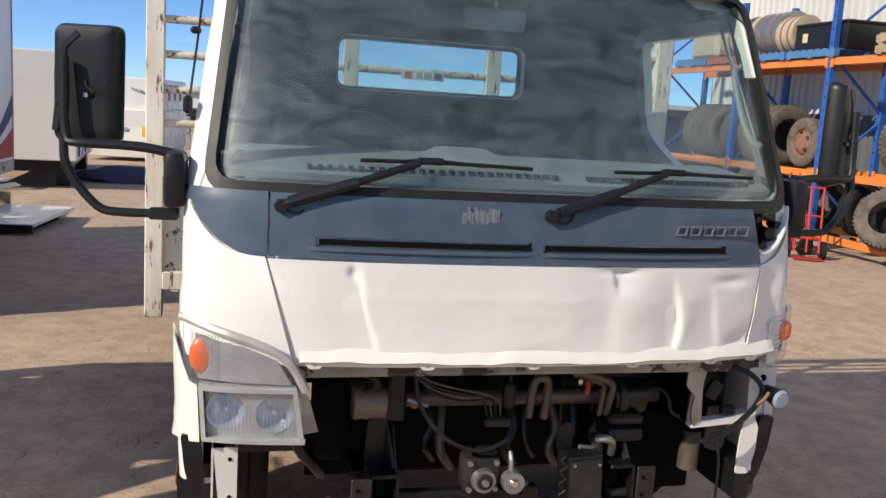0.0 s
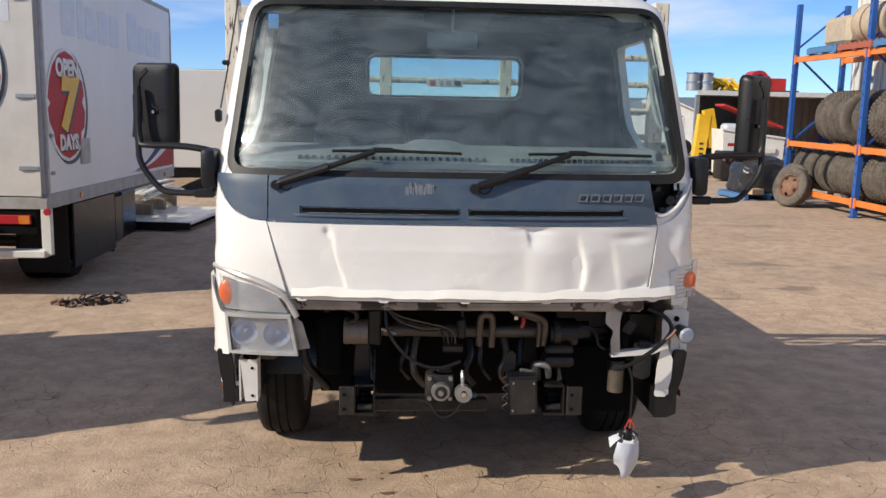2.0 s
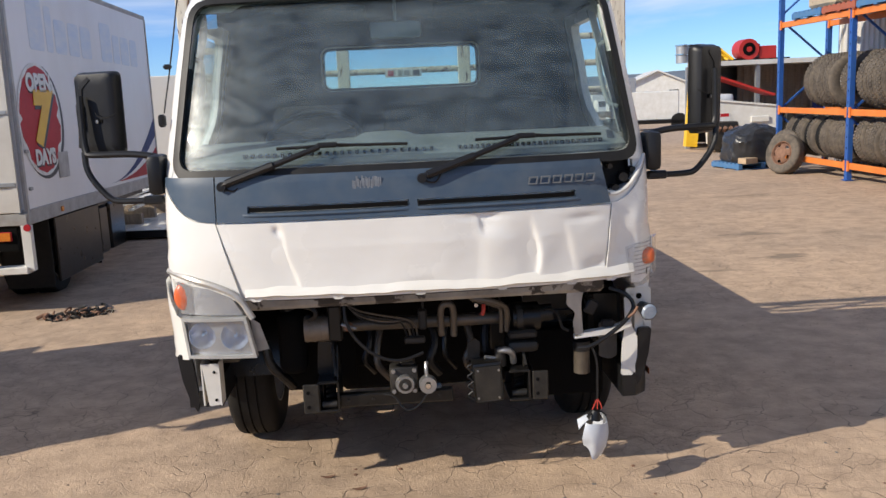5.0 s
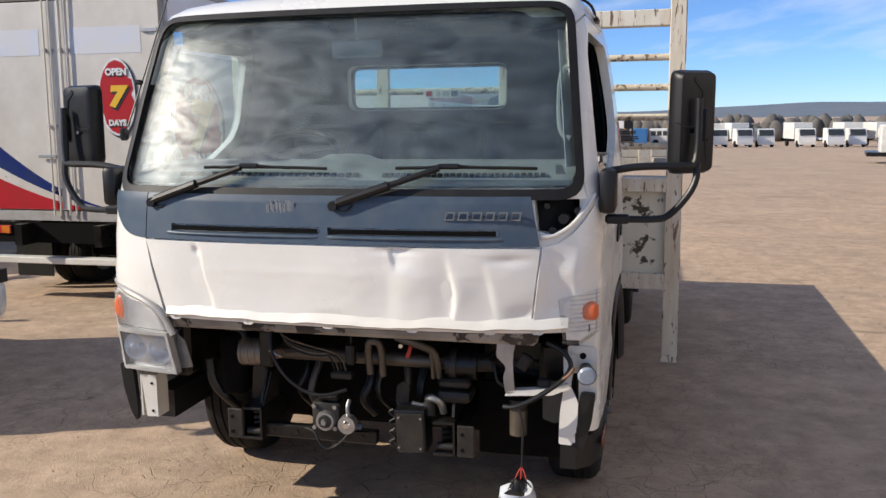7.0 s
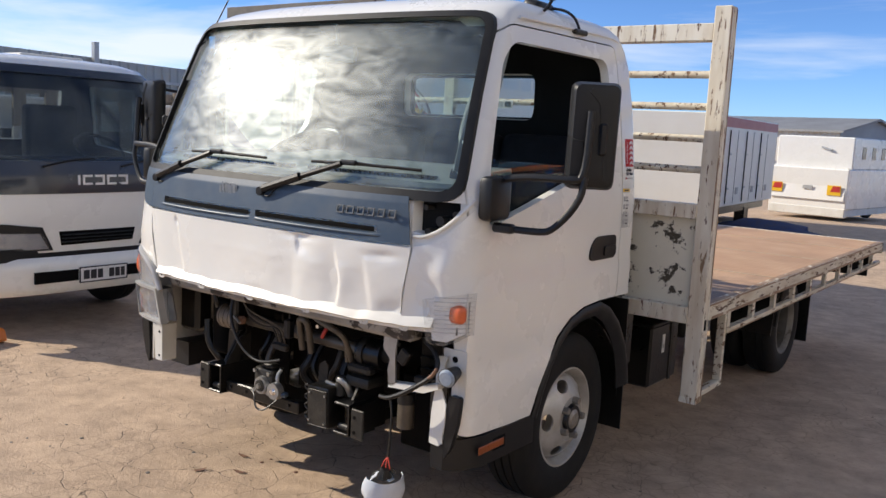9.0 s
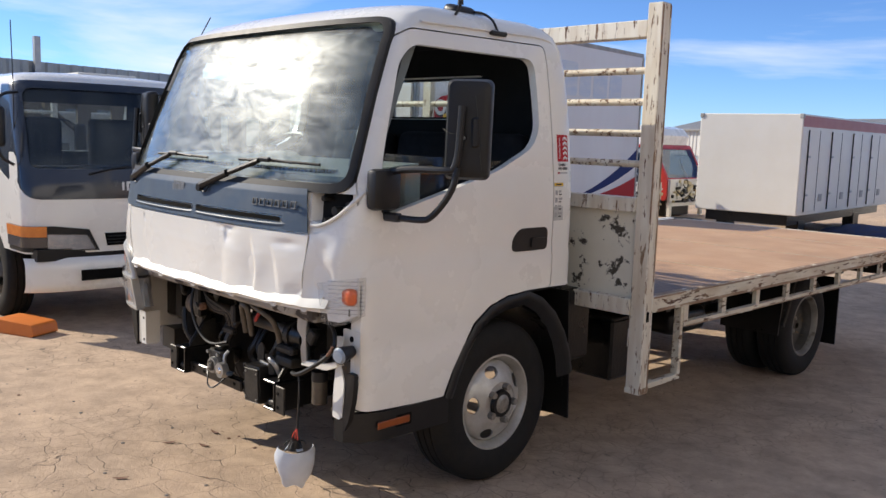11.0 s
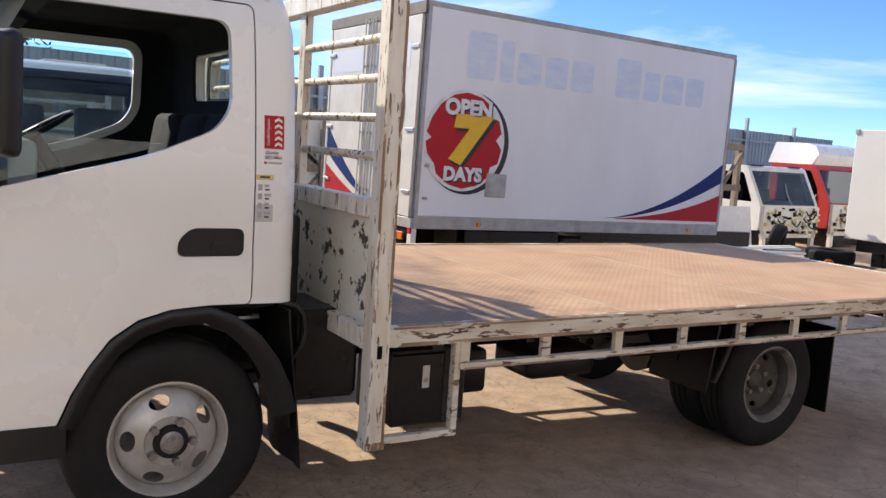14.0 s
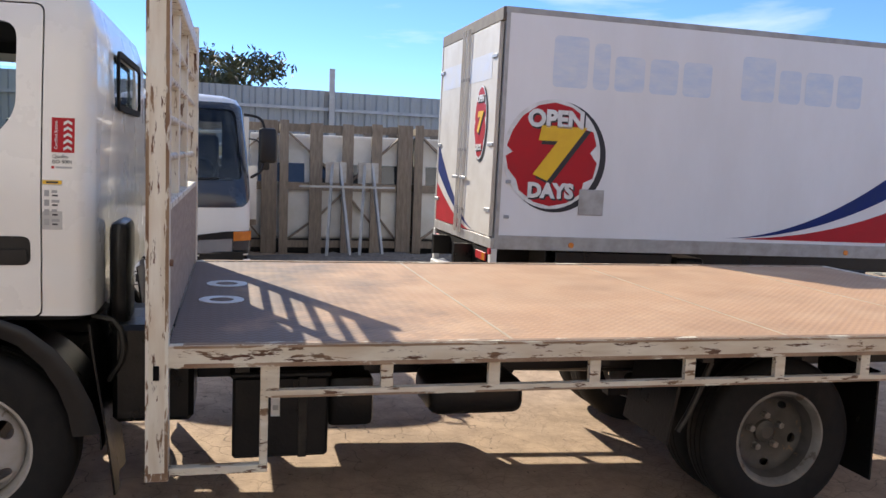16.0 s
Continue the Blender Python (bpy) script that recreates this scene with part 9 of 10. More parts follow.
def ground_clutter():
    g = ground_z(-2, 6.7)
    ch = thing("tow_chain", pose(-1.98, 6.28, g, 0, 0, 20), "rusty tow chain heaped on the ground with a hook", "chain")
    for i in range(46):
        a = i * 0.55
        r = 0.05 + 0.13 * abs(math.sin(i * 0.37))
        x, y = 0.16 * math.sin(i * 0.21) + r * math.cos(a), 0.7 * r * math.sin(a)
        z = 0.015 + 0.05 * max(0.0, math.cos(i * 0.45)) * (1 - abs(x) / 0.35)
        bm = bmesh.new()
        m = pose(x, y, z, 65 * (i % 2), 15 * math.sin(i), 63 * i)
        tube(bm, [m @ Vector((0.036 * math.cos(k), 0.021 * math.sin(k), 0)) for k in (q * math.tau / 9 for q in range(10))], 0.0085, 6, 0)
        part("link", bm, M["cast"] if i % 3 else M["rust"], ch)
    part("hook", one_tube([(-0.30, 0.02, 0.03), (-0.24, 0.04, 0.05), (-0.20, 0.0, 0.06), (-0.24, -0.05, 0.04)], 0.016, 8, 2), M["rust"], ch)
    part("loose_strap", one_tube([(0.16, 0.02, 0.03), (0.24, 0.10, 0.03), (0.27, 0.24, 0.02), (0.22, 0.36, 0.015)], 0.012, 6, 2), M["cast"], ch)
    g = ground_z(-2.8, 12)
    s = thing("truck_roof_sheet", pose(-2.9, 12.0, g, 0, 0, -6), "white truck roof sheet lying on blocks", "roof sheet")
    part("sheet", one_span(-0.9, 0.75, -0.9, 0.9, 0.10, 0.15, 0.01), M["white"], s)
    part("panel_edge", one_span(-0.9, 0.76, -0.92, -0.9, 0.04, 0.14), M["black"], s)
    part("support", one_span(-0.7, 0.6, -0.7, 0.7, 0.0, 0.10), M["dark"], s)
    g = ground_z(-1.6, 19)
    c = thing("cloth_pile", pose(-1.9, 19.0, g), "heap of dark blue cloth on the ground", "cloth")
    bm = bmesh.new()
    bmesh.ops.create_icosphere(bm, subdivisions=3, radius=1.0)
    for v in bm.verts:
        k = 1 + 0.3 * noise.noise(v.co * 2.5)
        v.co = Vector((v.co.x * 1.1 * k, v.co.y * 0.5 * k, max(0, v.co.z * 0.32 * k)))
    part("folded_cloth", bm, M["cloth_blue"], c)
    # orange plastic block by the parked truck
    y = thing("wheel_chock", pose(-2.45, 2.62, ground_z(-2.4, 2.6), 0, 0, 25), "orange plastic wheel chock on the ground", "chock")
    part("chock", one_prism(rounded([(-0.22, 0.0), (0.22, 0.0), (0.20, 0.09), (-0.18, 0.11)], 0.03), "y", -0.12, 0.12), M["orange"], y)
    # twigs, leaves and stones
    for i in range(110):
        x, yy = rng.uniform(-1.8, 3.2), rng.uniform(0.2, 2.7)
        st = thing("stone", pose(x, yy, ground_z(x, yy), 0, 0, rng.uniform(0, 360)), "small brown stone on the dusty ground", "stone", "stones on the ground")
        bm = bmesh.new()
        bmesh.ops.create_icosphere(bm, subdivisions=1, radius=rng.uniform(0.004, 0.012))
        for v in bm.verts:
            v.co.z = max(-0.002, v.co.z * 0.6)
        part("pebble", bm, M["rust"] if i % 3 == 0 else M["gravel"], st)
    for i in range(7):
        x, yy = rng.uniform(-1.5, 1.2), rng.uniform(0.9, 2.6)
        lf = thing("dry_leaf", pose(x, yy, ground_z(x, yy) + 0.004, 0, 0, rng.uniform(0, 360)), "dry brown leaf on the ground", "leaf", "dry leaves")
        bm = bmesh.new()
        surface(bm, lambda u, v: Vector(((u - 0.5) * 0.07, (v - 0.5) * 0.022 * math.sin(math.pi * min(0.98, max(0.02, u))), 0.006 * (2 * u - 1) ** 2)), steps(0, 1, 6), [0, 1])
        part("leaf_blade", thick(bm, 0.001), M["rust"], lf)


    # hand truck leaning on the rack
    g = ground_z(8.0, 10.5)
    h = thing("hand_truck", pose(8.05, 10.5, g, 0, 0, -25), "red tubular hand truck standing before the rack", "hand truck")
    for x in (-0.17, 0.0, 0.17):
        part("upright", one_cyl((x, 0.0, 0.10), (x, 0.12, 1.02), 0.017, n=10), M["red"], h)
    for z, y in ((0.30, 0.026), (0.62, 0.068), (1.02, 0.12)):
        part("cross_bar", one_cyl((-0.18, y, z), (0.18, y, z), 0.015, n=10), M["red"], h)
    part("toe_plate", one_span(-0.2, 0.2, -0.22, 0.02, 0.02, 0.035), M["red"], h)
    for x in (-0.24, 0.24):
        w = part("hand_wheel", one_cyl((x - 0.035, 0.10, 0.13), (x + 0.035, 0.10, 0.13), 0.13, n=24), M["rubber"], h, "small rubber wheel")
        part("wheel_hub", one_cyl((x - 0.04, 0.10, 0.13), (x + 0.04, 0.10, 0.13), 0.055, n=16), M["steel"], w)
    part("wheel_axle", one_cyl((-0.24, 0.10, 0.13), (0.24, 0.10, 0.13), 0.012, n=8), M["cast"], h)


ground_clutter()

# ---- fence, crates, vans and tree behind ----


def fence():
    f = thing("sheet_fence", pose(0, 0, 0), "grey corrugated steel fence with tall posts", "fence", kind="structure")
    a, b = Vector((-8.6, -8.0)), Vector((-17.4, 34.0))
    k = 12
    for i in range(k):
        p, q = a.lerp(b, i / k), a.lerp(b, (i + 1) / k)
        zt = 2.70 - 0.008 * i
        bm = corrugated(bmesh.new(), (p.x, p.y), (q.x, q.y), ground_z(0, p.y) - 0.2, zt, 0.24, 0.035)
        part("sheet_bay", thick(bm, 0.004), M["fence"], f, smooth=0)
        part("fence_post", one_span(p.x + 0.02, p.x + 0.12, p.y - 0.05, p.y + 0.05, ground_z(0, p.y), zt + (0.42 if i % 2 == 0 else 0.30)), M["steel"], f, "grey steel post")
        part("fence_rail", one_beam((p.x + 0.06, p.y, zt - 0.35), (q.x + 0.06, q.y, zt - 0.35), 0.05, 0.06), M["steel"], f)


fence()


def crate(m, label):
    """A tall frame of broad weathered boards, 2 m wide, face along local -y."""
    t = thing("timber_crate", m, label, "crate", "timber crates")
    w, h, d = 2.03, 2.05, 0.9
    for y in (0, d):
        for x0, x1 in ((0.0, 0.13), (0.45, 0.64), (0.94, 1.11), (1.39, 1.55), (1.80, 2.03)):
            part("post", one_span(x0, x1, y - 0.028, y + 0.028, 0.0, h - 0.03 * (x0 > 0.4) + 0.02 * (x0 > 1.2)), M["wood"], t)
        for z, hh in ((0.18, 0.055), (1.06, 0.06), (h - 0.10, 0.05)):
            part("rail", one_span(0, w, y + 0.030, y + 0.060, z - hh, z + hh), M["wood"], t)
        for a, b in (((0.14, 1.86), (0.98, 1.12)), ((1.86, 1.86), (1.06, 1.12)), ((0.98, 1.02), (1.40, 0.52)), ((0.12, 0.24), (0.62, 0.62)), ((1.52, 0.62), (1.84, 0.22)), ((0.62, 0.62), (1.00, 1.00))):
            part("brace", one_beam((a[0], y + 0.075, a[1]), (b[0], y + 0.075, b[1]), 0.025, 0.12, (0, 1, 0)), M["wood"], t)
    for x in (0.06, w - 0.06):
        for z in (0.18, 1.06, h - 0.10):
            part("side_rail", one_span(x - 0.03, x + 0.03, 0.03, d - 0.03, z - 0.05, z + 0.05), M["wood"], t)
    return t


def boxed_van(m):
    t = thing("stored_van_cab", m, "white van cab shell with dark windows behind timber", "van")
    part("van_body", one_prism(rounded([(-0.55, 0.25), (0.55, 0.25), (0.55, 1.15), (0.38, 1.85), (-0.45, 1.85), (-0.55, 1.15)], 0.08), "x", 0.0, 2.4), M["white_old"], t, "white van shell")
    for x0, x1 in ((0.10, 0.80), (0.88, 1.62), (1.70, 2.36)):
        part("van_window", one_beam(((x0 + x1) / 2, -0.555, 1.12), ((x0 + x1) / 2, -0.42, 1.80), x1 - x0, 0.03, (0, -1, 0)), M["glass_dark2"], t, "dark window")
    part("van_base", one_span(0.0, 2.4, -0.5, 0.5, 0.0, 0.25), M["chassis"], t)


M["glass_dark2"] = mat("dark_window_glass", (0.03, 0.035, 0.035), (0.05, 0.055, 0.055), 0.08, scale=2, coat=0.5)


def crates():
    g = ground_z(-8, 6)
    boxed_van(pose(-8.75, 4.45, g, 0, 0, 90))
    boxed_van(pose(-8.75, 7.05, g, 0, 0, 90))
    for i in range(4):
        crate(pose(-8.1, 2.80 + i * 2.07, g, 0, 0, 90), "weathered timber crate frame with diagonal braces")
    gr = thing("gravel_heap", pose(-7.3, 6.6, g - 0.02), "low strip of dark grey gravel by the crates", "gravel", kind="stuff")
    bm = bmesh.new()
    surface(bm, lambda u, v: Vector(((v - 0.5) * 1.8, (u - 0.5) * 7, 0.14 * math.sin(math.pi * u) * math.sin(math.pi * v) + 0.05 * noise.noise((u * 30, v * 10, 0)))), steps(0, 1, 60), steps(0, 1, 16))
    part("gravel", bm, M["gravel"], gr, smooth=0)
    for i in range(2):
        st = thing("steel_stand", pose(-7.2 - i * 0.15, 5.5 + i * 0.5, g), "bent grey steel stand in front of the crates", "stand", "steel stands")
        part("stand_leg", one_beam((0, 0, 0), (-0.3, 0.1, 1.45), 0.04, 0.04), M["steel"], st)
        part("stand_leg", one_beam((0, 0.35, 0), (-0.3, 0.2, 1.45), 0.04, 0.04), M["steel"], st)
        part("stand_plate", one_box((-0.3, 0.15, 1.30), (0.05, 0.3, 0.30)), M["alloy_dull"], st)
        part("stand_bar", one_beam((0, -0.4, 1.10), (0, 0.5, 1.10), 0.03, 0.03), M["steel"], st)
    c = thing("cream_truck", pose(-6.9, 4.05, g, 0, 0, 90), "cream truck cab with steel rails behind", "truck")
    part("cab_side", one_span(-0.75, 0.25, -0.5, 0.9, 0.35, 1.02, 0.05), M["cream"], c, "cream lower cab")
    part("cab_upper", one_span(-0.75, 0.20, -0.3, 0.9, 1.02, 1.62, 0.08), M["cream"], c)
    part("cab_window", one_span(-0.55, 0.10, -0.32, -0.29, 1.10, 1.50), M["glass_dark2"], c, "dark window")
    for z in (1.15, 1.32, 1.48, 1.64, 1.80):
        part("rail", one_cyl((-0.75, -0.55, z), (0.30, -0.55, z), 0.02), M["white_old"], c)
    for x in (-0.75, 0.30):
        part("rail_post", one_span(x - 0.03, x + 0.03, -0.58, -0.52, 0.4, 2.0), M["white_old"], c)
    part("mirror", one_box((0.52, -0.75, 1.50), (0.14, 0.06, 0.34), None, 0.03, 3), M["black"], c, "black mirror")
    part("mirror_arm", one_tube([(0.2, -0.4, 1.75), (0.5, -0.7, 1.70), (0.52, -0.75, 1.45)], 0.012, 6, 1), M["black"], c)
    part("underside", one_span(-0.75, 0.25, -0.4, 0.8, 0.0, 0.36), M["chassis"], c)


crates()


def gum_tree(m, h, spread):
    t = thing("gum_tree", m, "dark green gum tree behind the fence", "tree")
    part("trunk", one_tube([(0, 0, 0), (0.1, 0, h * 0.3), (-0.1, 0.1, h * 0.55), (0.2, 0, h * 0.8)], 0.16, 8, 2), M["bark"], t, "grey trunk")
    r = random.Random(5)
    ends = []
    for i in range(9):
        a = i * 2.4
        e = Vector((math.cos(a) * spread * r.uniform(0.3, 0.85), math.sin(a) * spread * r.uniform(0.3, 0.9), h * r.uniform(0.62, 0.95)))
        part("limb", one_tube([(0, 0, h * 0.35), e * 0.5 + Vector((0, 0, h * 0.25)), e], 0.05, 6, 2), M["bark"], t)
        ends.append(e)
    bm = bmesh.new()
    for e in ends * 2:
        c = e + Vector((r.uniform(-0.4, 0.4), r.uniform(-0.4, 0.4), r.uniform(-0.2, 0.3)))
        for k in range(130):
            d = Vector((r.gauss(0, 1), r.gauss(0, 1), r.gauss(0, 0.7)))
            p = c + d * spread * 0.17
            u = Vector((r.uniform(-1, 1), r.uniform(-1, 1), r.uniform(-1, 1))).normalized() * r.uniform(0.10, 0.20)
            w = u.orthogonal().normalized() * 0.05
            bm.faces.new([bm.verts.new(q) for q in (p - u, p + w, p + u, p - w)])
    crown = part("crown", bm, M["leaf"], t, "dark green leaves", smooth=0)
    crown["kind"] = "stuff"


gum_tree(pose(-30, 4.2, ground_z(-30, 4)), 5.4, 1.9)
gum_tree(pose(-31, 2.6, ground_z(-30, 4)), 4.6, 1.4)

# ---- stripped cabs and box bodies at the back ----


def wreck_cab(m, body, fairing, label):
    t = thing("stripped_cab", m, label, "truck cab", "stripped cabs")
    side = rounded([(-0.80, 0.40), (0.75, 0.40), (0.75, 1.70), (-0.36, 1.73), (-0.80, 0.92)], 0.09)
    me = flat(one_prism(side, "x", -0.95, 0.95))
    me = boolean(me, flat(one_prism(inset(side, 0.06), "x", -0.89, 0.89)))
    me = boolean(me, flat(one_span(-0.86, 0.86, -1.0, -0.2, 0.94, 1.62)))
    win = rounded([(-0.58, 0.98), (0.50, 0.98), (0.50, 1.58), (-0.30, 1.58)], 0.06)
    if fairing:
        win = rounded([(-0.50, 0.35), (0.55, 0.35), (0.55, 1.60), (-0.28, 1.60), (-0.50, 1.2)], 0.06)
    me = boolean(me, flat(one_prism(win, "x", -1.2, 1.2)))
    part("cab", shade(me), body, t, "stripped cab shell")
    part("windscreen", one_beam((0, -0.785, 0.93), (0, -0.40, 1.64), 1.72, 0.01, (0, -1, 0)), M["glass_mid"], t, "dusty windscreen").visible_shadow = False
    part("inner_floor", one_span(-0.88, 0.88, -0.7, 0.68, 0.46, 0.52), M["dark"], t)
    part("back_wall", one_span(-0.88, 0.88, 0.66, 0.685, 0.5, 1.64), M["dark"], t)
    for x in (-0.45, 0.45):
        part("seat", one_box((x, 0.35, 0.85), (0.5, 0.18, 0.75), None, 0.06, 2), M["seat"], t, "dark seat")
    part("wiper", one_tube([(0.05, -0.80, 0.95), (0.02, -0.66, 1.2), (0.10, -0.56, 1.38)], 0.012, 6, 1), M["steel"], t, "bare wiper arm")
    fr = part("firewall", one_span(-0.90, 0.90, -0.87, -0.805, 0.40, 0.91), M["white_old"], t, "bare front with torn fittings")
    r = random.Random(8 if fairing else 21)
    for i in range(60):
        x, z = r.uniform(-0.86, 0.86), r.uniform(0.38, 0.88)
        w, h = r.uniform(0.03, 0.16), r.uniform(0.02, 0.10)
        part("fitting", one_box((x, -0.885 - r.uniform(0, 0.02), z), (w, 0.05, h), Euler((0, r.uniform(-0.3, 0.3), 0)).to_matrix(), 0.006), M[r.choice(["cast", "white_old", "cream", "chassis", "cream", "white_old", "dark"])], fr)
    for i in range(6):
        x, z = r.uniform(-0.8, 0.5), r.uniform(0.45, 0.85)
        part("loose_hose", one_tube([(x, -0.92, z), (x + 0.12, -0.95, z - 0.12), (x + 0.26, -0.93, z + r.uniform(-0.1, 0.1))], 0.014, 6, 2), M["black"], fr)
    part("front_beam", one_span(-0.88, 0.88, -0.86, -0.78, 0.26, 0.34), M["white_old"], t)
    for x in (-0.8, 0.8):
        part("front_leg", one_span(x - 0.05, x + 0.05, -0.86, -0.78, 0.0, 0.42), M["white_old"], t)
    part("under_frame", one_span(-0.6, 0.6, -0.6, 0.7, 0.0, 0.41), M["chassis"], t)
    if fairing:
        bm = bmesh.new()
        prof = [(-0.30, 1.72, 0.86), (-0.36, 1.95, 0.84), (-0.24, 2.12, 0.80), (0.0, 2.18, 0.76), (0.78, 2.18, 0.78)]
        rows = []
        for y, z, w in prof:
            rows.append([bm.verts.new((-w - 0.06, y + 0.12, 1.72)), bm.verts.new((-w, y, z)), bm.verts.new((w, y, z)), bm.verts.new((w + 0.06, y + 0.12, 1.72))])
        for a, b in zip(rows, rows[1:]):
            for k in range(3):
                bm.faces.new((a[k], a[k + 1], b[k + 1], b[k]))
        bm.faces.new(rows[-1])
        part("wind_deflector", thick(bm, 0.02), M["white"], t, "white roof deflector", smooth=40)
        # near-black sheet added as the shade inside the cab
        part("inner_dark", one_span(-0.80, 0.80, 0.60, 0.64, 0.5, 1.62), M["dark"], t)
        part("torn_wire", one_tube([(-0.96, -0.48, 1.1), (-0.99, -0.40, 0.85), (-0.97, -0.46, 0.60)], 0.015, 6, 2), M["white_old"], t)
    else:
        part("beacon", one_cyl((-0.10, 0.55, 1.70), (-0.10, 0.55, 1.86), 0.07), M["amber_red"], t, "orange beacon")
        part("roof_vent", one_box((-0.62, -0.30, 1.735), (0.36, 0.14, 0.03), None, 0.01), M["black"], t)
        part("roof_vent", one_box((0.62, -0.30, 1.735), (0.36, 0.14, 0.03), None, 0.01), M["black"], t)
    return t


g = ground_z(-7, 18)
wreck_cab(pose(-7.72, 18.03, g, 0, 0, 91), M["white_old"], False, "white stripped truck cab without its front panel")
wreck_cab(pose(-8.02, 20.62, g, 0, 0, 92) @ Matrix.Diagonal((1.05, 1.05, 1.06, 1)), M["red"], True, "red stripped truck cab with white roof deflector")
put_panel = thing("leaning_panel", pose(-5.95, 15.28, ground_z(-6, 15), 0, 0, 90), "white sheet panel leaning behind the box truck", "panel")
part("panel", one_beam((0, 0, 0.02), (0, 0.16, 0.92), 1.05, 0.04, (0, -1, 0)), M["white"], put_panel)
part("panel_edge", one_beam((-0.52, -0.012, 0.02), (-0.52, 0.148, 0.92), 0.05, 0.06, (0, -1, 0)), M["white_old"], put_panel)
gt = ground_z(-5, 16)
tt = make_tyre(0.36, 0.22, False)
tt.matrix_basis = pose(-5.25, 15.55, gt + 0.345, 0, 14, 30)
tt = make_tyre(0.44, 0.24, False)
tt.matrix_basis = pose(-5.1, 16.95, gt + 0.125, 0, 90, 110)
jn = thing("scrap_rail_stack", pose(-3.45, 12.35, ground_z(-3, 12)), "low stack of bent white rails and trims", "scrap")
for k, y in enumerate((-0.6, 0.1, 0.75)):
    part("bearer", one_span(-0.5, 0.5, y - 0.05, y + 0.05, 0.0, 0.30), M["wood"], jn, "timber bearer")
for i in range(11):
    a = Vector((rng.uniform(-0.45, 0.45), rng.uniform(-1.05, -0.7), 0.32 + 0.022 * i))
    b = Vector((a.x + rng.uniform(-0.22, 0.22), rng.uniform(0.8, 1.35), 0.32 + 0.020 * i))
    mid = (a + b) / 2 + Vector((rng.uniform(-0.05, 0.05), 0, rng.uniform(0.0, 0.04)))
    one = part("rail", one_beam(a, mid, rng.uniform(0.05, 0.11), 0.025), M["white_old"], jn, "bent white rail")
    part("rail_end", one_beam(mid, b, rng.uniform(0.05, 0.10), 0.025), M["white_old"], one)
st = thing("tall_timber_stillage", pose(-7.15, 15.45, ground_z(-7, 15)), "weathered timber stillage standing behind the box truck", "crate")
for x in (0.0, 0.6):
    for y in (0.0, 0.42):
        part("post", one_span(x - 0.05, x + 0.05, y - 0.05, y + 0.05, 0, 2.10), M["wood"], st)
for z in (0.5, 1.25, 2.02):
    part("rail", one_span(0.655, 0.685, -0.05, 0.47, z - 0.06, z + 0.06), M["wood"], st)
    part("rail", one_span(-0.05, 0.65, -0.08, -0.05, z - 0.06, z + 0.06), M["wood"], st)
part("brace", one_beam((0.67, 0.0, 1.32), (0.67, 0.42, 1.95), 0.03, 0.08, (1, 0, 0)), M["wood"], st)


def far_box():
    gz = ground_z(-4, 17)
    t = thing("box_trailer", pose(-4.76, 16.8, gz, 0, 0, 4), "plain white box body with side doors and red top stripe", "trailer")
    z0, z1, w, ln = 0.22 - gz, 2.24 - gz, 2.08, 6.4
    part("box_body", one_span(0, w, 0, ln, z0 + 0.05, z1, 0.015), M["cream_white"], t, "white box body")
    for x in (0.03, w - 0.03):
        for y in (0.02,):
            part("corner_cap", one_box((x, y, z1 - 0.04), (0.08, 0.08, 0.09), None, 0.01), M["trim_grey"], t, "grey corner cap")
    part("red_stripe", one_span(w, w + 0.004, 0.02, ln, z1 - 0.24, z1 - 0.03), M["red_faded"], t, "faded red stripe")
    for y in (0.35, 1.75, 3.2, 4.6):
        d = part("side_door", one_span(w, w + 0.02, y, y + 0.62, z0 + 0.12, z1 - 0.30, 0.005), M["cream_white"], t, "white side door")
        for yy in (y, y + 0.62):
            part("door_seal", one_span(w + 0.004, w + 0.024, yy - 0.012, yy + 0.012, z0 + 0.12, z1 - 0.30), M["seal"], d)
        for z in (z0 + 0.45, z0 + 1.2):
            part("door_latch", one_box((w + 0.03, y + 0.05, z), (0.03, 0.08, 0.04)), M["steel"], d)
        part("vent", one_span(w, w + 0.012, y + 0.85, y + 1.05, z0 + 0.30, z0 + 0.45), M["trim_grey"], t)
    part("under_frame", one_span(0.2, w - 0.2, 0.1, ln, z0 - 0.16, z0 + 0.05), M["chassis"], t)
    for y in (0.9, 4.6):
        for x in (0.3, w - 0.3):
            part("stand", one_span(x - 0.12, x + 0.12, y - 0.2, y + 0.2, 0.0, z0 - 0.1), M["chassis"], t, "dark block support")
    c = thing("traffic_cone", pose(-4.95, 16.75, gz, 80, 0, 30), "orange cone fallen by the box body", "cone")
    part("cone", one_cyl((0, 0, 0.03), (0, 0, 0.42), 0.13, 0.04), M["orange"], c)
    part("cone_base", one_span(-0.2, 0.2, -0.2, 0.2, 0, 0.03), M["orange"], c)


M["cream_white"] = mat("warm_white_gelcoat", (0.74, 0.72, 0.66), (0.70, 0.67, 0.60), 0.42, scale=1.4, bump=0.03, bscale=10)
M["red_faded"] = mat("faded_red_band", (0.36, 0.10, 0.10), (0.42, 0.16, 0.15), 0.5, scale=3)
far_box()


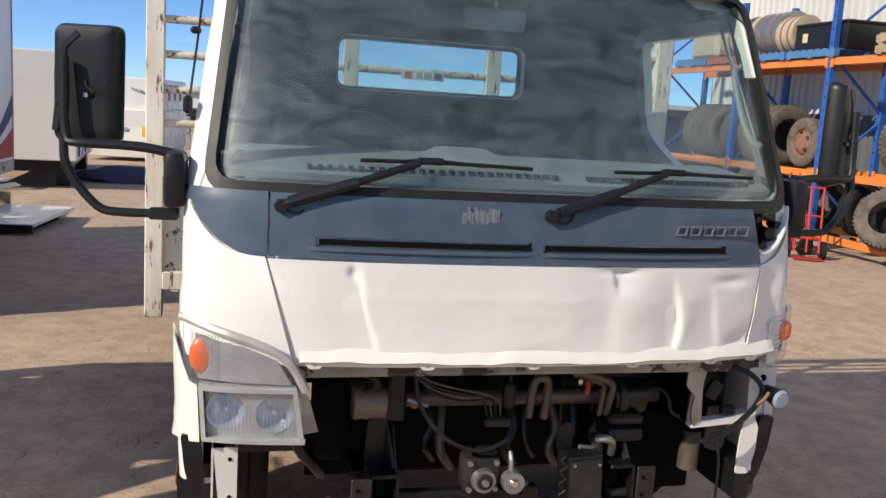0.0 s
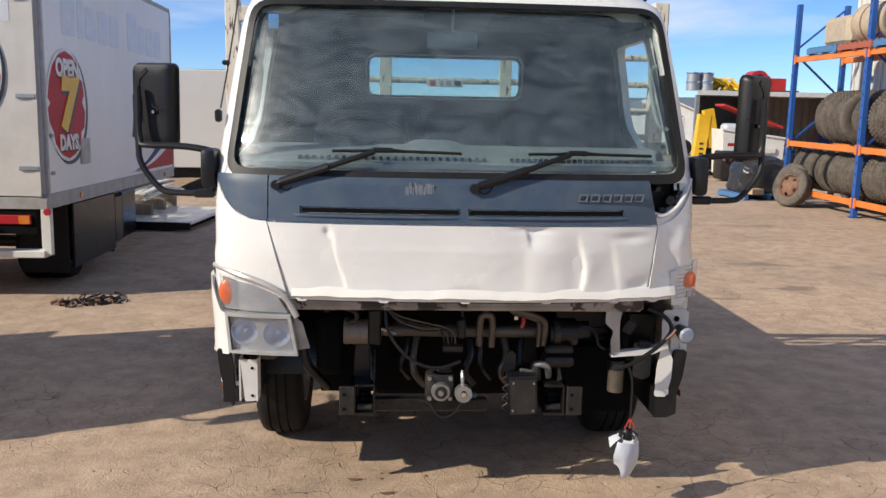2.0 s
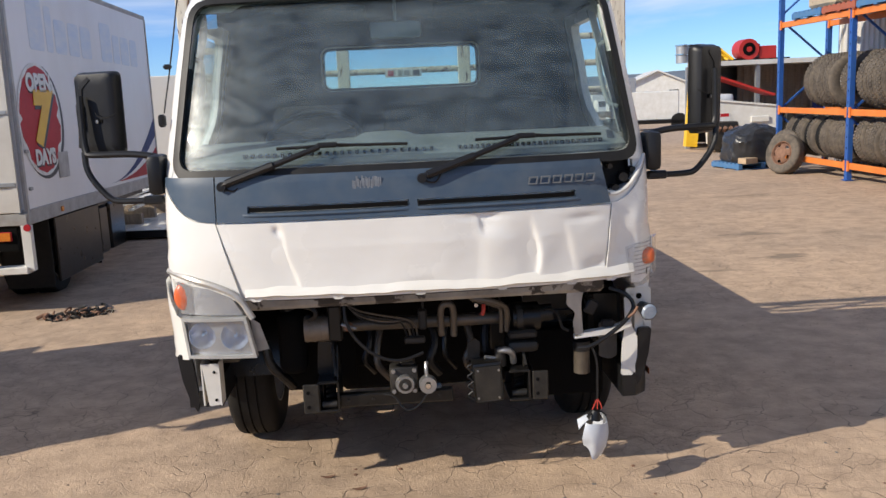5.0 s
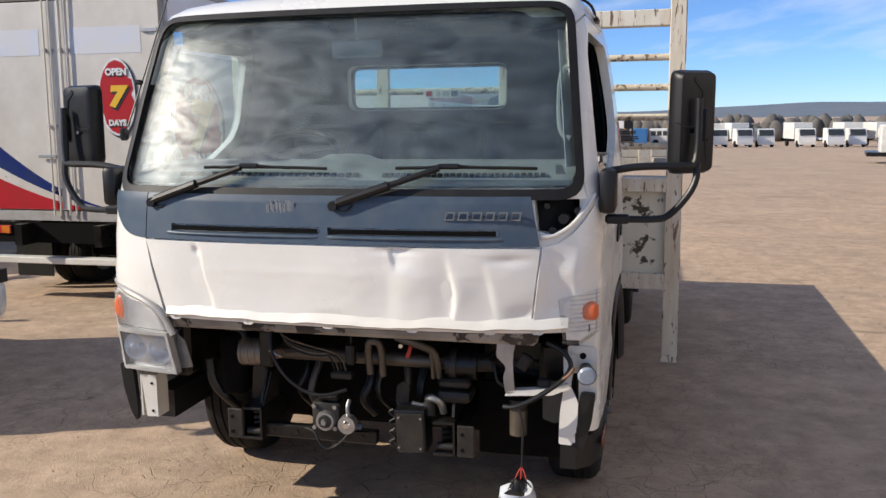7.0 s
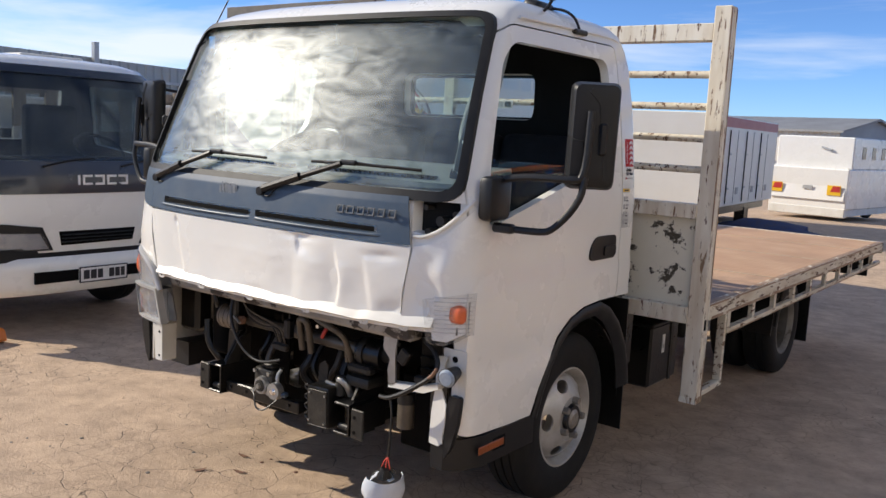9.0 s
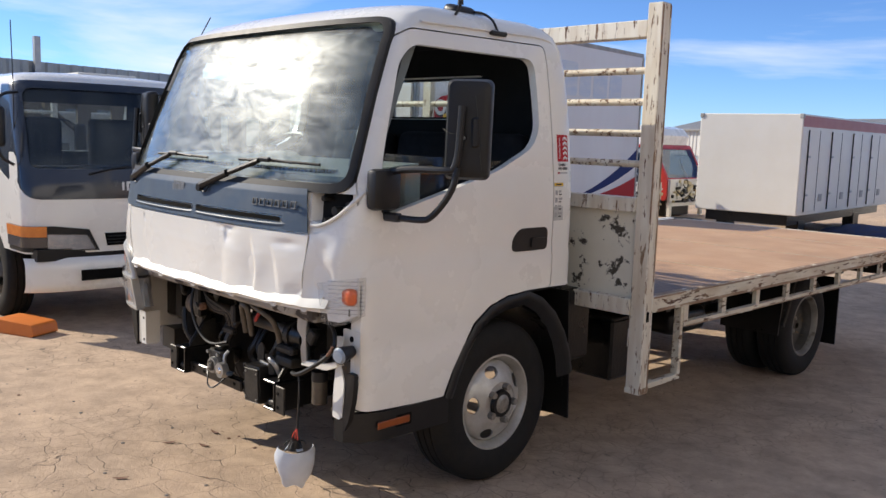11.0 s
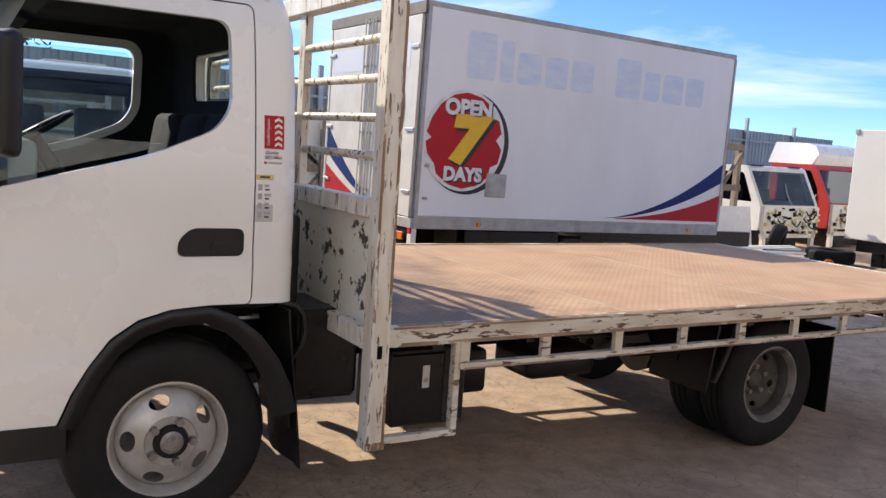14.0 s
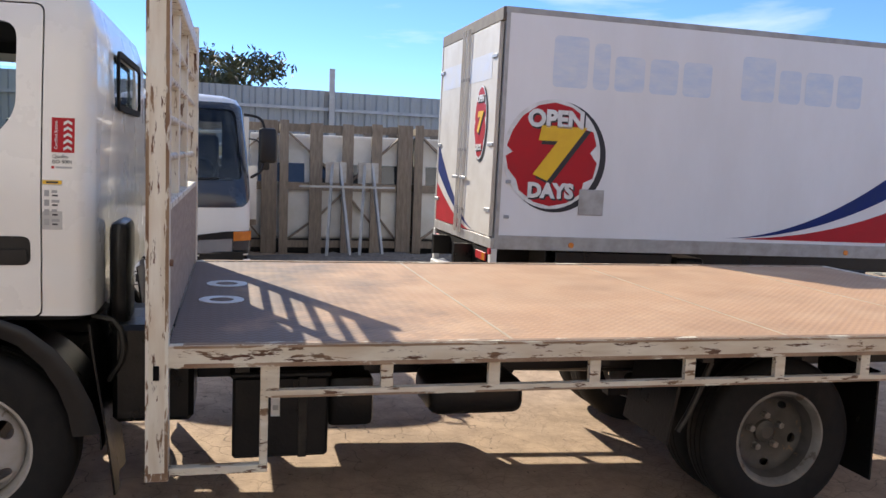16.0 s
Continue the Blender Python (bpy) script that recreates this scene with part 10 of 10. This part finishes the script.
def horse_van():
    gz = ground_z(-2.5, 25)
    t = thing("horse_van", pose(-2.95, 26.2, gz, 0, 0, -8), "large white horse van with red-yellow rear markers", "van")
    part("lower_body", one_span(-1.12, 1.12, 0.0, 3.6, 0.30, 1.45, 0.03), M["white"], t, "white body")
    part("upper_body", one_span(-1.10, 1.10, 0.25, 3.6, 1.45, 2.35, 0.03), M["white"], t, "white upper body")
    part("ramp", one_beam((0, -0.03, 0.55), (0, 0.10, 1.50), 2.1, 0.05, (0, -1, 0)), M["white"], t, "white rear ramp")
    for x in (-0.95, 0.72):
        p = part("rear_marker", one_span(x - 0.14, x + 0.24, -0.06, -0.045, 0.70, 0.98), M["yellow"], t, "yellow and red rear marker plate")
        part("marker_red", one_prism([(x - 0.05, 0.80), (x + 0.22, 0.80), (x + 0.22, 0.96), (x + 0.02, 0.96)], "y", -0.066, -0.058), M["red"], p)
    part("number_plate", one_span(-0.12, 0.16, -0.055, -0.04, 0.84, 0.94), M["grey_vinyl"], t, "plate with plain bars")
    part("rear_bumper", one_span(-1.1, 1.1, -0.02, 0.2, 0.08, 0.34, 0.02), M["white_old"], t)
    for y in (0.9, 1.7, 2.5):
        w = part("side_window", one_span(1.095, 1.11, y, y + 0.28, 1.75, 2.10), M["glass_dark2"], t, "small dark window")
    part("roof_grab", one_beam((0.2, 0.24, 2.05), (0.5, 0.20, 1.98), 0.05, 0.05), M["steel"], t)
    for x in (-1.0, 1.0):
        wheel(pose(x, 2.3, 0.372, 0, 0, 0 if x > 0 else 180), False, False, t)
    part("skirt", one_span(-1.08, 1.08, 0.1, 3.6, 0.12, 0.32), M["white_old"], t)


horse_van()


def blocks():
    r = random.Random(2)

    def block(x, y, z, sx, sy, sz, turn):
        b = thing("concrete_block", pose(x, y, ground_z(x, y) + z, 0, 0, turn), "large cast concrete block stacked in a yard wall", "block", "concrete blocks")
        part("block", one_box((0, 0, sz / 2), (sx, sy, sz - 0.015), None, 0.025), M["concrete"], b)
        part("lifting_eye", one_tube([(-0.06, 0, sz - 0.02), (-0.05, 0, sz + 0.03), (0.05, 0, sz + 0.03), (0.06, 0, sz - 0.02)], 0.014, 6, 1), M["cast"], b)
    for j in range(2):
        for x in (-2.25, -3.6, -5.0, -6.4):
            block(x + r.uniform(-0.03, 0.03), 38.6, j * 0.68, 1.32, 1.3, 0.68, r.uniform(-2, 2))
    for j in range(2):
        for x in (-0.85, 0.38):
            block(x + 0.15 * j, 40.0, j * 0.46, 1.22, 0.6, 0.46, r.uniform(-2, 2) + 3)
    block(1.30, 39.9, 0.0, 0.52, 0.9, 0.95, 4)
    for x in (2.3, 3.55):
        block(x, 41.0, 0.0, 1.2, 0.6, 0.46, 6)
    block(2.2, 41.0, 0.46, 1.2, 0.6, 0.46, 3)


blocks()


def warehouse():
    t = thing("warehouse", pose(-29.0, 82, ground_z(0, 82), 0, 0, -14), "long grey warehouse with ribbed pale wall", "building")
    h, rg = 4.9, 6.1
    part("wall", one_span(-18, 16, 0, 12, 0, h), M["grey_blue"], t, "grey cladding wall")
    bm = corrugated(bmesh.new(), (16, -0.06), (-18, -0.06), 2.2, h, 0.5, 0.06)
    part("ribbed_wall", thick(bm, 0.02), M["sheet"], t, "pale ribbed wall", smooth=0)
    part("roof", one_prism([(-0.6, h - 0.05), (6, rg), (12.6, h - 0.05), (12.6, h + 0.12), (6, rg + 0.2), (-0.6, h + 0.12)], "x", -18.5, 16.5), M["roof_grey"], t, "grey metal roof")
    part("gable", one_prism([(0, h), (12, h), (6, rg)], "x", 15.9, 16.02), M["grey_blue"], t)


M["roof_grey"] = mat("aged_metal_roof", (0.26, 0.26, 0.26), (0.20, 0.20, 0.20), 0.6, 0.2, scale=0.5)
warehouse()


def far_lot():
    r = random.Random(21)

    def lorry(x, y, ang, box_col, cab_col, ln=6.0, boxed=True):
        t = thing("distant_truck", pose(x, y, ground_z(x, y), 0, 0, ang), "white truck parked on the far lot", "truck", "distant trucks")
        part("cab", one_prism(rounded([(-1.0, 0.5), (0.7, 0.5), (0.7, 2.4), (-0.6, 2.4), (-0.95, 1.5)], 0.12), "x", -1.05, 1.05), cab_col, t, "truck cab")
        part("windscreen", one_beam((0, -1.0, 1.50), (0, -0.66, 2.25), 1.85, 0.04, (0, -1, 0)), M["glass_dark2"], t, "dark windscreen")
        part("bumper", one_span(-1.05, 1.05, -1.1, -0.9, 0.35, 0.75), cab_col, t)
        if boxed:
            part("box", one_span(-1.15, 1.15, 0.9, ln, 1.0, 3.1, 0.03), box_col, t, "box body")
        else:
            part("tray", one_span(-1.15, 1.15, 0.9, ln, 0.9, 1.1, 0.02), box_col, t)
        for yy in (-0.2, ln - 1.2):
            for x2 in (-0.95, 0.95):
                part("wheel", one_cyl((x2 - 0.12, yy, 0.45), (x2 + 0.12, yy, 0.45), 0.45, n=16), M["rubber"], t)
    for i, (x, box) in enumerate(((7.3, False), (9.4, True), (12.3, True), (15.2, False), (20.0, True), (23.0, False), (26.0, True), (30.0, True))):
        lorry(x, 118 + r.uniform(-2, 2), r.uniform(-6, 6) + 12, M["white_old"] if i % 3 else M["cream_white"], M["white"], 5.5, box)
    b = thing("distant_bus", pose(0.35, 140, ground_z(0, 140)), "pale bus parked on the far lot", "bus")
    part("bus_body", one_span(0, 4.9, 0, 2.4, 0.5, 2.7, 0.15), M["white_old"], b, "pale bus body")
    for i in range(5):
        part("bus_window", one_span(0.3 + i * 0.9, 1.0 + i * 0.9, -0.02, 0.02, 1.6, 2.3), M["glass_dark2"], b, "dark window")
    for x in (1.0, 3.9):
        part("bus_wheel", one_cyl((x, -0.03, 0.5), (x, 0.3, 0.5), 0.5), M["rubber"], b)
    c = thing("shipping_container", pose(-2.2, 138, ground_z(0, 138)), "blue ribbed steel shipping container", "container")
    part("container_body", one_span(0, 2.25, 0, 2.4, 0, 2.7, 0.05), M["cont_blue"], c, "blue ribbed steel")
    for i in range(8):
        part("rib", one_span(0.1 + i * 0.27, 0.2 + i * 0.27, -0.03, 0.0, 0.15, 2.55), M["cont_blue"], c)
    for x, y, w, h, col, lab in ((-9.9, 121, 4.2, 3.4, "white_old", "white container body standing on the far lot"), (-7.2, 126, 3.4, 3.7, "steel", "grey container standing on the far lot"), (-15.5, 119, 5.0, 3.0, "white_old", "white container body standing on the far lot"), (-22, 124, 6.0, 3.2, "concrete", "pale stacked goods on the far lot")):
        k = thing("distant_container", pose(x, y, ground_z(x, y)), lab, "container", "distant containers")
        part("container_body", one_span(-w / 2, w / 2, 0, 2.4, 0.1, h, 0.05), M[col], k)
        part("roof_edge", one_span(-w / 2 - 0.03, w / 2 + 0.03, -0.04, 2.44, h - 0.16, h + 0.03, 0.02), M["trim_grey"], k)
        part("door_gap", one_span(-0.04, 0.04, -0.03, 0.0, 0.2, h - 0.2), M["trim_dark"], k)
        for x2 in (-w / 2 + 0.2, w / 2 - 0.2):
            part("foot", one_span(x2 - 0.15, x2 + 0.15, 0.1, 2.3, 0.0, 0.1), M["chassis"], k)
    k = thing("steel_frame_stack", pose(-4.1, 117.5, ground_z(-4, 117)), "stack of dark steel trailer frames with a white box on top", "frame stack")
    for q in range(7):
        part("frame_beam", one_beam((-3.0 + r.uniform(-0.4, 0.4), 0.3 * (q % 3), 0.25 + 0.32 * q), (3.0 + r.uniform(-0.4, 0.4), 0.3 * (q % 3), 0.25 + 0.32 * q + r.uniform(-0.15, 0.15)), 0.3, 0.16), M["chassis"], k, "dark steel beam")
    for q in (-2.4, -0.8, 0.9, 2.5):
        part("frame_post", one_span(q - 0.12, q + 0.12, 0.0, 0.9, 0.0, 2.5), M["cast"], k)
    part("white_box", one_span(-1.4, 1.4, 0.0, 1.6, 2.5, 3.75, 0.04), M["white"], k, "white box on the frames")
    part("dark_box", one_span(1.45, 2.6, 0.0, 1.6, 2.5, 3.6, 0.04), M["chassis"], k)
    sc = thing("far_scrub", pose(0, 0, 0), "belt of dark scrub and sheds closing the far lot", "scrub", kind="stuff")
    bm = bmesh.new()
    for q in range(210):
        x, y = -95 + q * 0.95 + r.uniform(-0.4, 0.4), 172 + r.uniform(-4, 6)
        h = r.uniform(3.3, 5.3)
        c = bmesh.ops.create_icosphere(bm, subdivisions=2, radius=1.0)
        for v in c["verts"]:
            f = 1 + 0.35 * noise.noise(v.co * 1.9 + Vector((q, 0, 0)))
            v.co = Vector((x + v.co.x * 1.5 * f, y + v.co.y * 1.2 * f, ground_z(x, y) + h * 0.5 + v.co.z * h * 0.52 * f))
    part("scrub", bm, M["scrub"], sc, smooth=60)
    for x, y, s in ((-9.6, 150, 0.8), (4.6, 152, 0.66)):
        e = thing("distant_crane", pose(x, y, ground_z(x, y)), "orange excavator boom above the lot", "excavator", "distant cranes")
        part("boom", one_beam((0, 0, 3.2 * s), (4.5 * s, 0, 5.0 * s), 0.5, 0.8), M["yellow_far"], e, "orange boom")
        part("stick", one_beam((4.5 * s, 0, 5.0 * s), (7.5 * s, 0, 3.6 * s), 0.4, 0.6), M["yellow_far"], e)
        part("house", one_span(-1.5, 1.0, -1.2, 1.2, 0.9, 3.4, 0.1), M["yellow_far"], e)
        part("tracks", one_span(-1.8, 1.8, -1.3, 1.3, 0.0, 0.9, 0.2), M["chassis"], e)
    sh = thing("distant_shed", pose(21.4, 66, ground_z(21, 66), 0, 0, -12), "white gabled shed far off", "building")
    part("shed_wall", one_prism([(-3.2, 0), (3.2, 0), (3.2, 2.6), (0, 3.9), (-3.2, 2.6)], "y", 0, 12), M["white_old"], sh, "white shed wall")
    part("shed_roof", one_prism([(-3.4, 2.5), (0, 3.95), (3.4, 2.5), (3.4, 2.62), (0, 4.07), (-3.4, 2.62)], "y", -0.3, 12.3), M["white_old"], sh)
    part("shed_door", one_span(0.9, 1.6, -0.03, 0.0, 1.6, 2.5), M["glass_dark2"], sh)
    wv = thing("white_truck_body", pose(15.0, 46, ground_z(15, 46), 0, 0, -10), "white service truck body", "truck")
    part("box", one_span(-1.9, 1.4, 0, 2.2, 0.55, 2.1, 0.04), M["white_old"], wv, "white box")
    part("frame_top", one_span(-1.9, -0.9, 0.2, 2.0, 2.1, 2.9, 0.04), M["steel"], wv, "grey frame on top")
    part("cab", one_span(-2.4, -1.9, 0.1, 2.1, 0.5, 1.9, 0.06), M["white_old"], wv)
    part("deck", one_span(-3.0, 1.8, -0.2, 2.4, 0.35, 0.55), M["chassis"], wv)
    for x2 in (-1.6, 1.4):
        part("wheel", one_cyl((x2, -0.2, 0.45), (x2, 0.1, 0.45), 0.45), M["rubber"], wv)
    # low hills on the horizon
    bm = bmesh.new()

    def hill(u, v):
        a = radians(-70 + 140 * u)
        d = 1700 + 300 * v
        return Vector((math.sin(a) * d, math.cos(a) * d, -6 + v * (26 + 14 * noise.noise((u * 9, 0.3, 0)) + 6 * noise.noise((u * 31, 2.3, 0)))))
    surface(bm, hill, steps(0, 1, 120), [0, 0.5, 1])
    tagged(part("backdrop_hills", bm, M["hill"], smooth=60), "low blue-grey hills on the horizon", "hills", kind="structure")


M["cont_blue"] = mat("container_blue", (0.06, 0.22, 0.48), (0.05, 0.18, 0.40), 0.5, scale=1)
M["scrub"] = mat("dull_far_scrub", (0.10, 0.095, 0.085), (0.17, 0.15, 0.13), 0.95, scale=0.35)
M["yellow_far"] = mat("orange_machine_paint", (0.72, 0.33, 0.04), (0.6, 0.27, 0.03), 0.5, scale=1)
far_lot()
